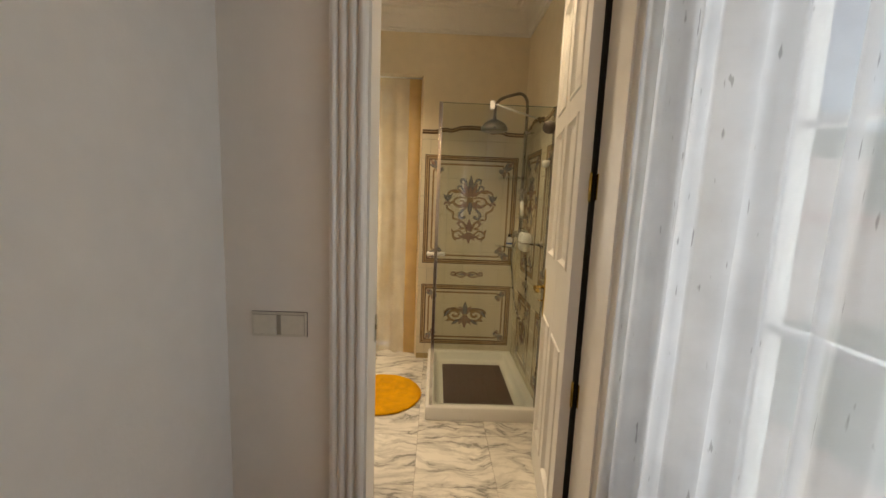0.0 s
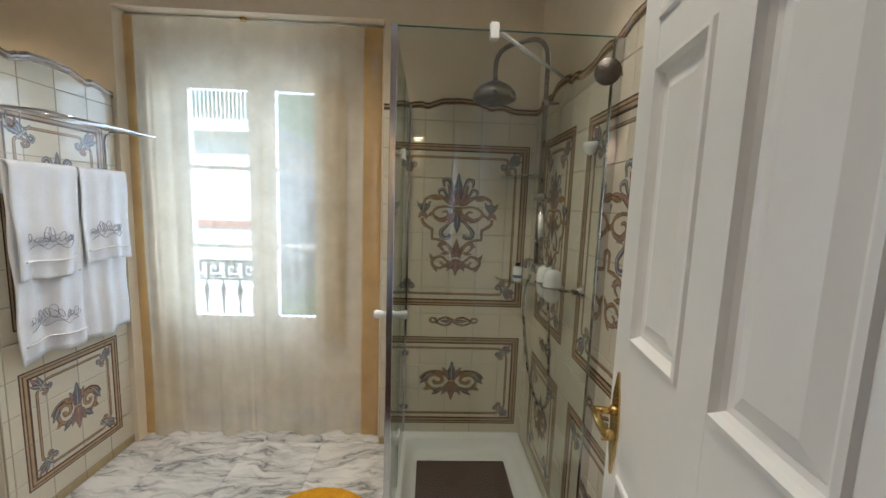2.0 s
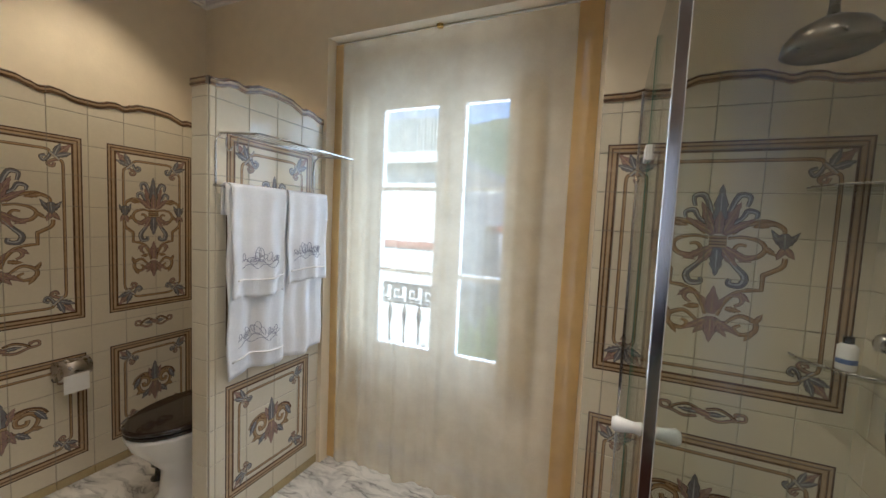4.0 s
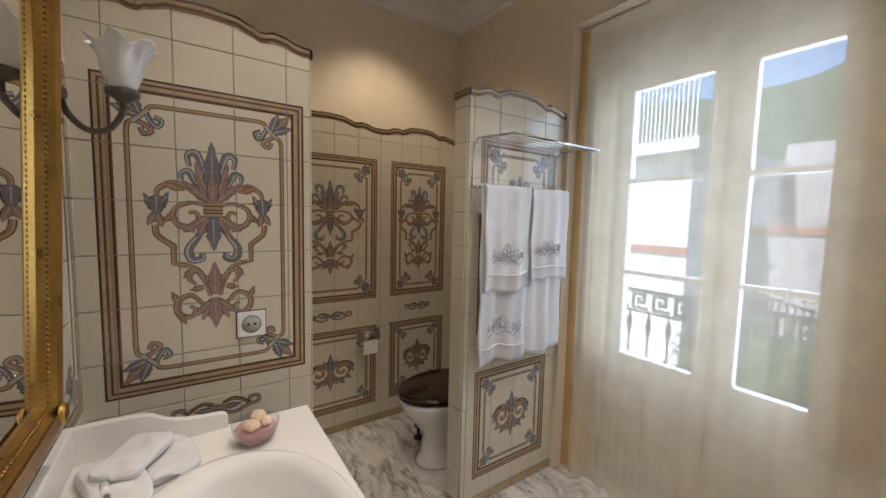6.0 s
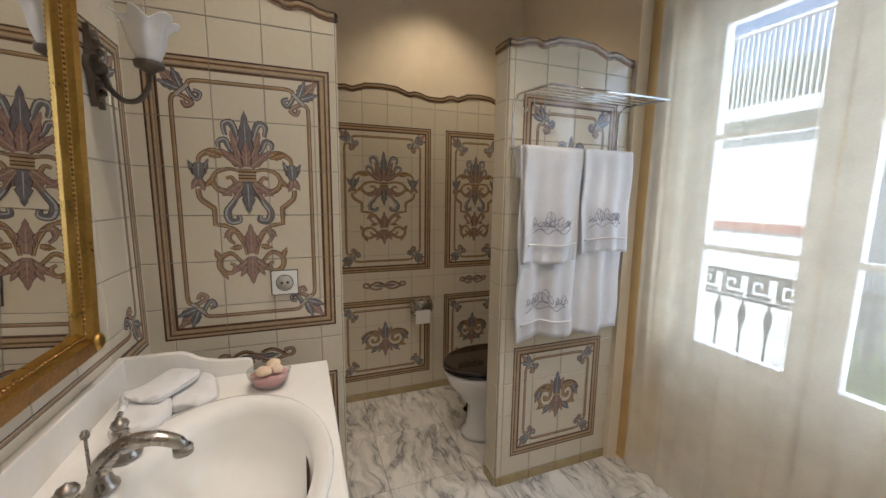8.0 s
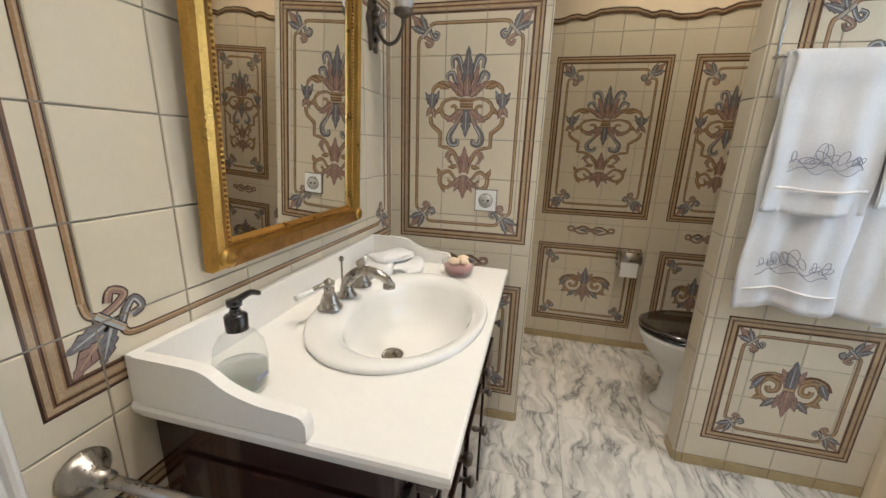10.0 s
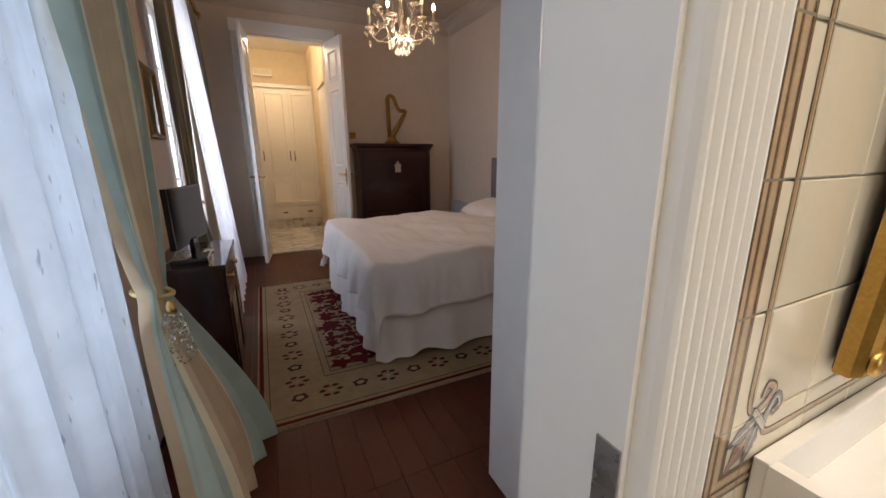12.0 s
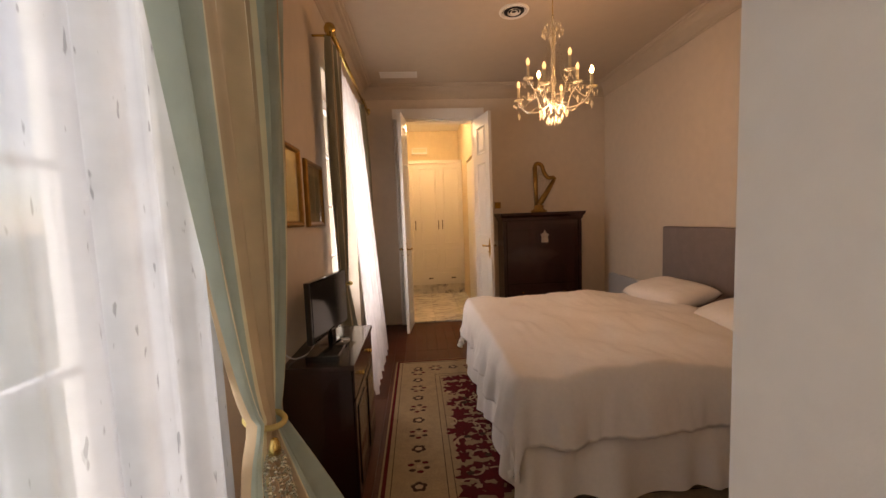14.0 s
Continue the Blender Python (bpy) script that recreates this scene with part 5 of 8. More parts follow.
def shell_dish():
    d = thing("shell_dish", "cut glass dish filled with pink crystals and seashells", "dish", at=(-1.225, 1.60, VT))
    part("glass_dish", lathe(bmesh.new(), [(0, 0.001), (0.035, 0.001), (0.046, 0.012), (0.053, 0.035), (0.055, 0.048), (0.0525, 0.048), (0.050, 0.035), (0.043, 0.014), (0.033, 0.005), (0, 0.005)], 24), GLS, d)
    part("bath_crystals", lathe(bmesh.new(), [(0, 0.0055), (0.032, 0.0055), (0.042, 0.015), (0.048, 0.034), (0.030, 0.038), (0, 0.040)], 20), PINKS, d)
    for k, (x, y, r, sx) in enumerate(((-0.02, 0.01, 0.020, 1.5), (0.02, -0.012, 0.018, 1.3), (0.012, 0.022, 0.014, 1.4))):
        bm = bmesh.new()
        lathe(bm, [(0, -1), (0.35, -0.8), (0.75, -0.35), (0.95, 0.1), (0.8, 0.55), (0.4, 0.85), (0, 0.95)], 14)
        for v in bm.verts:
            q = 1 + 0.08 * math.sin(9 * math.atan2(v.co.y, v.co.x))
            v.co = Vector((v.co.x * r * q * sx, v.co.y * r * q, v.co.z * r * 0.7))
        part("seashell", bm, SHELL, d, "cream seashell", m=Matrix.Translation((x, y, 0.050)) @ Matrix.Rotation(k * 1.3, 4, "Z") @ Matrix.Rotation(0.4 * k, 4, "X"))


shell_dish()


def folded(x, y, ang, ln, wd, h, z=0.0, seed=0):
    """A face towel folded into a soft pad with layered edges."""
    t = thing("face_towel", "small white folded terry face towel lying on the worktop", "towel", "folded face towels", at=Matrix.Translation((x, y, VT + z)) @ Matrix.Rotation(radians(ang), 4, "Z"))
    def P(u, v):
        a = v * 2 * math.pi
        s_ = 2 * u - 1
        e = (1 - abs(s_) ** 14) ** 0.5 if abs(s_) < 1 else 0.0
        c, q = math.cos(a), math.sin(a)
        r = (abs(c) ** 7 + abs(q) ** 7) ** (-1 / 7)
        lump = 0.006 * noise.noise(Vector((u * 4 + seed, c * 2, q * 2)))
        lay = 1 - 0.07 * (0.5 + 0.5 * math.cos(q * 11))
        return (s_ * ln / 2 * (1 + 0.03 * q) + 0.02 * c * 0.3, wd / 2 * c * r * lay * max(0.05, e) + 0.012 * math.sin(s_ * 2 + seed), h / 2 + (h / 2 * q * r * max(0.05, e)) + (lump if q > 0 else 0))
    part("terry_pad", grid_mesh(40, 48, P), TERRY, t)


folded(-1.16, 1.335, 8, 0.19, 0.10, 0.034, seed=1)
folded(-1.235, 1.415, 24, 0.17, 0.10, 0.026, seed=2)
folded(-1.225, 1.365, -14, 0.15, 0.09, 0.022, z=0.031, seed=3)



def side_rail():
    r = thing("towel_rail", "nickel towel rail beside the washstand", "towel rail")
    for y in (YB + 0.008, ):
        part("wall_flange", lathe(bmesh.new(), [(0.034, 0), (0.035, 0.006), (0.026, 0.014), (0.013, 0.03), (0.012, 0.05), (0, 0.05)], 24), NICKEL, r, m=Matrix.Translation((-0.358, y, 0.735)) @ Matrix.Rotation(radians(-90), 4, "X"))
    part("rail", tube(bmesh.new(), [(-0.358, YB + 0.05, 0.735), (-0.358, YB + 0.075, 0.735), (-0.361, 1.50, 0.735), (-0.365, 1.70, 0.735)], 0.0085, 12), NICKEL, r)
    part("finial", lathe(bmesh.new(), [(0, -0.014), (0.012, -0.008), (0.014, 0), (0.012, 0.008), (0, 0.014)], 16, (-0.365, 1.71, 0.735)), NICKEL, r)
    part("end_stay", tube(bmesh.new(), [(-0.3655, 1.69, 0.735), (-0.465, 1.69, 0.735)], 0.006, 10), NICKEL, r)
    part("lower_rail", tube(bmesh.new(), [(-0.358, YB + 0.06, 0.700), (-0.361, 1.50, 0.672), (-0.365, 1.67, 0.655)], 0.006, 10), NICKEL, r)
    part("rail_stay", tube(bmesh.new(), [(-0.3655, 1.66, 0.656), (-0.465, 1.66, 0.656)], 0.005, 10), NICKEL, r)
    t = thing("towel", "thick white towel hanging over the lower nickel rail beside the washstand", "towel")
    def P(u, v):
        y = 1.315 + 0.30 * u
        s = v * 0.80 - 0.38
        a = max(-1, min(1, s / 0.03)) * math.pi / 2
        drop = max(0.0, abs(s) - 0.03)
        w = 0.006 * math.sin(u * 8) * min(1, drop * 4)
        return (-0.361 + (0.020 + w) * math.sin(a), y + 0.004 * math.sin(drop * 18), 0.690 - 0.03 * u + 0.014 * math.cos(a) - drop)
    ob = part("terry_cloth", grid_mesh(20, 44, P), TERRY, t)
    md = ob.modifiers.new("thick", "SOLIDIFY")
    md.thickness, md.offset = 0.012, 1


side_rail()


# ---- mirror and wall lamp ----
def wall_mirror():
    m = thing("wall_mirror", "tall mirror in a burnished gold frame with a beaded inner edge", "mirror", at=Matrix.Translation((-0.893, YB + 0.012, 0.962)) @ Matrix.Rotation(radians(-2.2), 4, "X"))
    hw, H, fw = 0.296, 0.90, 0.058
    def outline(o):
        pts = [(-hw + o, o), (hw - o, o), (hw - o, H - 0.16)]
        cx, rr = 0.0, hw - o
        for k in range(1, 16):
            a = math.pi * k / 16
            pts.append((rr * math.cos(a), H - 0.16 + (0.19 - o * 0.6) * math.sin(a)))
        pts.append((-hw + o, H - 0.16))
        return pts
    bm = bmesh.new()
    prof = ((0.0, 0.002), (0.0, 0.020), (0.006, 0.030), (0.018, 0.035), (0.030, 0.030), (0.036, 0.020), (0.040, 0.018), (0.050, 0.020), (0.054, 0.014), (0.058, 0.008))
    rings = [[bm.verts.new((x, h, z)) for x, z in outline(o)] for o, h in prof]
    n = len(rings[0])
    for A, B in zip(rings, rings[1:]):
        for k in range(n):
            bm.faces.new((A[k], A[(k + 1) % n], B[(k + 1) % n], B[k]))
    bmesh.ops.recalc_face_normals(bm, faces=bm.faces[:])
    part("frame", bm, GOLD, m, "burnished gold moulded frame")
    o = [Vector((x, 0.021, z)) for x, z in outline(0.045)]
    bm = bmesh.new()
    for k in range(n):
        a, b = o[k], o[(k + 1) % n]
        c = int((b - a).length / 0.010)
        for j in range(max(1, c)):
            p = a.lerp(b, (j + 0.5) / max(1, c))
            bmesh.ops.create_icosphere(bm, subdivisions=1, radius=0.0037, matrix=Matrix.Translation(p))
    part("beading", bm, GOLD_OLD, m, "aged gilt beading", kind="stuff")
    part("bottom_rail_wash", prism(bmesh.new(), [(-hw + 0.034, 0.006), (hw - 0.034, 0.006), (hw - 0.055, 0.036), (-hw + 0.055, 0.036)], 0.0345, 0.0362, "y"), GOLD_OLD, m)
    for sx in (-1, 1):
        part("corner_rosette", lathe(bmesh.new(), [(0.019, 0), (0.019, 0.006), (0.012, 0.010), (0.008, 0.007), (0, 0.012)], 14), GOLD, m, m=Matrix.Translation((sx * (hw - 0.024), 0.032, 0.026)) @ Matrix.Rotation(radians(-90), 4, "X"))
    bm = bmesh.new()
    vs = [bm.verts.new((x, 0.010, z)) for x, z in outline(0.055)]
    f = bm.faces.new(vs)
    bmesh.ops.recalc_face_normals(bm, faces=[f])
    part("mirror_glass", bm, MIRROR, m, "clear silvered glass")
    back = bmesh.new()
    prism(back, outline(0.004), 0.0, 0.006, "y")
    part("backing_board", back, MAHOG, m)


wall_mirror()


def sconce():
    s = thing("wall_lamp", "antique pewter wall lamp with a frosted tulip glass shade", "wall lamp", at=(-1.375, YB + 0.008, 1.61))
    bm = bmesh.new()
    pts = []
    for k in range(48):
        a = 2 * math.pi * k / 48
        q = 1 + 0.16 * math.cos(6 * a) + 0.06 * math.cos(12 * a)
        pts.append((0.036 * q * math.cos(a), 0.090 * q * math.sin(a)))
    prism(bm, pts, 0.0, 0.012, "y")
    for k in range(6):
        a = math.pi * k / 3 + 0.3
        lathe(bm, [(0, -0.010), (0.010, -0.004), (0.012, 0.004), (0, 0.012)], 10, (0.022 * math.cos(a), 0.014, 0.060 * math.sin(a)))
    part("backplate", bm, BRONZE, s, "cast leafwork backplate")
    part("boss", lathe(bmesh.new(), [(0.022, 0), (0.020, 0.012), (0.010, 0.022), (0, 0.024)], 18), BRONZE, s, m=Matrix.Translation((0, 0.010, 0)) @ Matrix.Rotation(radians(-90), 4, "X"))
    arm = spline([(0, 0.02, -0.005), (0.012, 0.035, -0.045), (0.02, 0.065, -0.075), (0.03, 0.10, -0.072), (0.04, 0.125, -0.04), (0.042, 0.13, -0.012)], 6)
    part("arm", tube(bmesh.new(), arm, 0.0065, 10), BRONZE, s, "curved rope-twisted arm")
    c = (0.042, 0.13, -0.012)
    part("cup", lathe(bmesh.new(), [(0.006, 0.0), (0.012, 0.004), (0.020, 0.010), (0.030, 0.014), (0.032, 0.026), (0.030, 0.028), (0.026, 0.018), (0, 0.018)], 24, c), BRONZE, s)
    bm = bmesh.new()
    seg, rows = 48, ((0.022, 0.018, 0), (0.026, 0.035, 0), (0.036, 0.060, 0.02), (0.040, 0.085, 0.05), (0.044, 0.105, 0.12), (0.056, 0.122, 0.2), (0.060, 0.124, 0.22))
    rr = [[bm.verts.new((c[0] + r * (1 + w * math.cos(6 * t)) * math.cos(t), c[1] + r * (1 + w * math.cos(6 * t)) * math.sin(t), c[2] + z + w * 0.04 * math.cos(6 * t + 1))) for t in [2 * math.pi * k / seg for k in range(seg)]] for r, z, w in rows]
    for A, B in zip(rr, rr[1:]):
        for k in range(seg):
            bm.faces.new((A[k], A[(k + 1) % seg], B[(k + 1) % seg], B[k])).smooth = True
    ob = part("tulip_shade", bm, FROST, s, "ruffled frosted glass tulip shade")
    md = ob.modifiers.new("thick", "SOLIDIFY")
    md.thickness = 0.002


sconce()


# ---- shower ----
SX0, SY0, SX1, SY1, SH = -0.025, 2.17, 0.684, 3.094, 0.088


def shower_tray():
    t = thing("shower_tray", "white ceramic shower tray with a raised rim", "shower tray")
    bm = bmesh.new()
    def rr(o, z, c):
        pts = []
        x0, y0, x1, y1 = SX0 + o, SY0 + o, SX1 - o, SY1 - o
        for cx, cy, a0 in ((x1 - c, y0 + c, -90), (x1 - c, y1 - c, 0), (x0 + c, y1 - c, 90), (x0 + c, y0 + c, 180)):
            for k in range(5):
                a = radians(a0 + 22.5 * k)
                pts.append(bm.verts.new((cx + c * math.cos(a), cy + c * math.sin(a), z)))
        return pts
    R = [rr(0, 0.002, 0.012), rr(0, SH - 0.010, 0.012), rr(0.004, SH - 0.002, 0.012), rr(0.012, SH, 0.015), rr(0.052, SH - 0.002, 0.04), rr(0.062, SH - 0.010, 0.05), rr(0.072, 0.040, 0.06), rr(0.10, 0.032, 0.06)]
    for A, B in zip(R, R[1:]):
        for k in range(20):
            bm.faces.new((A[k], A[(k + 1) % 20], B[(k + 1) % 20], B[k])).smooth = True
    bm.faces.new(R[-1])
    bmesh.ops.recalc_face_normals(bm, faces=bm.faces[:])
    part("tray", bm, PORC, t)
    m = thing("shower_mat", "dark brown ribbed bath mat lying in the shower tray", "bath mat")
    bm = bmesh.new()
    box(bm, 0.095, 2.30, 0.033, 0.560, 2.90, 0.041)
    part("mat_sheet", bm, MATT, m, bevel=0.003)
    rnd = random.Random(4)
    bm = bmesh.new()
    for k in range(44):
        x = 0.115 + 0.0098 * k
        y = 2.33
        while y < 2.86:
            ln = rnd.uniform(0.05, 0.16)
            if rnd.random() < 0.7:
                box(bm, x, y, 0.0412, x + 0.005, min(y + ln, 2.88), 0.0432)
            y += ln + 0.02
    part("ribs", bm, MATT, m, kind="stuff")


shower_tray()


def enclosure():
    e = thing("shower_enclosure", "clear glass shower enclosure with chrome edging and white knob", "shower enclosure")
    z0, z1 = SH + 0.004, 1.905
    gx, gy = 0.008, 2.200
    def pane(name, a, b, label):
        (xa, ya), (xb, yb) = a, b
        bm = bmesh.new()
        if abs(xa - xb) < 1e-6:
            box(bm, xa - 0.003, ya, z0, xa + 0.003, yb, z1)
        else:
            box(bm, xa, ya - 0.003, z0, xb, ya + 0.003, z1)
        o = part(name, bm, SHGLASS, e, label)
        return o
    pane("front_pane", (gx + 0.012, gy), (0.655, gy), "fixed clear glass pane")
    d = pane("door_pane", (gx, gy + 0.014), (gx, 2.640), "hinged clear glass door")
    pane("side_pane", (gx, 2.655), (gx, 3.08), "fixed clear glass side pane")
    for y in (2.6425, 2.6525):
        part("glass_edge", bx(gx - 0.0035, y - 0.001, z0, gx + 0.0035, y + 0.001, z1), GREEN_E, e)
    part("glass_edge", bx(gx, gy - 0.0035, z1, 0.655, gy + 0.0035, z1 + 0.0015), GREEN_E, e)
    part("corner_profile", box(box(bmesh.new(), gx - 0.010, gy - 0.010, SH + 0.001, gx + 0.010, gy + 0.012, z1 + 0.004), gx - 0.004, gy + 0.012, SH + 0.001, gx + 0.004, gy + 0.026, z1), CHROME, e, bevel=0.002)
    part("wall_profile", bx(0.655, gy - 0.009, SH + 0.001, 0.6835, gy + 0.009, z1), CHROME, e, bevel=0.002)
    part("wall_profile", bx(gx - 0.008, 3.075, SH + 0.001, gx + 0.008, 3.0838, z1), CHROME, e, bevel=0.001)
    for z in (0.34, 1.60):
        part("hinge_clamp", bx(gx - 0.011, 2.615, z - 0.02, gx + 0.011, 2.682, z + 0.02), WHITE_PL, e, "white hinge clamp", bevel=0.003)
    part("knob", lathe(bmesh.new(), [(0.010, 0), (0.013, 0.004), (0.010, 0.014), (0.012, 0.03), (0.015, 0.044), (0.011, 0.052), (0, 0.053)], 18), WHITE_PL, e, "white turned knob", m=Matrix.Translation((gx - 0.003, 2.245, 1.035)) @ Matrix.Rotation(radians(-90), 4, "Y"))
    part("knob", lathe(bmesh.new(), [(0.010, 0), (0.013, 0.004), (0.010, 0.014), (0.012, 0.03), (0.015, 0.044), (0.011, 0.052), (0, 0.053)], 18), WHITE_PL, e, "white turned knob", m=Matrix.Translation((gx + 0.003, 2.245, 1.035)) @ Matrix.Rotation(radians(90), 4, "Y"))
    part("stay_clamp", bx(0.285, gy - 0.013, z1 - 0.025, 0.310, gy + 0.013, z1 + 0.020), WHITE_PL, e, "white clamp", bevel=0.003)
    part("stay_bar", tube(bmesh.new(), [(0.298, gy, z1 + 0.006), (0.684, 2.70, z1 + 0.045)], 0.0065, 10), WHITE_PL, e, "thin white stay bar")


enclosure()


def shower_set():
    s = thing("shower_fittings", "old nickel shower column with overhead rose and hand shower", "shower")
    px, py = 0.625, 2.76
    part("riser", tube(bmesh.new(), [(px, py, 1.10), (px, py, 2.02)] + spline([(px, py, 2.02), (px - 0.01, py, 2.09), (px - 0.05, py, 2.125), (px - 0.11, py, 2.115), (px - 0.19, py, 2.085), (px - 0.225, py, 2.04), (px - 0.23, py, 1.97)], 6)[1:], 0.0105, 12), OLDNI, s)
    part("rose", lathe(bmesh.new(), [(0.010, 0.085), (0.014, 0.06), (0.036, 0.052), (0.074, 0.030), (0.092, 0.006), (0.096, -0.018), (0.086, -0.024), (0, -0.020)], 32, (px - 0.23, py, 1.885)), OLDNI, s, "bell-shaped shower rose")
    for z in (1.86, 1.25):
        part("bracket", lathe(tube(bmesh.new(), [(px, py, z), (0.684, py, z)], 0.006), [(0.016, -0.012), (0.017, 0.0), (0.016, 0.012)], 14, (px, py, z)), NICKEL, s)
    part("mixer_body", tube(bmesh.new(), [(px, py - 0.10, 1.12), (px, py + 0.10, 1.12)], 0.022, 16, taper=lambda q: 1.0 - 0.35 * math.sin(q * math.pi)), NICKEL, s)
    for y in (py - 0.115, py + 0.115):
        part("tap_handle", lathe(bmesh.new(), [(0.024, -0.02), (0.028, 0), (0.024, 0.02), (0.01, 0.028), (0, 0.028)], 12, (px, y, 1.12)), NICKEL, s)
    hose = spline([(px - 0.02, py, 1.09), (px - 0.05, py - 0.02, 0.95), (px - 0.03, py - 0.10, 0.66), (px + 0.01, py - 0.16, 0.52), (px + 0.03, py - 0.20, 0.60), (px + 0.02, py - 0.17, 0.95), (px - 0.01, py - 0.10, 1.22)], 8)
    part("hose", tube(bmesh.new(), hose, 0.0065, 8), NICKEL, s, "looping metal hose")
    part("hand_shower", lathe(tube(bmesh.new(), [(px - 0.01, py - 0.10, 1.20), (px - 0.02, py - 0.09, 1.42)], 0.009, 12), [(0.0, -0.02), (0.03, -0.012), (0.036, 0.004), (0.016, 0.02), (0, 0.022)], 16, (px - 0.02, py - 0.09, 1.44)), NICKEL, s)
    part("porcelain_grip", tube(bmesh.new(), [(px - 0.012, py - 0.098, 1.27), (px - 0.018, py - 0.092, 1.37)], 0.0125, 12), PORC, s, "white porcelain grip")
    # dispensers on the east wall
    h = thing("soap_holder", "nickel wall holder with two white porcelain dispensers", "soap holder")
    part("wall_flange", lathe(bmesh.new(), [(0.026, 0), (0.026, 0.006), (0.014, 0.018), (0.012, 0.03)], 20), NICKEL, h, m=Matrix.Translation((0.684, 2.36, 1.10)) @ Matrix.Rotation(radians(-90), 4, "Y"))
    part("arm", tube(bmesh.new(), [(0.655, 2.36, 1.10), (0.61, 2.37, 1.10), (0.60, 2.56, 1.10)], 0.006), NICKEL, h)
    for y in (2.435, 2.525):
        part("ring", tube(bmesh.new(), [(0.60 + 0.040 * math.cos(a), y + 0.040 * math.sin(a), 1.10) for a in [2 * math.pi * k / 24 for k in range(24)]], 0.004, 6, closed=True), NICKEL, h)
        b = thing("dispenser", "white porcelain dispenser in a nickel ring holder", "soap dispenser", "dispensers", at=(0.60, y, 1.04))
        part("body", lathe(bmesh.new(), [(0, 0), (0.024, 0.002), (0.032, 0.02), (0.0355, 0.06), (0.0355, 0.09), (0.030, 0.118), (0.012, 0.128), (0, 0.128)], 24), PORC, b)
        part("pump", tube(lathe(bmesh.new(), [(0.008, 0.128), (0.008, 0.142), (0, 0.144)], 12), [(0, 0, 0.139), (-0.028, 0, 0.137)], 0.004, 8), NICKEL, b)
    for z, nm in ((1.00, "lower"), (1.545, "upper")):
        g = thing("corner_shelf", "small chrome and glass corner shelf in the shower", "shelf", "corner shelves")
        bm = bmesh.new()
        pts = [(0.682, 3.082), (0.50, 3.082)] + [(0.682 - 0.182 * math.cos(a), 3.082 - 0.182 * math.sin(a)) for a in [math.pi / 2 * k / 8 for k in range(1, 8)]] + [(0.682, 2.90)]
        prism(bm, pts, z, z + 0.006)
        part("glass_plate", bm, SHGLASS, g)
        part("rim", tube(bmesh.new(), [(p[0], p[1], z + 0.012) for p in pts[1:]], 0.004, 8), NICKEL, g)
    j = thing("shampoo_bottle", "small white bottle with a blue band standing on the shower shelf", "bottle", at=(0.60, 2.99, 1.008))
    part("bottle_body", lathe(bmesh.new(), [(0, 0), (0.022, 0), (0.024, 0.004), (0.024, 0.07), (0.014, 0.08), (0, 0.08)], 20), WHITE_PL, j)
    part("bottle_band", lathe(bmesh.new(), [(0.0245, 0.02), (0.0245, 0.035)], 20), mat("blue_label", (0.08, 0.14, 0.35), 0.4), j)
    part("bottle_cap", lathe(bmesh.new(), [(0.013, 0.079), (0.013, 0.10), (0, 0.101)], 16), BLACK, j)
    k = thing("wall_hook", "white plastic hook on the shower wall", "hook", at=(0.684, 2.33, 1.60))
    part("hook_shell", lathe(bmesh.new(), [(0.001, -0.02), (0.026, -0.012), (0.033, 0.006), (0.034, 0.022), (0, 0.022)], 20, (0, 0, 0), 0, 0.7, 1), WHITE_PL, k, m=Matrix.Translation((-0.022, 0, 0)))
    a = thing("side_spray", "dark nickel horn-shaped wall spray above the door", "shower", at=(0.684, 2.20, 1.795))
    part("spray_arm", lathe(tube(bmesh.new(), spline([(0, 0, 0), (-0.04, 0, 0.012), (-0.06, -0.01, 0.0)], 5), 0.009), [(0, -0.012), (0.014, -0.008), (0.016, 0.004), (0, 0.012)], 14, (-0.012, 0, 0.006)), NICKEL, a)
    part("spray_bell", lathe(bmesh.new(), [(0.010, 0), (0.013, 0.012), (0.020, 0.035), (0.036, 0.062), (0.035, 0.066), (0, 0.060)], 22), BRONZE, a, m=Matrix.Translation((-0.055, -0.02, 0.0)) @ Matrix.Rotation(radians(105), 4, "X") @ Matrix.Rotation(radians(-20), 4, "Y"))


shower_set()


def round_rug():
    r = thing("round_rug", "round mustard-yellow fluffy bath rug on marble", "rug", at=(-0.33, 2.47, 0.0))
    bm = bmesh.new()
    n, R = 90, 0.268
    rings = []
    for q, z in ((1.0, 0.002), (1.02, 0.008), (0.99, 0.017), (0.93, 0.020), (0.86, 0.017), (0.80, 0.020), (0.70, 0.021), (0.62, 0.017), (0.56, 0.020), (0.40, 0.021), (0.32, 0.017), (0.26, 0.020), (0.12, 0.021)):
        rings.append([bm.verts.new((R * q * math.cos(2 * math.pi * k / n) * (1 + 0.008 * math.sin(k * 2.7 + q * 30)), R * q * math.sin(2 * math.pi * k / n) * (1 + 0.008 * math.sin(k * 3.1)), z + 0.0012 * math.sin(k * 5.3 + q * 90))) for k in range(n)])
    for A, B in zip(rings, rings[1:]):
        for k in range(n):
            bm.faces.new((A[k], A[(k + 1) % n], B[(k + 1) % n], B[k])).smooth = True
    bm.faces.new(rings[-1])
    part("tufted_disc", bm, MUST, r)


round_rug()


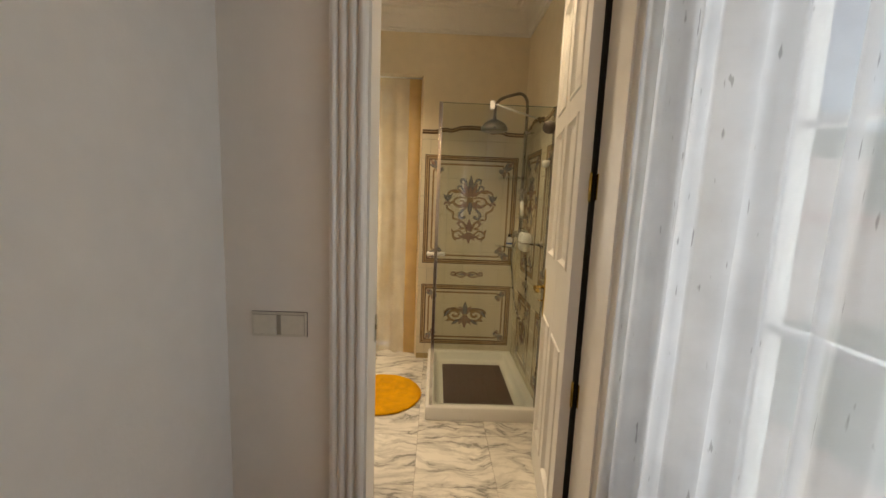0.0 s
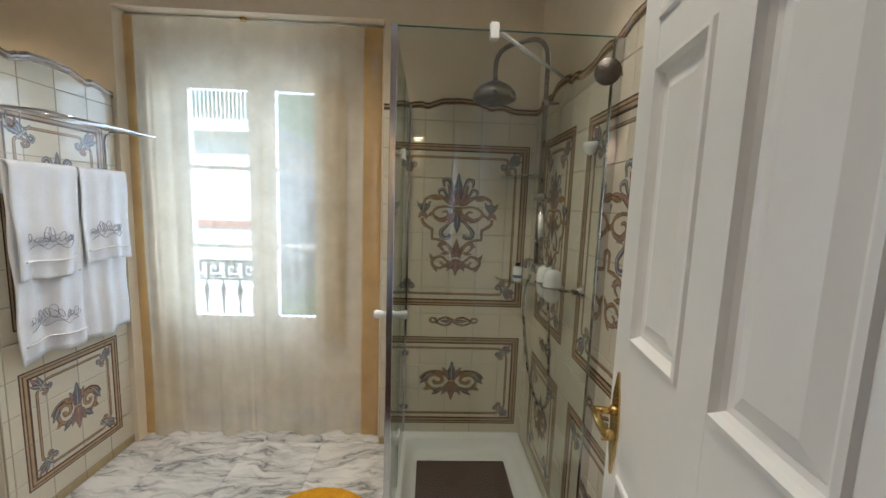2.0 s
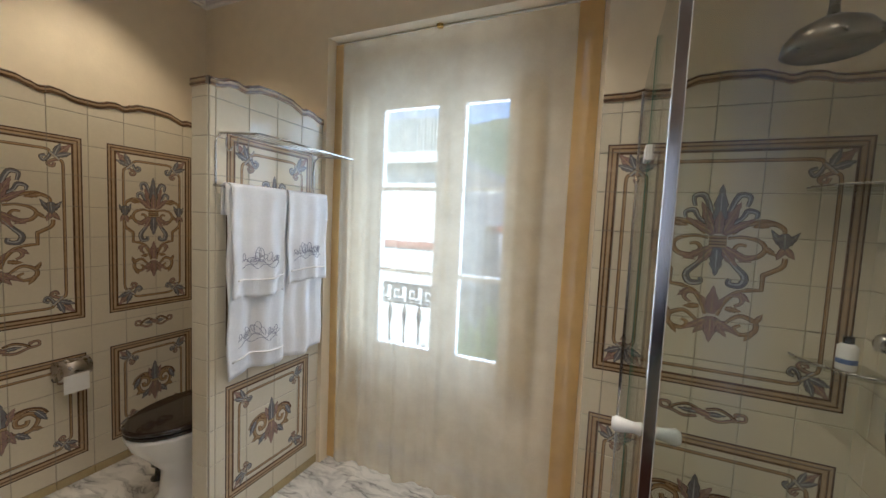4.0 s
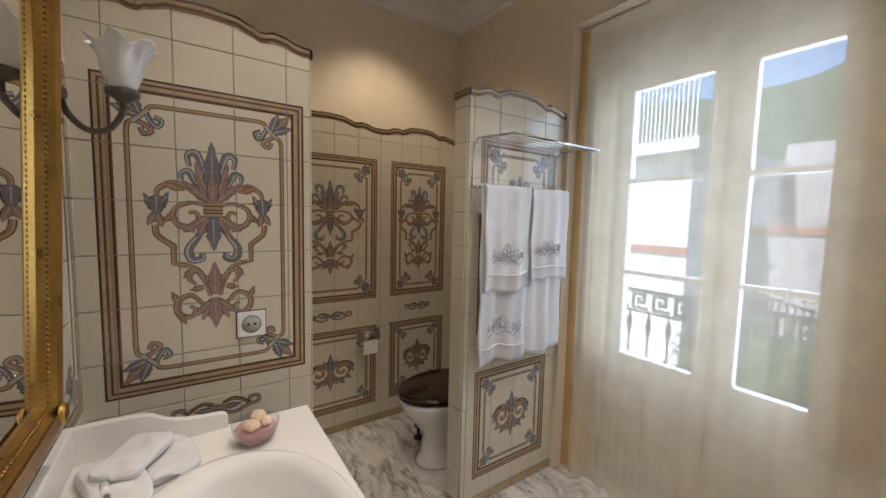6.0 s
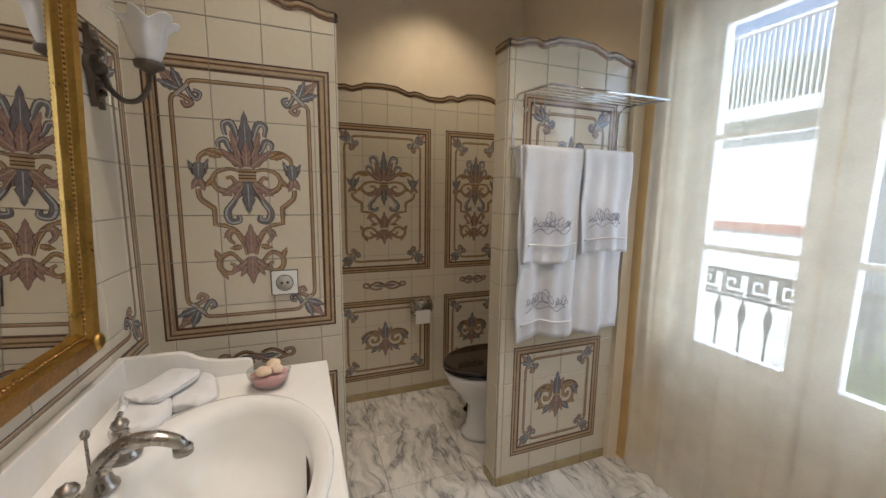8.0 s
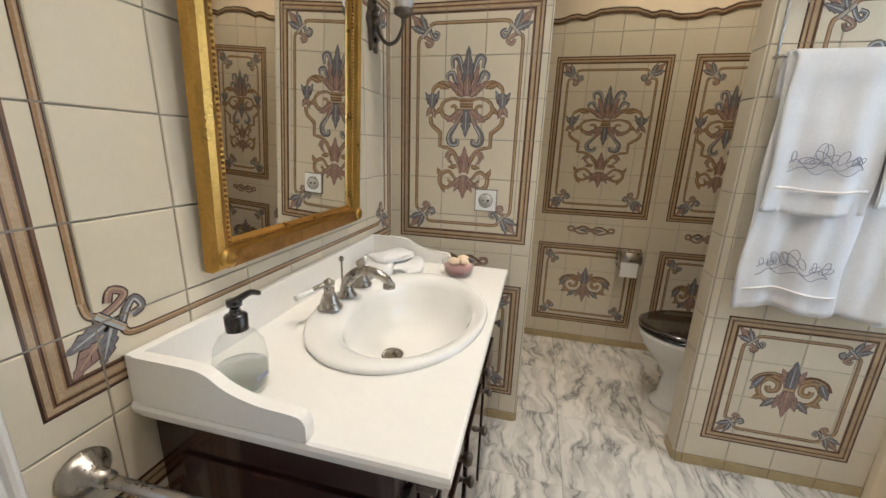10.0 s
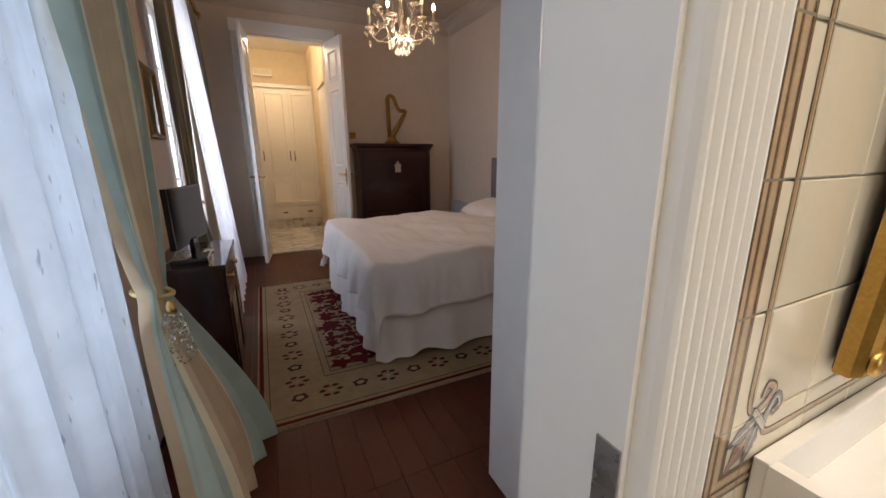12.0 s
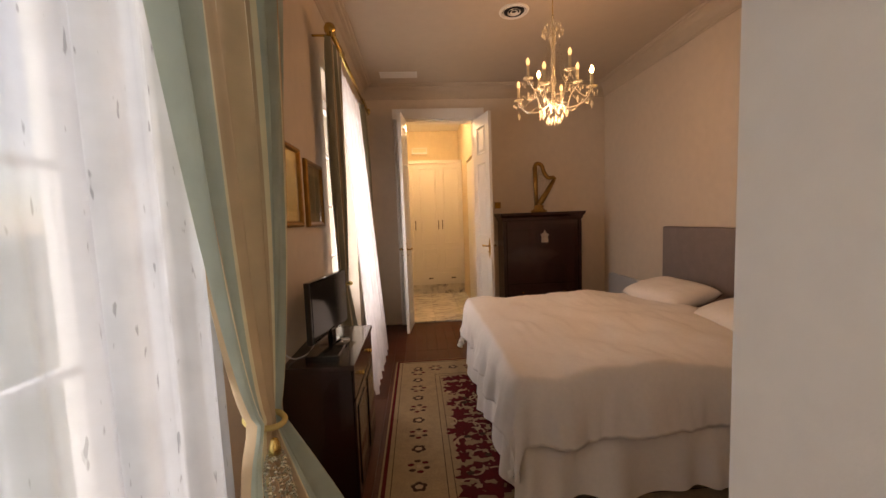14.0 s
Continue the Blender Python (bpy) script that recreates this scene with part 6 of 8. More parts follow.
# ---- north window ----
def leaf_glazed(win, x0, x1, y, z0, z1, pz, bars, hinge_left=True, material=TRIM, dx=0.075, axis="x"):
    """One glazed leaf: stiles, rails, bars, panes and a lower panel, built along x."""
    def B(name, a, c, b, d, y0, y1, mt, bev=0.0, label=""):
        if axis == "x":
            bm = bx(a, y + y0, c, b, y + y1, d)
        else:
            bm = bx(y + y0, a, c, y + y1, b, d)
        return part(name, bm, mt, win, label, bevel=bev)
    B("stile", x0, z0, x0 + dx, z1, -0.024, 0.024, material, 0.003)
    B("stile", x1 - dx, z0, x1, z1, -0.024, 0.024, material, 0.003)
    B("rail", x0 + dx, z1 - 0.09, x1 - dx, z1, -0.022, 0.022, material, 0.003)
    B("rail", x0 + dx, pz - 0.10, x1 - dx, pz, -0.022, 0.022, material, 0.003)
    B("rail", x0 + dx, z0, x1 - dx, z0 + 0.10, -0.022, 0.022, material, 0.003)
    B("lower_panel", x0 + dx, z0 + 0.10, x1 - dx, pz - 0.10, -0.010, 0.010, material)
    B("panel_field", x0 + dx + 0.03, z0 + 0.13, x1 - dx - 0.03, pz - 0.13, -0.016, 0.014, material, 0.004)
    zs = [pz] + list(bars) + [z1 - 0.09]
    for b in bars:
        B("glazing_bar", x0 + dx, b - 0.012, x1 - dx, b + 0.012, -0.016, 0.016, material, 0.003)
    for a, b in zip(zs, zs[1:]):
        o = B("pane", x0 + dx + 0.001, a + 0.010, x1 - dx - 0.001, b - 0.010, -0.002, 0.002, PANE)
        o.visible_shadow = False


w1 = structure(new("window_1"))
leaf_glazed(w1, -1.385, -0.885, 3.40, 0.02, 2.115, 0.662, (1.10, 1.573))
leaf_glazed(w1, -0.880, -0.380, 3.40, 0.02, 2.115, 0.662, (1.10, 1.573))
part("casing", box(box(bmesh.new(), -1.45, 3.37, 0, -1.388, 3.45, 2.40), -0.377, 3.37, 0, -0.24, 3.45, 2.40), TRIM, w1)
part("casing_head", bx(-1.388, 3.37, 2.12, -0.377, 3.45, 2.40), TRIM, w1)
part("cover_strip", bx(-0.898, 3.362, 0.02, -0.868, 3.3755, 2.11), TRIM, w1, bevel=0.004)
part("espagnolette", lathe(tube(bmesh.new(), [(-0.883, 3.352, 0.3), (-0.883, 3.352, 1.9)], 0.004), [(0, -0.03), (0.009, -0.02), (0.011, 0), (0.009, 0.02), (0, 0.03)], 12, (-0.883, 3.35, 1.05)), BRASS, w1)
for (a, b, la) in (((-1.386, 3.37), (-1.425, 3.20), "l"), ((-0.555, 3.325), (-0.385, 3.345), "r")):
    sh = thing("inner_shutter", "folded pale wooden inner shutter beside the glazed door", "shutter", "inner shutters")
    dx_, dy_ = b[0] - a[0], b[1] - a[1]
    L = math.hypot(dx_, dy_)
    M = Matrix.Translation((a[0], a[1], 0)) @ Matrix.Rotation(math.atan2(dy_, dx_), 4, "Z")
    part("shutter_board", bx(0, -0.012, 0.56, L, 0.012, 2.10), SHUTTER, sh, m=M)
    part("shutter_panel", bx(0.03, -0.018, 0.62, L - 0.03, 0.018, 1.30), SHUTTER, sh, bevel=0.003, m=M)
    part("shutter_panel", bx(0.03, -0.018, 1.36, L - 0.03, 0.018, 2.04), SHUTTER, sh, bevel=0.003, m=M)


def voile(name, y, x0, x1, z0, z1, amp, waves, seed, label, material, axis="x", top=0.3, group="", category="curtain", nu=110, nv=36, flare=0.0):
    c = thing(name, label, category, group)
    rnd = random.Random(seed)
    ph = [rnd.uniform(0, 6.28) for _ in range(5)]
    def P(u, v):
        d = (math.sin(u * waves * 6.28 + ph[0] + 0.5 * math.sin(v * 2 + ph[1])) + 0.5 * math.sin(u * waves * 2.7 * 6.28 + ph[2] + v)) * amp * (top + (1 - top) * (1 - v))
        x = x0 + (x1 - x0) * u + 0.3 * amp * math.sin(u * waves * 12.6 + ph[3]) * (u * (1 - u) * 4)
        z = z0 + (z1 - z0) * v + (0.010 * math.sin(u * 11 + ph[4]) + 0.006 * math.sin(u * 31) if v < 0.001 else 0)
        dd = d + flare * (1 - v)
        return (x, y + dd, z) if axis == "x" else (y + dd, x, z)
    part("cloth", grid_mesh(nu, nv, P, abs(x1 - x0) * 1.6), material, c)
    return c


ca = voile("voile_curtain", 3.165, -1.478, -0.866, 0.015, 2.318, 0.012, 3, 11, "sheer ivory voile curtain panel over the bathroom window", SHEER_B, top=0.15, group="bathroom voile curtains")
cb = voile("voile_curtain", 3.170, -0.872, -0.150, 0.015, 2.318, 0.012, 3, 12, "sheer ivory voile curtain panel over the bathroom window", SHEER_B, top=0.15, group="bathroom voile curtains")
# golden, denser strips colour the curtain edges that get no light from behind
DIM_EDGE = cloth("unlit_voile_edge", (0.62, 0.42, 0.17), see=0.10, glow=0.35)
part("unlit_edge_strip", grid_mesh(8, 30, lambda u, v: (-1.480 + 0.050 * u, 3.150 + 0.003 * math.sin(v * 9), 0.02 + 2.29 * v)), DIM_EDGE, ca, "golden strip standing in for the curtain edge without backlight")
part("unlit_edge_strip", grid_mesh(8, 30, lambda u, v: (-0.245 + 0.095 * u, 3.150 + 0.003 * math.sin(v * 8 + 1), 0.02 + 2.29 * v)), DIM_EDGE, cb, "golden strip standing in for the curtain edge without backlight")
part("hem", grid_mesh(60, 2, lambda u, v: (-1.478 + 0.612 * u, 3.166 + 0.004 * math.sin(u * 20), 2.292 + 0.028 * v)), SHEER_B, ca)
rod = thing("curtain_rod", "slim white curtain rod in the window recess", "curtain rod")
part("rod", tube(bmesh.new(), [(-1.480, 3.172, 2.322), (-0.145, 3.172, 2.322)], 0.006), TRIM, rod)
part("centre_hook", lathe(bmesh.new(), [(0, -0.014), (0.016, -0.008), (0.018, 0.004), (0, 0.012)], 14, (-0.868, 3.15, 2.316)), BRASS, rod)


def tied(name, y0, y1, x, ztop, tie_y, tie_z, foot, seed, label, n=9, side=1, spread=0.14, zb=0.01, cloth_=DRAPE, fan=0.9):
    """A heavy drape from a pole, gathered at a tie-back, flaring to the floor."""
    c = thing(name, label, "curtain", "striped drapes")
    rnd = random.Random(seed)
    ph = [rnd.uniform(0, 6.28) for _ in range(4)]
    tv = (tie_z - zb) / (ztop - zb)
    def P(u, v):
        if v >= tv:
            k = (v - tv) / (1 - tv)
            s = k ** 0.75
            cy = tie_y + ((y0 + y1) / 2 - tie_y) * (k ** 1.3)
            w = 0.075 + ((y1 - y0) - 0.075) * (k ** fan)
            am = 0.026 + 0.012 * math.sin(k * 3.14)
        else:
            k = (tv - v) / tv
            cy = tie_y + (foot[0] - tie_y) * (k ** 0.8)
            w = 0.075 + (foot[1] - 0.075) * (k ** 0.5)
            am = 0.024 + 0.05 * k
        d = am * math.sin(u * n * 6.28 + ph[0]) + 0.35 * am * math.sin(u * n * 2.3 * 6.28 + ph[1] + v * 4)
        bow = spread * max(0.0, math.sin(min(1, (tv - v) / tv) * 1.57)) ** 1.35 if v < tv else 0
        return (x - abs(0.0) - bow * (1.1 - 0.7 * u if side > 0 else 1 - 0.6 * u) + d, cy + w * (u - 0.5), zb + (ztop - zb) * v)
    part("drape", grid_mesh(180, 70, P, 1.26), cloth_, c)
    part("tie_back", tube(bmesh.new(), [(x + 0.055 * math.cos(a), tie_y + 0.052 * math.sin(a), tie_z + 0.012 * math.cos(a)) for a in [2 * math.pi * k / 20 for k in range(20)]], 0.009, 8, closed=True), cloth("gold_cord", (0.62, 0.48, 0.2), glow=0.05), c, "gold cord tie-back")
    return c


# passage window on the east side: sheer curtain with a striped drape at its near edge
voile("voile_curtain", 0.545, 0.03, 1.045, 0.02, 2.62, 0.030, 6.5, 21, "white slub voile curtain hanging over the passage window", SHEER_A, axis="y", top=0.7, flare=-0.02)
dr1 = tied("striped_drape", -0.56, 0.40, 0.490, 2.64, -0.095, 0.82, (-0.02, 0.68), 31, "aqua and beige striped silk drape tied back with a gold cord", n=5, spread=0.22, fan=0.55)
bm = bmesh.new()
rnd = random.Random(8)
for k in range(260):
    a, q = rnd.uniform(0, 6.28), rnd.random()
    r = 0.016 + 0.034 * q ** 0.6
    bmesh.ops.create_icosphere(bm, subdivisions=1, radius=rnd.uniform(0.003, 0.0055), matrix=Matrix.Translation((0.425 + r * math.cos(a), 0.012 + r * math.sin(a), 0.775 - 0.17 * q)))
part("tassel", bm, BEADS, dr1, "beaded silver tassel")
part("tassel_cap", lathe(bmesh.new(), [(0, 0.035), (0.010, 0.03), (0.016, 0.012), (0.018, -0.01), (0, -0.012)], 14, (0.425, 0.012, 0.785)), BRASS, dr1)

# second bedroom window
voile("voile_curtain", 0.555, -3.02, -1.90, 0.02, 2.60, 0.022, 8, 22, "white voile curtain over the bedroom window", SHEER_P, axis="y", top=0.5, flare=-0.16)
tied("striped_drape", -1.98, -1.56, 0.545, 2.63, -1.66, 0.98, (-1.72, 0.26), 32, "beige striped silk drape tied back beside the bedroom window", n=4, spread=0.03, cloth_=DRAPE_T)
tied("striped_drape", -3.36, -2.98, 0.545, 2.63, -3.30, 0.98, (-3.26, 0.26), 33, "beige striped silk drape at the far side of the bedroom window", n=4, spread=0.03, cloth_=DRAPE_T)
pole = thing("curtain_pole", "brass curtain pole with a ball finial", "curtain pole")
part("pole", tube(bmesh.new(), [(0.52, -1.58, 2.665), (0.52, -3.40, 2.665)], 0.014, 12), BRASS, pole)
for y in (-1.555, -3.43):
    part("finial", lathe(bmesh.new(), [(0, -0.045), (0.014, -0.04), (0.035, -0.015), (0.038, 0.005), (0.028, 0.03), (0, 0.04)], 18, (0.52, y, 2.665)), BRASS, pole, "ball finial")
for y in (-1.64, -3.34):
    part("bracket", tube(bmesh.new(), [(0.52, y, 2.665), (0.658, y, 2.665)], 0.008), BRASS, pole)
for y in (-1.62, -1.72, -1.82, -1.92, -3.03, -3.13, -3.23):
    part("curtain_ring", tube(bmesh.new(), [(0.52 + 0.024 * math.cos(a), y, 2.66 + 0.024 * math.sin(a)) for a in [2 * math.pi * k / 16 for k in range(16)]], 0.003, 6, closed=True), BRASS, pole)

for i, (a, b) in enumerate(WINS):
    w = structure(new("window_%d" % (i + 2)))
    m = (a + b) / 2
    part("casing", box(box(bmesh.new(), 0.80, a, 0, 0.88, a + 0.045, 2.55), 0.80, b - 0.045, 0, 0.88, b, 2.55), TRIM, w)
    leaf_glazed(w, a + 0.047, m - 0.002, 0.84, 0.02, 2.54, 0.60, (1.08, 1.56, 2.04), axis="y", dx=0.06)
    leaf_glazed(w, m + 0.002, b - 0.047, 0.84, 0.02, 2.54, 0.60, (1.08, 1.56, 2.04), axis="y", dx=0.06)


# ---- bedroom ----
def bed():
    b = thing("bed", "double bed made up with white duvet and a pleated valance", "bed")
    x0, x1, y0, y1 = -2.42, -0.46, -2.36, -0.66
    part("base", bx(x0, y0, 0.10, x1 - 0.02, y1 - 0.02, 0.34), LINEN, b)
    part("mattress", bx(x0, y0, 0.342, x1, y1, 0.56), LINEN, b, bevel=0.03)
    hb = thing("headboard", "mauve-grey upholstered headboard against the bedroom wall", "headboard")
    part("padded_board", bx(-2.55, -2.58, 0.05, -2.46, -0.62, 1.25), GREYF, hb, bevel=0.018)
    part("wall_cleat", bx(-2.578, -2.2, 0.5, -2.551, -0.8, 0.6), MAHOG, hb)
    # valance, a skirt with pleats round foot and sides
    path = [(x0 + 0.02, y1 + 0.012), (x1 + 0.012, y1 + 0.012), (x1 + 0.012, y0 - 0.012), (x0 + 0.02, y0 - 0.012)]
    segs = [(Vector(a), Vector(c)) for a, c in zip(path, path[1:])]
    tot = sum((c - a).length for a, c in segs)
    def on(s):
        for a, c in segs:
            l = (c - a).length
            if s <= l + 1e-9:
                t = (c - a) / l
                return a + t * s, Vector((t.y, -t.x))
            s -= l
        return segs[-1][1], Vector((0, -1))
    def P(u, v):
        p, nrm = on(u * tot)
        nrm = -nrm
        k = 0.35 + 0.65 * (1 - v)
        d = (0.010 + 0.036 * k * (0.5 + 0.5 * math.sin(u * 150 + 2 * math.sin(u * 37))) + 0.04 * k * max(0, math.sin(u * 53)) ** 3)
        return (p.x + nrm.x * d, p.y + nrm.y * d, 0.035 + 0.012 * math.sin(u * 71) * (1 - v) + 0.30 * v)
    va = grid_mesh(420, 8, P)
    part("valance", va, LINEN, b, "white pleated bed skirt")
    vb = grid_mesh(300, 4, lambda u, v: (on(u * tot)[0].x - on(u * tot)[1].x * (0.016 + 0.006 * math.sin(u * 60)), on(u * tot)[0].y - on(u * tot)[1].y * (0.016 + 0.006 * math.sin(u * 60)), 0.325 + 0.11 * v))
    part("valance_band", vb, SATIN, b, "smooth satin band above the pleats")
    d = thing("duvet", "thick white duvet spread over the double bed", "duvet")
    def D(u, v):
        # u along the bed from head to foot, v across from far side to near side
        x = x0 + 0.35 + (x1 + 0.02 - x0 - 0.35) * min(1, u / 0.82)
        y = y0 - 0.02 + (y1 - y0 + 0.04) * min(1, max(0, (v - 0.12) / 0.76))
        over_x = max(0, u - 0.82) / 0.18
        over_n = max(0, v - 0.88) / 0.12
        over_f = max(0, 0.12 - v) / 0.12
        puff = 0.045 * noise.noise(Vector((u * 4, v * 4, 1.7))) + 0.020 * noise.noise(Vector((u * 11, v * 11, 4.2))) + 0.010 * abs(noise.noise(Vector((u * 22, v * 9, 7.2))))
        z = 0.635 + 0.03 * (1 - (2 * v - 1) ** 4) + puff
        r = 0.045
        fold = (0.028 * math.sin(v * 30 + 2 * math.sin(v * 9)) + 0.02 * noise.noise(Vector((v * 40, over_x * 2, 3)))) * over_x
        foldn = 0.026 * math.sin(u * 30 + 2 * math.sin(u * 8)) + 0.02 * noise.noise(Vector((u * 40, v * 9, 5)))
        if over_x > 0:
            x += r * math.sin(min(1, over_x * 3) * 1.57) + fold + 0.03 * over_x
            z -= (r * (1 - math.cos(min(1, over_x * 3) * 1.57)) + 0.25 * over_x)
        for ov, sg in ((over_n, 1), (over_f, -1)):
            if ov > 0:
                y += sg * (r * math.sin(min(1, ov * 3) * 1.57) + foldn * ov + 0.02 * ov)
                z -= (r * (1 - math.cos(min(1, ov * 3) * 1.57)) + 0.25 * ov)
        if over_x > 0 and (over_n > 0 or over_f > 0):
            z += 0.10 * min(over_x, max(over_n, over_f)) - 0.16 * (over_x * max(over_n, over_f)) ** 0.7
        return (x, y, max(z, 0.20))
    ob = part("duvet_cover", grid_mesh(120, 120, D), LINEN, d)
    md = ob.modifiers.new("thick", "SOLIDIFY")
    md.thickness, md.offset = 0.02, -1
    for py, rz in ((-2.02, 4), (-1.14, -3)):
        pl = thing("pillow", "plump white pillow at the head of the bed", "pillow", "bed pillows", at=Matrix.Translation((-2.13, py, 0.705)) @ Matrix.Rotation(radians(rz), 4, "Z") @ Matrix.Rotation(radians(12), 4, "Y"))
        bm = bmesh.new()
        n = 28
        for sgn in (1, -1):
            V = []
            for j in range(n + 1):
                row = []
                for i in range(n + 1):
                    a, c = 2 * i / n - 1, 2 * j / n - 1
                    e = (1 - a ** 4) * (1 - c ** 4)
                    row.append(bm.verts.new((a * 0.22 * (1 - 0.06 * c * c), c * 0.36 * (1 - 0.05 * a * a), sgn * 0.085 * max(0, e) ** 0.55 + 0.006 * noise.noise(Vector((a * 3, c * 3, 2))))))
                V.append(row)
            for j in range(n):
                for i in range(n):
                    f = bm.faces.new((V[j][i], V[j][i + 1], V[j + 1][i + 1], V[j + 1][i]) if sgn > 0 else (V[j][i], V[j + 1][i], V[j + 1][i + 1], V[j][i + 1]))
                    f.smooth = True
        bmesh.ops.remove_doubles(bm, verts=bm.verts, dist=0.0005)
        part("pillow_case", bm, LINEN, pl)


bed()

# rug with a dark red floral field and a beige border, its motifs woven as thin raised pile
RUG_B = mat("beige_wool_pile", (0.30, 0.22, 0.13), 0.95, vary=0.2, scale=14, bump=0.8, bscale=380, spec=0.1)
RUG_R = mat("dark_red_wool_pile", (0.095, 0.010, 0.012), 0.95, vary=0.3, scale=14, bump=0.8, bscale=380, spec=0.1)
RUG_D = mat("brown_wool_pile", (0.055, 0.028, 0.018), 0.95, vary=0.3, scale=14, bump=0.8, bscale=380, spec=0.1)
RUG_G = mat("cream_wool_pile", (0.38, 0.28, 0.18), 0.95, vary=0.2, scale=14, bump=0.8, bscale=380, spec=0.1)


def rug():
    r = thing("wool_rug", "dark red floral wool rug with a wide beige border", "rug")
    x0, x1, y0, y1, z = -2.25, 0.262, -2.62, -0.30, -0.006
    part("ground_weave", bx(x0, y0, z - 0.0, x1, y1, z + 0.009), RUG_B, r)
    Z = z + 0.0095
    bm = bmesh.new()
    def strip(o, w, mi):
        a, b, c, d = x0 + o, y0 + o, x1 - o, y1 - o
        box(bm, a, b, Z, c, b + w, Z + 0.001, mi), box(bm, a, d - w, Z, c, d, Z + 0.001, mi)
        box(bm, a, b + w, Z, a + w, d - w, Z + 0.001, mi), box(bm, c - w, b + w, Z, c, d - w, Z + 0.001, mi)
    strip(0.012, 0.022, 0), strip(0.06, 0.004, 1), strip(0.36, 0.004, 1), strip(0.40, 0.004, 1)
    part("border_weave", bm, [RUG_R, RUG_D], r, kind="stuff")
    rnd = random.Random(12)
    def blob(bm, cx, cy, rx, ry, mi, h, n=14, w=0.3, ph=0):
        vs = []
        for k in range(n):
            a = 2 * math.pi * k / n
            q = 1 + w * math.sin(5 * a + ph) * 0.5
            vs.append(bm.verts.new((cx + rx * q * math.cos(a), cy + ry * q * math.sin(a), h)))
        f = bm.faces.new(vs)
        f.material_index = mi
        if f.normal.z < 0:
            f.normal_flip()
    bm = bmesh.new()
    o = 0.21
    per = []
    y = y1 - o
    x = x1 - o
    while x > x0 + 0.2:
        per.append((x, y1 - o)), per.append((x, y0 + o))
        x -= 0.165
    y = y1 - o - 0.165
    while y > y0 + 0.25:
        per.append((x1 - o, y)), per.append((x0 + o, y))
        y -= 0.165
    for k, (cx, cy) in enumerate(per):
        if k % 4 < 2:
            blob(bm, cx, cy, 0.042, 0.036, 1, Z + 0.0002, 15, 0.35, k)
            blob(bm, cx, cy, 0.022, 0.018, 2, Z + 0.0006, 12, 0.2, k)
        else:
            for j in range(6):
                a = 1.05 * j + k
                blob(bm, cx + 0.048 * math.cos(a), cy + 0.048 * math.sin(a), 0.020, 0.013, 0 if j % 2 else 1, Z + 0.0002, 9, 0.2, j)
            blob(bm, cx, cy, 0.014, 0.014, 2, Z + 0.0005, 8, 0.1)
    part("border_motif", bm, [RUG_R, RUG_D, RUG_G], r, kind="stuff")
    bm = bmesh.new()
    fx0, fx1, fy0, fy1 = x0 + 0.44, x1 - 0.44, y0 + 0.44, y1 - 0.44
    ny, nx = 16, 22
    for j in range(ny):
        for i in range(nx):
            cx = fx0 + (fx1 - fx0) * (i + 0.5 + 0.25 * rnd.uniform(-1, 1)) / nx
            cy = fy0 + (fy1 - fy0) * (j + 0.5 + 0.25 * rnd.uniform(-1, 1)) / ny
            blob(bm, cx, cy, rnd.uniform(0.035, 0.075), rnd.uniform(0.025, 0.06), 0, Z + 0.0002 + 0.00001 * (i + j * nx), 16, 0.7, rnd.uniform(0, 6))
    for k in range(150):
        cx, cy = rnd.uniform(fx0, fx1), rnd.uniform(fy0, fy1)
        a = rnd.uniform(0, 6.28)
        pts = [(cx + 0.05 * t * math.cos(a + t * 0.9), cy + 0.05 * t * math.sin(a + t * 0.9)) for t in [q * 0.25 for q in range(9)]]
        for (ax, ay), (bx_, by_) in zip(pts, pts[1:]):
            dx, dy = bx_ - ax, by_ - ay
            l = math.hypot(dx, dy) or 1
            w = 0.006
            nx_, ny_ = -dy / l * w, dx / l * w
            f = bm.faces.new([bm.verts.new(p) for p in ((ax + nx_, ay + ny_, Z + 0.005), (ax - nx_, ay - ny_, Z + 0.005), (bx_ - nx_, by_ - ny_, Z + 0.005), (bx_ + nx_, by_ + ny_, Z + 0.005))])
            f.material_index = 2
        blob(bm, cx, cy, 0.022, 0.018, 2 if k % 3 else 1, Z + 0.0055, 12, 0.5, k)
    part("floral_weave", bm, [RUG_R, RUG_D, RUG_G], r, kind="stuff")
    bm = bmesh.new()
    for k in range(430):
        x = x0 + (x1 - x0) * k / 429
        box(bm, x, y1, z + 0.001, x + 0.003, y1 + 0.018 + 0.004 * math.sin(k * 1.7), z + 0.004)
    part("fringe", bm, RUG_G, r, kind="stuff")


rug()


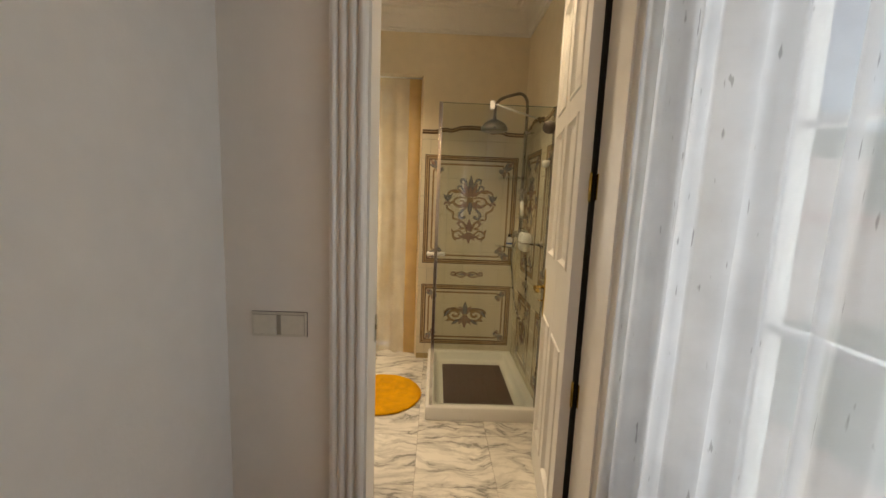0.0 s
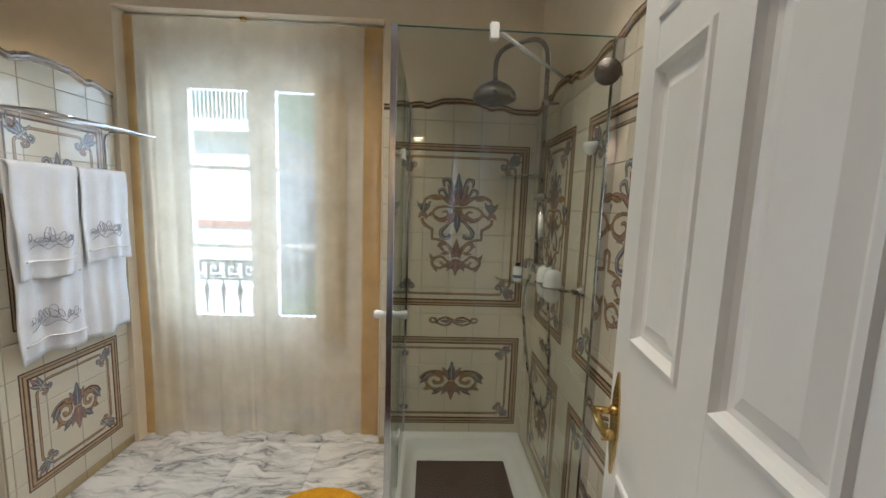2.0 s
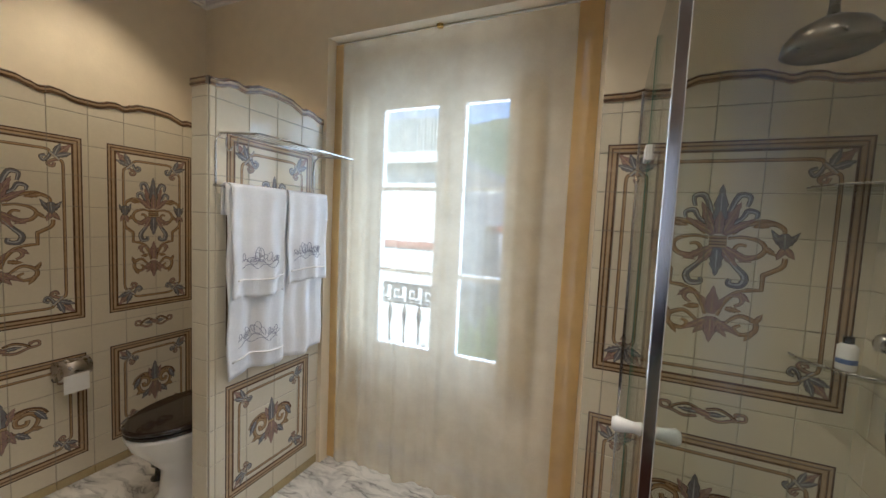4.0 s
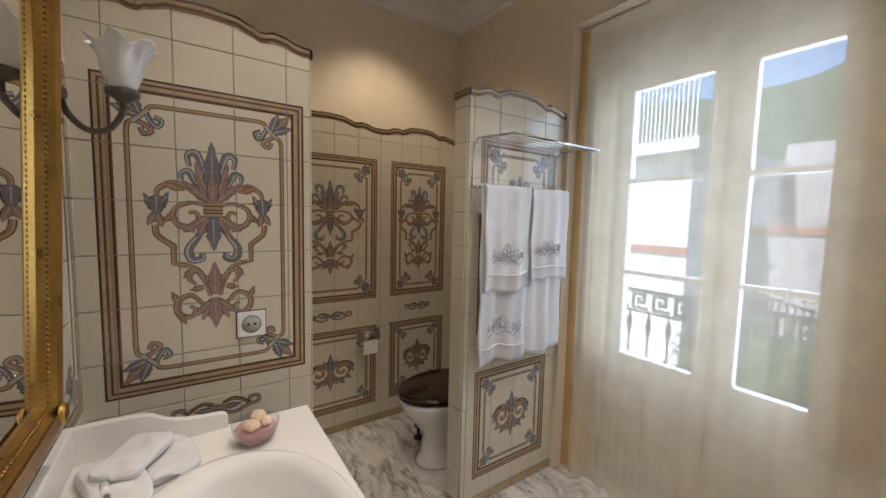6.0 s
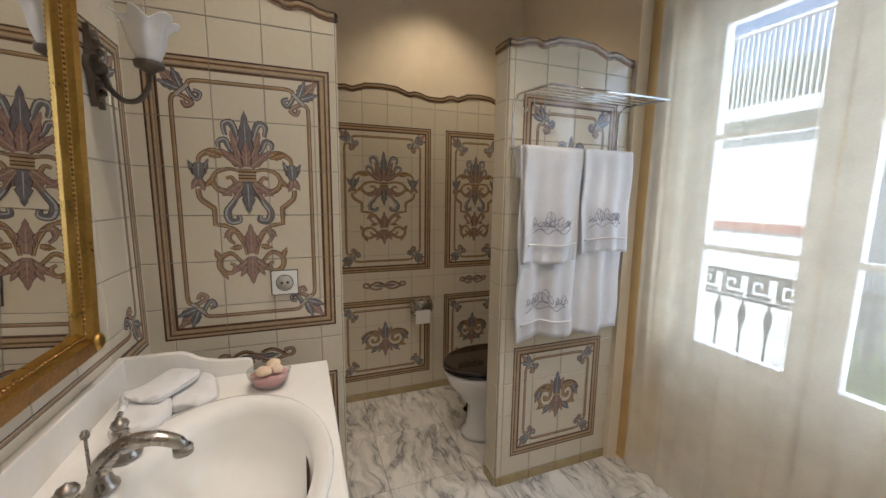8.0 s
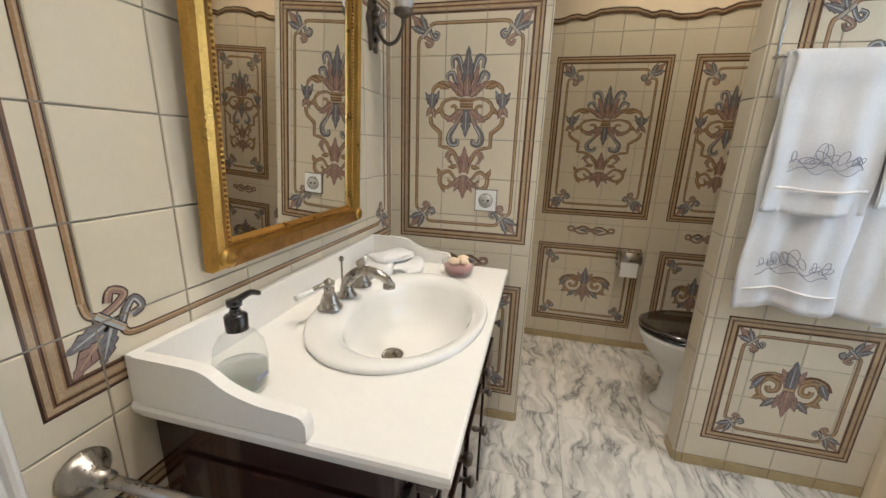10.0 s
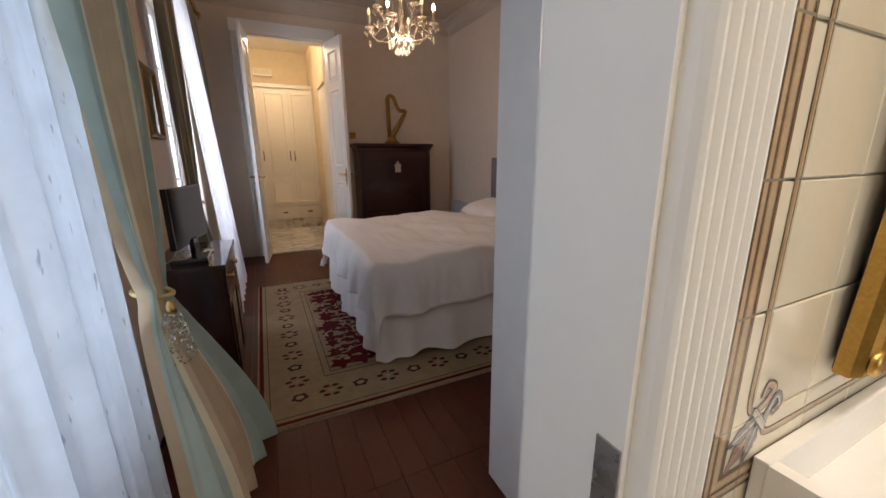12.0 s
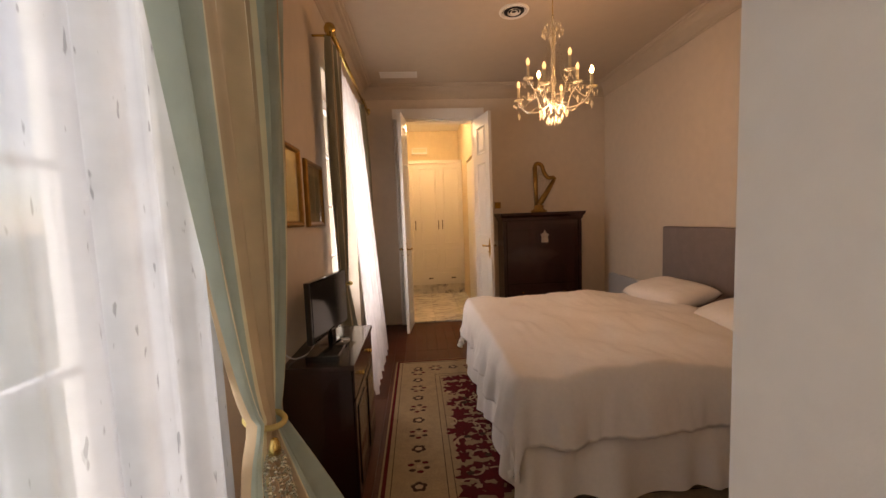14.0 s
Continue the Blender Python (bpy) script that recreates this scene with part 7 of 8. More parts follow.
def tall_chest():
    c = thing("tall_chest", "dark mahogany secretaire chest with a moulded top", "chest", at=(-1.59, -3.66, 0.0))
    w, d, h = 0.54, 0.30, 1.445
    part("body", bx(-w + 0.03, -d, 0.06, w - 0.03, 0, h - 0.10), MAHOG, c)
    part("plinth", bx(-w + 0.01, -d, 0.0, w - 0.01, 0.015, 0.06), MAHOG, c, bevel=0.004)
    bm = bmesh.new()
    prof = ((0.0, h - 0.10), (0.012, h - 0.095), (0.02, h - 0.06), (0.04, h - 0.035), (0.045, h - 0.02), (0.045, h))
    rr = [[bm.verts.new(p) for p in ((-w + 0.03 - o, -d, z), (-w + 0.03 - o, o, z), (w - 0.03 + o, o, z), (w - 0.03 + o, -d, z))] for o, z in prof]
    for A, B in zip(rr, rr[1:]):
        for k in range(4):
            bm.faces.new((A[k], A[(k + 1) % 4], B[(k + 1) % 4], B[k]))
    bm.faces.new(rr[-1])
    bmesh.ops.recalc_face_normals(bm, faces=bm.faces[:])
    part("top_moulding", bm, MAHOG, c)
    for x in (-w + 0.03, w - 0.07):
        part("column", bx(x, 0.0005, 0.07, x + 0.04, 0.018, h - 0.11), MAHOG, c, bevel=0.004)
    for z0, z1, nm in ((0.08, 0.30, "drawer"), (0.31, 0.53, "drawer"), (0.54, 1.22, "drop_front"), (1.23, 1.33, "drawer")):
        f = part(nm, bx(-w + 0.08, 0.001, z0, w - 0.08, 0.014, z1), MAHOG, c, bevel=0.003)
        if nm == "drawer" and z0 < 1:
            for x in (-0.27, 0.27):
                part("pull", lathe(bmesh.new(), [(0.012, 0), (0.008, 0.008), (0.014, 0.018), (0, 0.024)], 12), BRASS, f, m=Matrix.Translation((x, 0.014, (z0 + z1) / 2)) @ Matrix.Rotation(radians(-90), 4, "X"))
    e = thing("paper_tag", "small cream paper key tag hanging on the chest front", "tag", at=(-1.615, -3.644, 1.13))
    bm = bmesh.new()
    prism(bm, [(-0.045, -0.07), (0.045, -0.07), (0.040, 0.0), (0.055, 0.03), (0.02, 0.05), (0.0, 0.09), (-0.02, 0.05), (-0.055, 0.03), (-0.04, 0.0)], 0.0, 0.004, "y")
    part("tag_body", bm, mat("brass_grey_plate", (0.42, 0.37, 0.30), 0.4, 0.3, vary=0.3, scale=30), e)


tall_chest()


def harp():
    h = thing("harp_ornament", "small gilded harp ornament standing on the chest", "ornament", at=(-1.58, -3.75, 1.446))
    part("foot", lathe(bmesh.new(), [(0, 0), (0.105, 0.0), (0.11, 0.02), (0.08, 0.035), (0.06, 0.06), (0.07, 0.08), (0.04, 0.10), (0, 0.10)], 16, (0, 0, 0), 0, 1, 0.6), GOLD_OLD, h)
    part("column", tube(bmesh.new(), [(0.03, 0, 0.09), (0.045, 0, 0.58)], 0.027, 14, taper=lambda q: 1.0 + 0.15 * math.sin(q * 20)), GOLD_OLD, h)
    part("neck", tube(bmesh.new(), spline([(0.05, 0, 0.57), (0.02, 0, 0.62), (-0.04, 0, 0.60), (-0.08, 0, 0.50), (-0.13, 0, 0.44), (-0.19, 0, 0.44), (-0.215, 0, 0.41)], 6), 0.026, 12), GOLD_OLD, h)
    part("soundboard", tube(bmesh.new(), [(0.0, 0, 0.10), (-0.10, 0, 0.24), (-0.205, 0, 0.41)], 0.032, 12, taper=lambda q: 1.3 - 0.5 * q), GOLD_OLD, h)
    for k in range(9):
        q = (k + 1) / 10
        part("string", tube(bmesh.new(), [(0.0 - 0.19 * q, 0, 0.11 + 0.29 * q), (0.02 - 0.20 * q, 0, 0.595 - 0.17 * q)], 0.0018, 5), BRASS, h)


harp()


def tv_set():
    c = thing("low_cabinet", "dark mahogany low cabinet against the bedroom wall", "cabinet")
    x0, x1, y0, y1, h = 0.325, 0.655, -1.335, -0.66, 0.75
    part("body", bx(x0 + 0.012, y0 + 0.012, 0.05, x1, y1 - 0.012, h - 0.03), MAHOG, c)
    part("top", bx(x0 - 0.005, y0, h - 0.028, x1, y1, h), MAHOG, c, bevel=0.004)
    part("plinth", bx(x0 + 0.02, y0 + 0.02, 0.0, x1, y1 - 0.02, 0.05), MAHOG, c)
    m = (y0 + y1) / 2
    for a, b in ((y0 + 0.02, m - 0.003), (m + 0.003, y1 - 0.02)):
        d = part("door", bx(x0, a, 0.07, x0 + 0.0118, b, h - 0.18), MAHOG, c, bevel=0.003)
        part("door_panel", bx(x0 - 0.006, a + 0.05, 0.12, x0 - 0.0005, b - 0.05, h - 0.23), MAHOG, d, bevel=0.002)
        f = part("drawer", bx(x0, a, h - 0.17, x0 + 0.0118, b, h - 0.04), MAHOG, c, bevel=0.003)
        part("pull", lathe(bmesh.new(), [(0.012, 0), (0.008, 0.008), (0.014, 0.018), (0, 0.024)], 12), BRASS, f, m=Matrix.Translation((x0, (a + b) / 2, h - 0.105)) @ Matrix.Rotation(radians(-90), 4, "Y"))
    t = thing("television", "small black flat-screen television on a low cabinet", "television", at=Matrix.Translation((0.49, -1.00, h)) @ Matrix.Rotation(radians(-9), 4, "Z"))
    part("stand_foot", lathe(bmesh.new(), [(0, 0), (0.11, 0), (0.11, 0.006), (0.04, 0.016), (0, 0.016)], 28, (0, 0, 0), 0, 0.8, 1.1), BLACK, t)
    part("neck", bx(-0.012, -0.03, 0.012, 0.014, 0.03, 0.09), BLACK, t, bevel=0.003)
    part("cabinet_shell", bx(-0.002, -0.245, 0.07, 0.028, 0.245, 0.375), BLACK, t, bevel=0.005)
    part("screen", bx(-0.0045, -0.230, 0.088, -0.0022, 0.230, 0.360), SCREEN, t)
    part("cable", tube(bmesh.new(), spline([(0.03, 0.02, 0.10), (0.07, 0.06, 0.03), (0.06, 0.16, 0.008), (0.10, 0.24, 0.006), (0.14, 0.27, 0.05)], 6), 0.0035, 6), WHITE_PL, t, "thin white cable")
    b = thing("set_top_box", "flat black receiver box beside the television", "receiver", at=(0.47, -0.80, h))
    part("box_shell", bx(-0.07, -0.09, 0.0005, 0.09, 0.07, 0.028), BLACK, b, bevel=0.004)


tv_set()


def picture(y0, y1, z0, z1):
    p = thing("framed_picture", "small print in a gilded wooden frame on the bedroom wall", "picture", "pictures on the bedroom wall")
    X = 0.6585
    bm = bmesh.new()
    prof = ((0.0, 0.0), (0.0, 0.018), (0.010, 0.026), (0.022, 0.022), (0.028, 0.012), (0.036, 0.010))
    rr = [[bm.verts.new((X - h, a, c)) for a, c in ((y0 + o, z0 + o), (y1 - o, z0 + o), (y1 - o, z1 - o), (y0 + o, z1 - o))] for o, h in prof]
    for A, B in zip(rr, rr[1:]):
        for k in range(4):
            bm.faces.new((A[k], A[(k + 1) % 4], B[(k + 1) % 4], B[k]))
    bmesh.ops.recalc_face_normals(bm, faces=bm.faces[:])
    part("frame", bm, GOLD_OLD, p, "aged gilt frame")
    part("mount", bx(X - 0.009, y0 + 0.03, z0 + 0.03, X - 0.001, y1 - 0.03, z1 - 0.03), mat("tan_mount", (0.42, 0.30, 0.16), 0.8, vary=0.2, scale=20), p)
    part("print", bx(X - 0.0105, y0 + 0.085, z0 + 0.085, X - 0.0092, y1 - 0.085, z1 - 0.085), mat("faded_print", (0.25, 0.19, 0.10), 0.7, vary=0.6, scale=25), p)
    part("glazing", bx(X - 0.013, y0 + 0.032, z0 + 0.032, X - 0.0115, y1 - 0.032, z1 - 0.032), PANE, p)


picture(-1.125, -0.78, 1.39, 1.82)
picture(-1.60, -1.235, 1.385, 1.79)


def chandelier():
    c = thing("chandelier", "crystal chandelier with candle bulbs, some of them lit", "chandelier", at=(-1.06, -1.80, 0))
    part("chain", tube(bmesh.new(), [(0, 0, 2.88), (0, 0, 3.10)], 0.004, 6), BRASS, c)
    part("ceiling_rose", lathe(bmesh.new(), [(0.05, 3.118), (0.048, 3.10), (0.02, 3.085), (0, 3.083)], 20), BRASS, c)
    part("stem", lathe(bmesh.new(), [(0, 2.20), (0.02, 2.21), (0.035, 2.24), (0.02, 2.28), (0.012, 2.34), (0.022, 2.40), (0.012, 2.46), (0.018, 2.55), (0.010, 2.62), (0.020, 2.68), (0.03, 2.74), (0.012, 2.80), (0.008, 2.88), (0, 2.88)], 16), CRYSTAL, c)
    def drop(bm, p, s):
        v = [bm.verts.new((p[0] + a * s, p[1] + b * s, p[2] + k * s)) for a, b, k in ((0, 0, 0.5), (0.28, 0, -0.2), (0, 0.28, -0.2), (-0.28, 0, -0.2), (0, -0.28, -0.2), (0, 0, -1.0))]
        for i in range(4):
            bm.faces.new((v[0], v[1 + i], v[1 + (i + 1) % 4]))
            bm.faces.new((v[5], v[1 + (i + 1) % 4], v[1 + i]))
    n = 8
    for k in range(n):
        a = 2 * math.pi * k / n + 0.2
        r, zc = (0.27, 2.30) if k % 2 else (0.21, 2.40)
        ca_, sa_ = math.cos(a), math.sin(a)
        part("arm", tube(bmesh.new(), [(ca_ * q, sa_ * q, z) for q, z in [(p.x, p.y) for p in spline([(0.02, 2.26, 0), (0.10, 2.20, 0), (r - 0.06, zc - 0.085, 0), (r, zc, 0)], 5)]], 0.006, 8), CRYSTAL, c)
        part("drip_pan", lathe(bmesh.new(), [(0, 0), (0.012, 0), (0.038, 0.008), (0.040, 0.014), (0.012, 0.008), (0, 0.008)], 14, (ca_ * r, sa_ * r, zc)), CRYSTAL, c)
        lit = k in (3, 6)
        part("candle", lathe(bmesh.new(), [(0.010, 0.0), (0.010, 0.095), (0, 0.096)], 10, (ca_ * r, sa_ * r, zc + 0.01)), mat("ivory_candle", (0.8, 0.7, 0.5), 0.5, vary=0), c)
        part("bulb", lathe(bmesh.new(), [(0.007, 0), (0.013, 0.014), (0.014, 0.026), (0.008, 0.044), (0, 0.056)], 12, (ca_ * r, sa_ * r, zc + 0.106)), BULB if lit else BULB_OFF, c)
        bm = bmesh.new()
        for j in range(5):
            b = 2 * math.pi * j / 5
            drop(bm, (ca_ * r + 0.038 * math.cos(b), sa_ * r + 0.038 * math.sin(b), zc - 0.025), 0.028)
        drop(bm, (ca_ * r, sa_ * r, zc - 0.10), 0.045)
        part("arm_crystal", bm, CRYSTAL, c, kind="stuff")
        bm = bmesh.new()
        a2 = a + 0.39
        for j in range(22):
            q = j / 21
            rr = 0.05 + 0.17 * q
            z = 2.66 - 0.40 * q ** 0.6 - 0.03 * math.sin(q * 3.14)
            drop(bm, (rr * ca_, rr * sa_, z), 0.012)
            rr2 = 0.25
            t = a + (2 * math.pi / n) * q
            drop(bm, (rr2 * math.cos(t), rr2 * math.sin(t), 2.29 - 0.055 * math.sin(q * 3.14)), 0.012)
        part("bead_swag", bm, CRYSTAL, c, kind="stuff")
    bm = bmesh.new()
    for k in range(12):
        a = 2 * math.pi * k / 12
        drop(bm, (0.075 * math.cos(a), 0.075 * math.sin(a), 2.76), 0.036)
        drop(bm, (0.06 * math.cos(a), 0.06 * math.sin(a), 2.80), 0.02)
        drop(bm, (0.10 * math.cos(a), 0.10 * math.sin(a), 2.18 - 0.01 * (k % 2)), 0.040)
        drop(bm, (0.05 * math.cos(a), 0.05 * math.sin(a), 2.12), 0.034)
    part("crown_crystal", bm, CRYSTAL, c, kind="stuff")


chandelier()


def round_vent(x, y):
    v = thing("ceiling_vent", "round slatted ceiling air vent", "vent", at=(x, y, H_R))
    part("vent_plate", lathe(bmesh.new(), [(0.125, 0), (0.122, -0.008), (0.10, -0.010), (0.098, -0.004), (0, -0.003)], 30), CEIL, v)
    for r in (0.085, 0.065, 0.045, 0.022):
        part("vent_ring", lathe(bmesh.new(), [(r, -0.004), (r + 0.009, -0.014), (r + 0.011, -0.012), (r + 0.004, -0.004)], 28), TRIM if r != 0.065 else IRON, v)
    # flat dark disc drawn as the shade between the vent rings
    part("vent_shadow_plate", lathe(bmesh.new(), [(0.097, -0.0042), (0, -0.0042)], 28), IRON, v)


round_vent(-0.88, -2.2)
gr = thing("ceiling_grille", "rectangular white ceiling grille near the curtains", "vent", at=(0.15, -3.55, H_R))
part("grille_frame", bx(-0.22, -0.09, -0.010, 0.22, 0.09, -0.0005), TRIM, gr, bevel=0.003)
for k in range(6):
    part("slat", bx(-0.20, -0.075 + 0.026 * k, -0.014, 0.20, -0.063 + 0.026 * k, -0.0102), CEIL, gr)

switch_plate("wall_switch", -1.09, -3.98, 1.56, 1, 0.082, 0.082, 0, "small brass-coloured switch on the bedroom wall above the chest", GOLD_OLD)
switch_plate("wall_switch", -1.05, -3.98, 1.05, 1, 0.10, 0.082, 0, "ivory plastic switch on the bedroom wall beside the chest", PLAST)
bxr = thing("radiator", "low pale grey panel radiator on the bedroom wall", "radiator", at=(-2.578, -3.35, 0))
part("panel", bx(0.03, -0.36, 0.14, 0.085, 0.36, 0.62), mat("pale_blue_grey_enamel", (0.46, 0.47, 0.48), 0.35, vary=0.05), bxr, bevel=0.008)
part("support", bx(0.0, -0.25, 0.2, 0.03, -0.20, 0.5), WHITE_PL, bxr)
part("foot", bx(0.04, -0.3, 0.0, 0.07, -0.26, 0.14), WHITE_PL, bxr)
part("valve", lathe(bmesh.new(), [(0.012, 0.0), (0.014, 0.02), (0.02, 0.03), (0.02, 0.06), (0, 0.065)], 12, (0.058, 0.385, 0.56)), WHITE_PL, bxr)

# ---- double door and hall ----
hf = structure(part("door_frame", box(box(box(bmesh.new(), -0.80, -4.15, 0, -0.785, -3.98, 2.70), 0.125, -4.15, 0, 0.14, -3.98, 2.70), -0.785, -4.15, 2.685, 0.125, -3.98, 2.70), TRIM))
bm = bmesh.new()
prism(bm, jamb_profile(-0.92, -0.80, -3.98, 0.03, 3), 0, 2.70)
prism(bm, jamb_profile(0.14, 0.26, -3.98, 0.03, 3), 0, 2.70)
part("architrave", bm, TRIM, hf)
part("architrave_head", bx(-0.93, -3.98, 2.70, 0.27, -3.945, 2.84), TRIM, hf, bevel=0.008)
door_leaf("hall_door", 0.46, 2.68, ((0.20, 0.95), (1.15, 2.10), (2.20, 2.55)), "white panelled double door leaf folded open into the bedroom", Matrix.Translation((-0.785, -3.96, 0)) @ Matrix.Rotation(radians(104), 4, "Z"), cols=1, stile=0.10, hz=1.02)
door_leaf("hall_door", 0.46, 2.68, ((0.20, 0.95), (1.15, 2.10), (2.20, 2.55)), "white panelled double door leaf folded open beside the curtains", Matrix.Translation((0.125, -3.96, 0)) @ Matrix.Rotation(radians(83), 4, "Z"), cols=1, stile=0.10, hz=1.02)


def wardrobe():
    w = thing("fitted_wardrobe", "white painted fitted wardrobe with panelled doors and drawers", "wardrobe")
    x0, x1, y0, yf, h = -0.858, 0.418, -6.44, -5.92, 2.42
    part("carcass", bx(x0, y0, 0.18, x1, yf - 0.022, h), TRIM, w)
    part("plinth", bx(x0 + 0.01, y0, 0.0, x1 - 0.01, yf - 0.04, 0.18), MARBLE, w, "marble-faced plinth")
    part("cornice", bx(x0 - 0.0, y0, h, x1, yf + 0.02, h + 0.06), TRIM, w, bevel=0.01)
    n = 3
    ww = (x1 - x0) / n
    for k in range(n):
        a, b = x0 + ww * k + 0.006, x0 + ww * (k + 1) - 0.006
        d = part("door", bx(a, yf - 0.02, 0.42, b, yf, h - 0.02), TRIM, w, bevel=0.003)
        for z0, z1 in ((0.48, 0.86), (0.94, h - 0.08)):
            bm = bmesh.new()
            steps = ((0.0, 0.0005), (0.006, 0.008), (0.016, 0.008), (0.022, 0.001))
            rr = [[bm.verts.new((px, yf + hh, pz)) for px, pz in ((a + 0.06 + o, z0 + o), (b - 0.06 - o, z0 + o), (b - 0.06 - o, z1 - o), (a + 0.06 + o, z1 - o))] for o, hh in steps]
            for A, B in zip(rr, rr[1:]):
                for q in range(4):
                    bm.faces.new((A[q], A[(q + 1) % 4], B[(q + 1) % 4], B[q]))
            bmesh.ops.recalc_face_normals(bm, faces=bm.faces[:])
            part("panel_moulding", bm, TRIM, d)
        hx = (a + 0.03) if k != 0 else (b - 0.03)
        part("handle", tube(bmesh.new(), [(hx, yf, 1.22), (hx, yf + 0.022, 1.23), (hx, yf + 0.022, 1.37), (hx, yf, 1.38)], 0.008, 8), BRONZE, d)
        f = part("drawer", bx(a, yf - 0.02, 0.20, b, yf, 0.40), TRIM, w, bevel=0.003)
        part("drawer_panel", bx(a + 0.03, yf + 0.0005, 0.23, b - 0.03, yf + 0.006, 0.37), TRIM, f, bevel=0.002)
        part("cup_pull", bx((a + b) / 2 - 0.04, yf + 0.006, 0.29, (a + b) / 2 + 0.04, yf + 0.02, 0.315), BRONZE, f, bevel=0.003)


wardrobe()
em = thing("emergency_light", "white emergency light box above the wardrobe", "emergency light", at=(-0.10, -6.448, 2.74))
part("casing", bx(-0.15, 0.0, -0.06, 0.15, 0.05, 0.06), WHITE_PL, em, bevel=0.006)
part("diffuser", bx(-0.13, 0.0505, -0.03, 0.13, 0.058, 0.045), mat("diffuser_plastic", (0.7, 0.66, 0.5), 0.4), em)
hl = thing("hall_ceiling_lamp", "lit round glass ceiling lamp in the hall", "ceiling lamp", at=(-0.15, -5.0, H_R))
part("lamp_base", lathe(bmesh.new(), [(0.15, -0.0005), (0.15, -0.012), (0, -0.012)], 28), BRASS, hl)
part("glass_bowl", lathe(bmesh.new(), [(0.14, -0.0125), (0.13, -0.045), (0.095, -0.075), (0.04, -0.09), (0, -0.092)], 28), LAMPGL, hl)
sd = structure(part("door_2", bx(-0.874, -5.25, 0.0, -0.86, -4.55, 2.3), TRIM))

# ---- outside ----
GRASS = mat("garden_green", (0.055, 0.085, 0.025), 0.9, vary=0.35, scale=0.6, bump=0.6, bscale=20)
PAVE = mat("pale_paving", (0.42, 0.38, 0.33), 0.8, vary=0.15, scale=1.2)
WHITEW = mat("sunlit_white_render", (0.80, 0.77, 0.72), 0.85, vary=0.06, scale=0.8, bump=0.2, bscale=30)
STONEW = mat("rough_pale_stone_wall", (0.42, 0.37, 0.35), 0.9, vary=0.3, scale=2.2, bump=0.8, bscale=9)
COPING = mat("terracotta_coping", (0.36, 0.13, 0.08), 0.8, vary=0.2, scale=8)
HILL = mat("wooded_hillside", (0.045, 0.075, 0.035), 0.95, vary=0.4, scale=0.05, bump=0.5, bscale=0.6)
LEAF = mat("bright_shrub_leaf", (0.10, 0.15, 0.025), 0.6, vary=0.4, scale=3, rnd=0.0)
BARK = mat("shrub_bark", (0.08, 0.055, 0.035), 0.9)
GZ = -3.4
gnd = structure(part("ground", bx(-700, -700, GZ - 0.5, 700, 700, GZ), GRASS))
structure(part("terrace", bx(-14, 3.9, GZ, 8, 9.2, GZ + 0.03), PAVE))


def balcony():
    b = thing("balcony", "stone balcony slab with a wrought iron railing outside the window", "balcony")
    part("slab", bx(-1.75, 3.56, -0.16, 0.1, 4.02, -0.02), PAVE, b)
    y = 3.95
    r = part("top_rail", bx(-1.72, y - 0.014, 0.90, 0.07, y + 0.014, 0.92), IRON, b)
    part("lower_rail", bx(-1.72, y - 0.010, 0.765, 0.07, y + 0.010, 0.778), IRON, b)
    part("bottom_rail", bx(-1.72, y - 0.010, 0.04, 0.07, y + 0.010, 0.053), IRON, b)
    x = -1.70
    while x < 0.02:
        u = 0.018
        z0 = 0.786
        key = ((0, 0, 6, 1), (0, 1, 1, 6), (1, 5, 5, 6), (4, 2, 5, 5), (2, 2, 4, 3), (2, 3, 3, 4.2))
        bm = bmesh.new()
        for a, c, d, e in key:
            box(bm, x + a * u, y - 0.006, z0 + c * u, x + d * u, y + 0.006, z0 + e * u)
        part("key_motif", bm, IRON, b)
        x += 7.4 * u
    x = -1.70
    while x < 0.08:
        bm = bmesh.new()
        lathe(bm, [(0.006, 0.053), (0.006, 0.34), (0.012, 0.36), (0.006, 0.38), (0.006, 0.60), (0.013, 0.64), (0.020, 0.68), (0.013, 0.72), (0.006, 0.74), (0.006, 0.765)], 8, (x, y, 0))
        part("baluster", bm, IRON, b)
        x += 0.125


balcony()


def opposite_house():
    h = thing("white_house", "sunlit white rendered house across the garden with a roof terrace railing", "house")
    part("wall", bx(-16, 12.0, GZ, -4.6, 22, 3.15), WHITEW, h)
    part("terrace_slab", bx(-16.2, 11.5, 3.15, -4.3, 22.2, 3.45), WHITEW, h)
    part("string_course", bx(-16, 11.93, 0.55, -4.57, 12.0, 0.75), COPING, h, "terracotta band")
    bm = bmesh.new()
    for k in range(110):
        x = -16.1 + 0.107 * k
        box(bm, x, 11.56, 3.45, x + 0.035, 11.60, 5.05)
    part("terrace_railing", bm, WHITEW, h, "white barred railing", kind="stuff")
    part("handrail", bx(-16.2, 11.53, 5.05, -4.3, 11.63, 5.12), WHITEW, h)


opposite_house()
gw = thing("garden_wall", "long pale stone garden wall with a terracotta coping", "wall")
part("stonework", bx(-4.55, 16.0, GZ, 22, 16.5, 1.12), STONEW, gw)
part("coping", bx(-4.55, 15.92, 1.12, 22, 16.55, 1.34), COPING, gw)
part("upper_wall", bx(-4.55, 19.0, GZ, 22, 19.5, 4.2), STONEW, gw)
bm = bmesh.new()
for k in range(60):
    box(bm, -3.5 + 0.13 * k, 12.0, GZ + 2.0 - 0.028 * k, -3.47 + 0.13 * k, 12.03, GZ + 3.3 - 0.028 * k)
fs = thing("stair_railing", "dark iron railing of the garden stair", "railing")
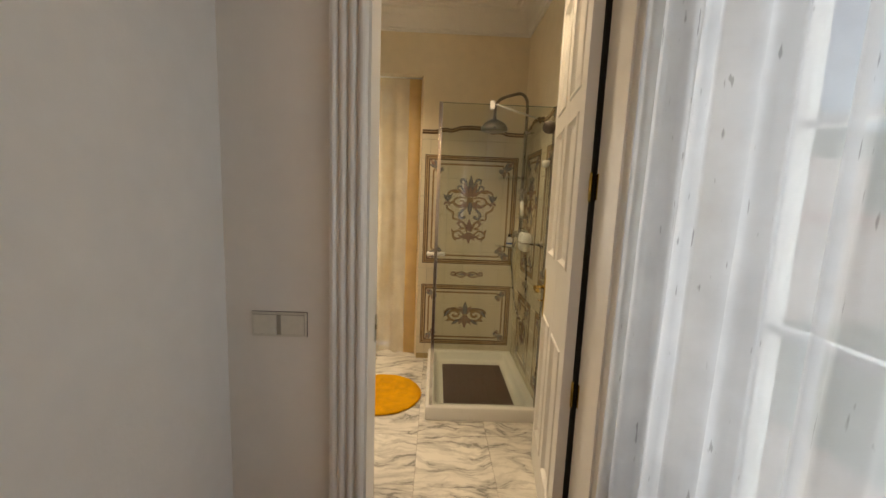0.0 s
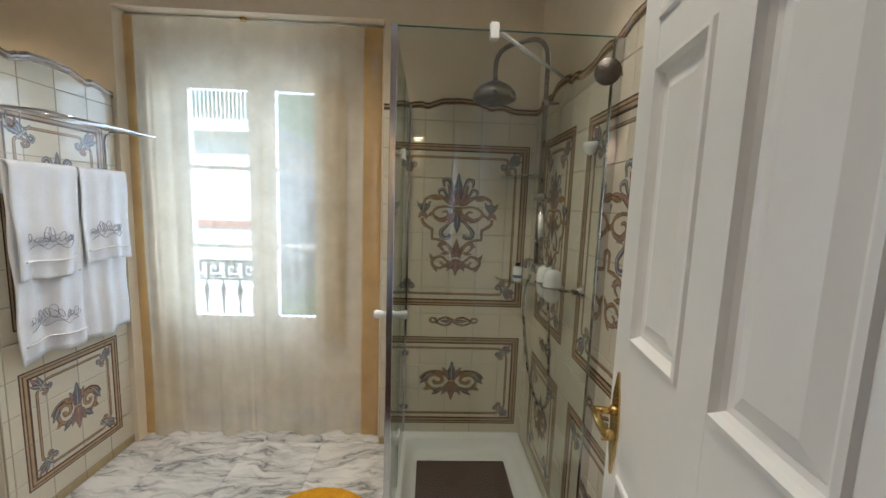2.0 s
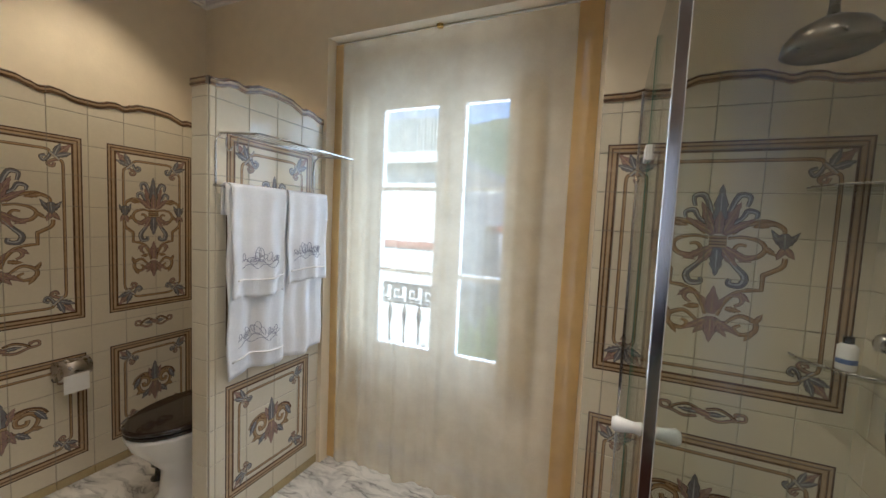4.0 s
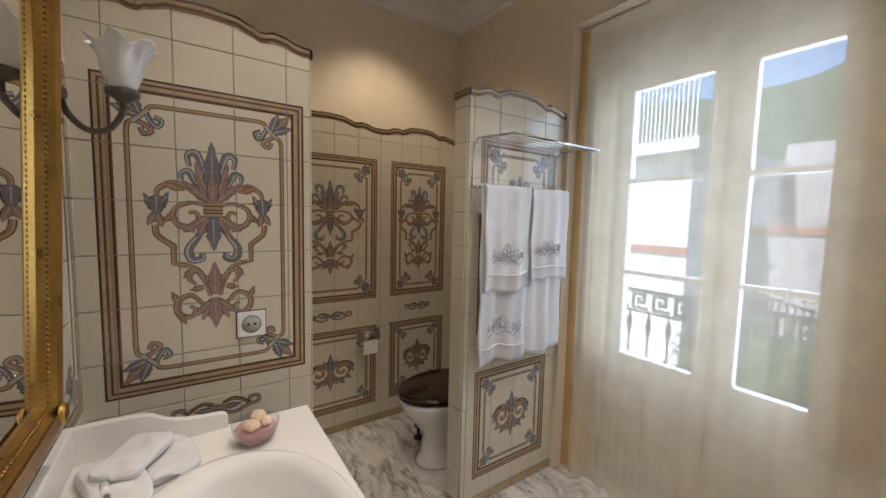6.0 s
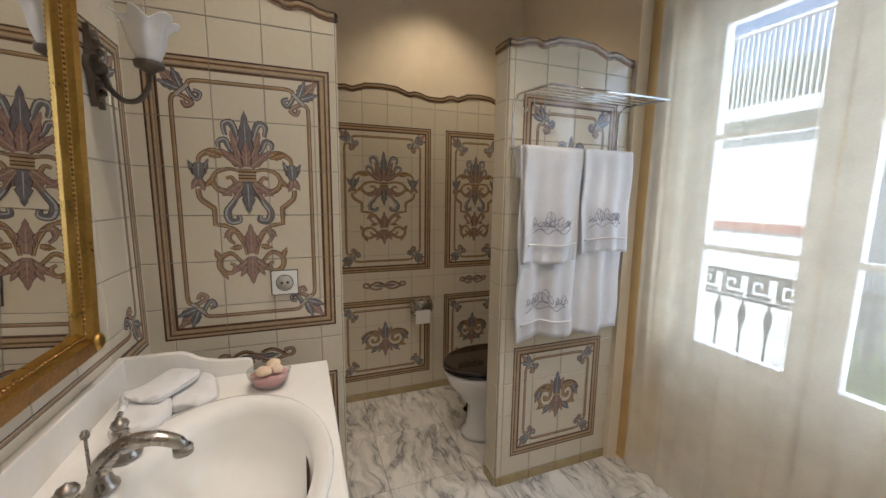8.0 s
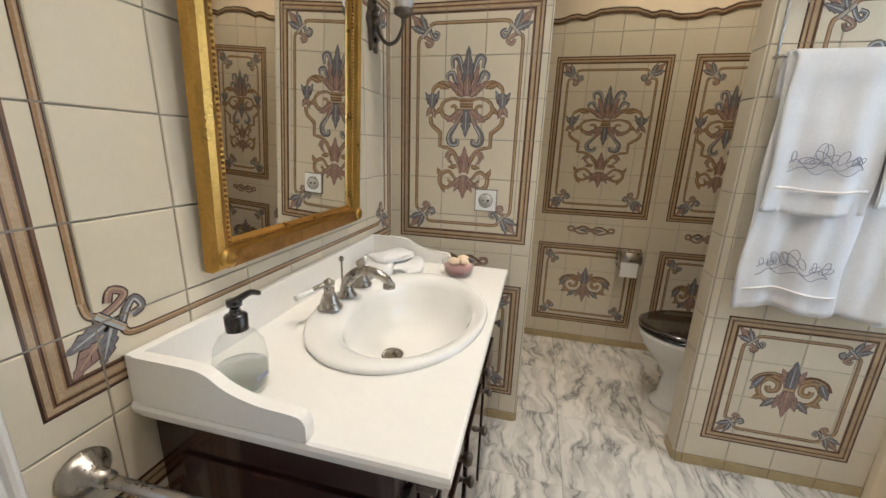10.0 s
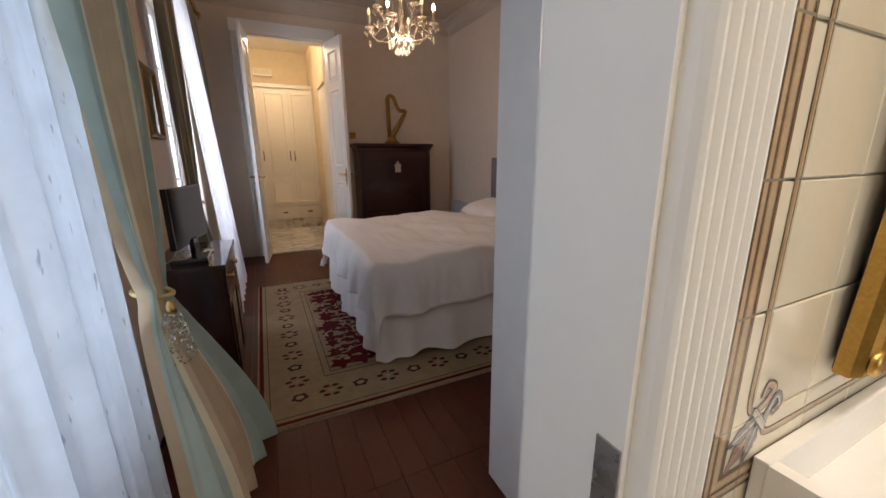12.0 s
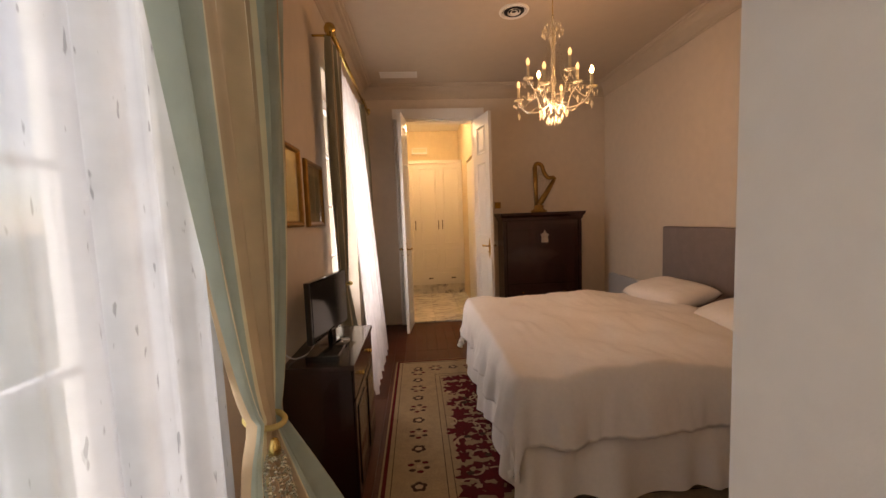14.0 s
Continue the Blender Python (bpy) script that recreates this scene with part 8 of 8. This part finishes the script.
part("bars", bm, IRON, fs, kind="stuff")
part("hand_bar", tube(bmesh.new(), [(-3.5, 12.015, GZ + 3.3), (4.2, 12.015, GZ + 3.3 - 1.65)], 0.025, 8), IRON, fs)


def shrub(x, y, z0, r, seed, h=2.0, n=2600):
    rnd = random.Random(seed)
    s = thing("garden_shrub", "bright green leafy garden shrub in the sun", "shrub", "garden shrubs", at=(x, y, z0))
    bm = bmesh.new()
    tips = []
    tube(bm, [(0, 0, 0), (0.05, 0.02, h * 0.5)], 0.07, 7, taper=lambda q: 1 - 0.5 * q)
    for k in range(9):
        a = rnd.uniform(0, 6.28)
        e = (r * 0.7 * math.cos(a), r * 0.7 * math.sin(a), h * rnd.uniform(0.6, 1.1))
        tube(bm, [(0.04, 0.01, h * 0.35), (e[0] * 0.5, e[1] * 0.5, h * 0.6), e], 0.03, 5, taper=lambda q: 1 - 0.7 * q)
        tips.append(Vector(e))
    part("trunk", bm, BARK, s)
    bm = bmesh.new()
    for k in range(n):
        t = rnd.choice(tips)
        c = t * rnd.uniform(0.75, 1.1) + Vector([rnd.gauss(0, r * 0.24) for _ in range(3)])
        q = Euler([rnd.uniform(0, 6.28) for _ in range(3)]).to_matrix()
        L = rnd.uniform(0.07, 0.13)
        vs = [bm.verts.new(c + q @ Vector(p)) for p in ((0, 0, 0), (L * 0.45, L * 0.5, 0.01), (0, L, 0.02), (-L * 0.45, L * 0.5, 0.01))]
        bm.faces.new(vs)
    part("crown", bm, LEAF, s)


for k, (x, y, r, h) in enumerate(((-0.2, 9.4, 1.3, 3.2), (1.7, 10.2, 1.4, 3.7), (-1.6, 9.9, 1.1, 3.0), (3.6, 11.0, 1.5, 3.9), (-2.9, 9.8, 0.9, 2.4), (0.9, 7.8, 1.0, 2.2))):
    shrub(x, y, GZ, r, 40 + k, h)


def hills():
    bm = bmesh.new()
    nu, nv = 90, 24
    V = []
    for j in range(nv + 1):
        row = []
        for i in range(nu + 1):
            x = -260 + 520 * i / nu
            y = 70 + 230 * j / nv
            k = j / nv
            z = GZ + (112 * k ** 0.8) * (0.75 + 0.45 * noise.noise(Vector((x / 90, y / 120, 0)))) + 3 * noise.noise(Vector((x / 14, y / 14, 3)))
            row.append(bm.verts.new((x, y, z if j else GZ - 1)))
        V.append(row)
    for j in range(nv):
        for i in range(nu):
            bm.faces.new((V[j][i], V[j][i + 1], V[j + 1][i + 1], V[j + 1][i])).smooth = True
    o = structure(part("backdrop_hills", bm, HILL))


hills()

# ---- tiles, slabs and boards, last ----
lay_tiles()


def slabs(parent, x0, x1, y0, y1, s, material, name="floor_tile", z=0.0, t=0.012, seed=1, sx=None):
    rnd = random.Random(seed)
    sx = sx or s
    meshes = {}
    nx, ny = int(math.ceil((x1 - x0) / sx - 1e-6)), int(math.ceil((y1 - y0) / s - 1e-6))
    for i in range(nx):
        for j in range(ny):
            a, b = x0 + i * sx, min(x0 + (i + 1) * sx, x1)
            c, d = y0 + j * s, min(y0 + (j + 1) * s, y1)
            key = (round(b - a, 3), round(d - c, 3))
            if key not in meshes:
                bm = bmesh.new()
                w, h, e, g = key[0], key[1], 0.0012, 0.0006
                A = [bm.verts.new(p) for p in ((g, g, -t), (w - g, g, -t), (w - g, h - g, -t), (g, h - g, -t))]
                B = [bm.verts.new(p) for p in ((g, g, -e), (w - g, g, -e), (w - g, h - g, -e), (g, h - g, -e))]
                C = [bm.verts.new(p) for p in ((g + e, g + e, 0), (w - g - e, g + e, 0), (w - g - e, h - g - e, 0), (g + e, h - g - e, 0))]
                for X, Y in ((A, B), (B, C)):
                    for k in range(4):
                        bm.faces.new((X[k], X[(k + 1) % 4], Y[(k + 1) % 4], Y[k]))
                bm.faces.new(C)
                me = bpy.data.meshes.new(name)
                bm.to_mesh(me)
                bm.free()
                me.materials.append(material)
                meshes[key] = me
            o = new(name, meshes[key])
            o.parent, o.matrix_basis = parent, Matrix.Translation((a, c, z))


slabs(fl, -2.46, 0.69, YB, 3.10, 0.40, MARBLE)
slabs(fl, -1.50, -0.13, 3.10, 3.50, 0.40, MARBLE, sx=0.70)
slabs(fl, DX0, DX1, YS, YB, 0.155, MARBLE, sx=0.72)
slabs(fl3, -1.8, 0.42, -6.45, -4.05, 0.40, MARBLE)

slabs(fl2, -2.58, 0.66, -3.98, YS - 0.0, 1.05, BOARD, name="floorboard", z=-0.006, t=0.012, sx=0.115)
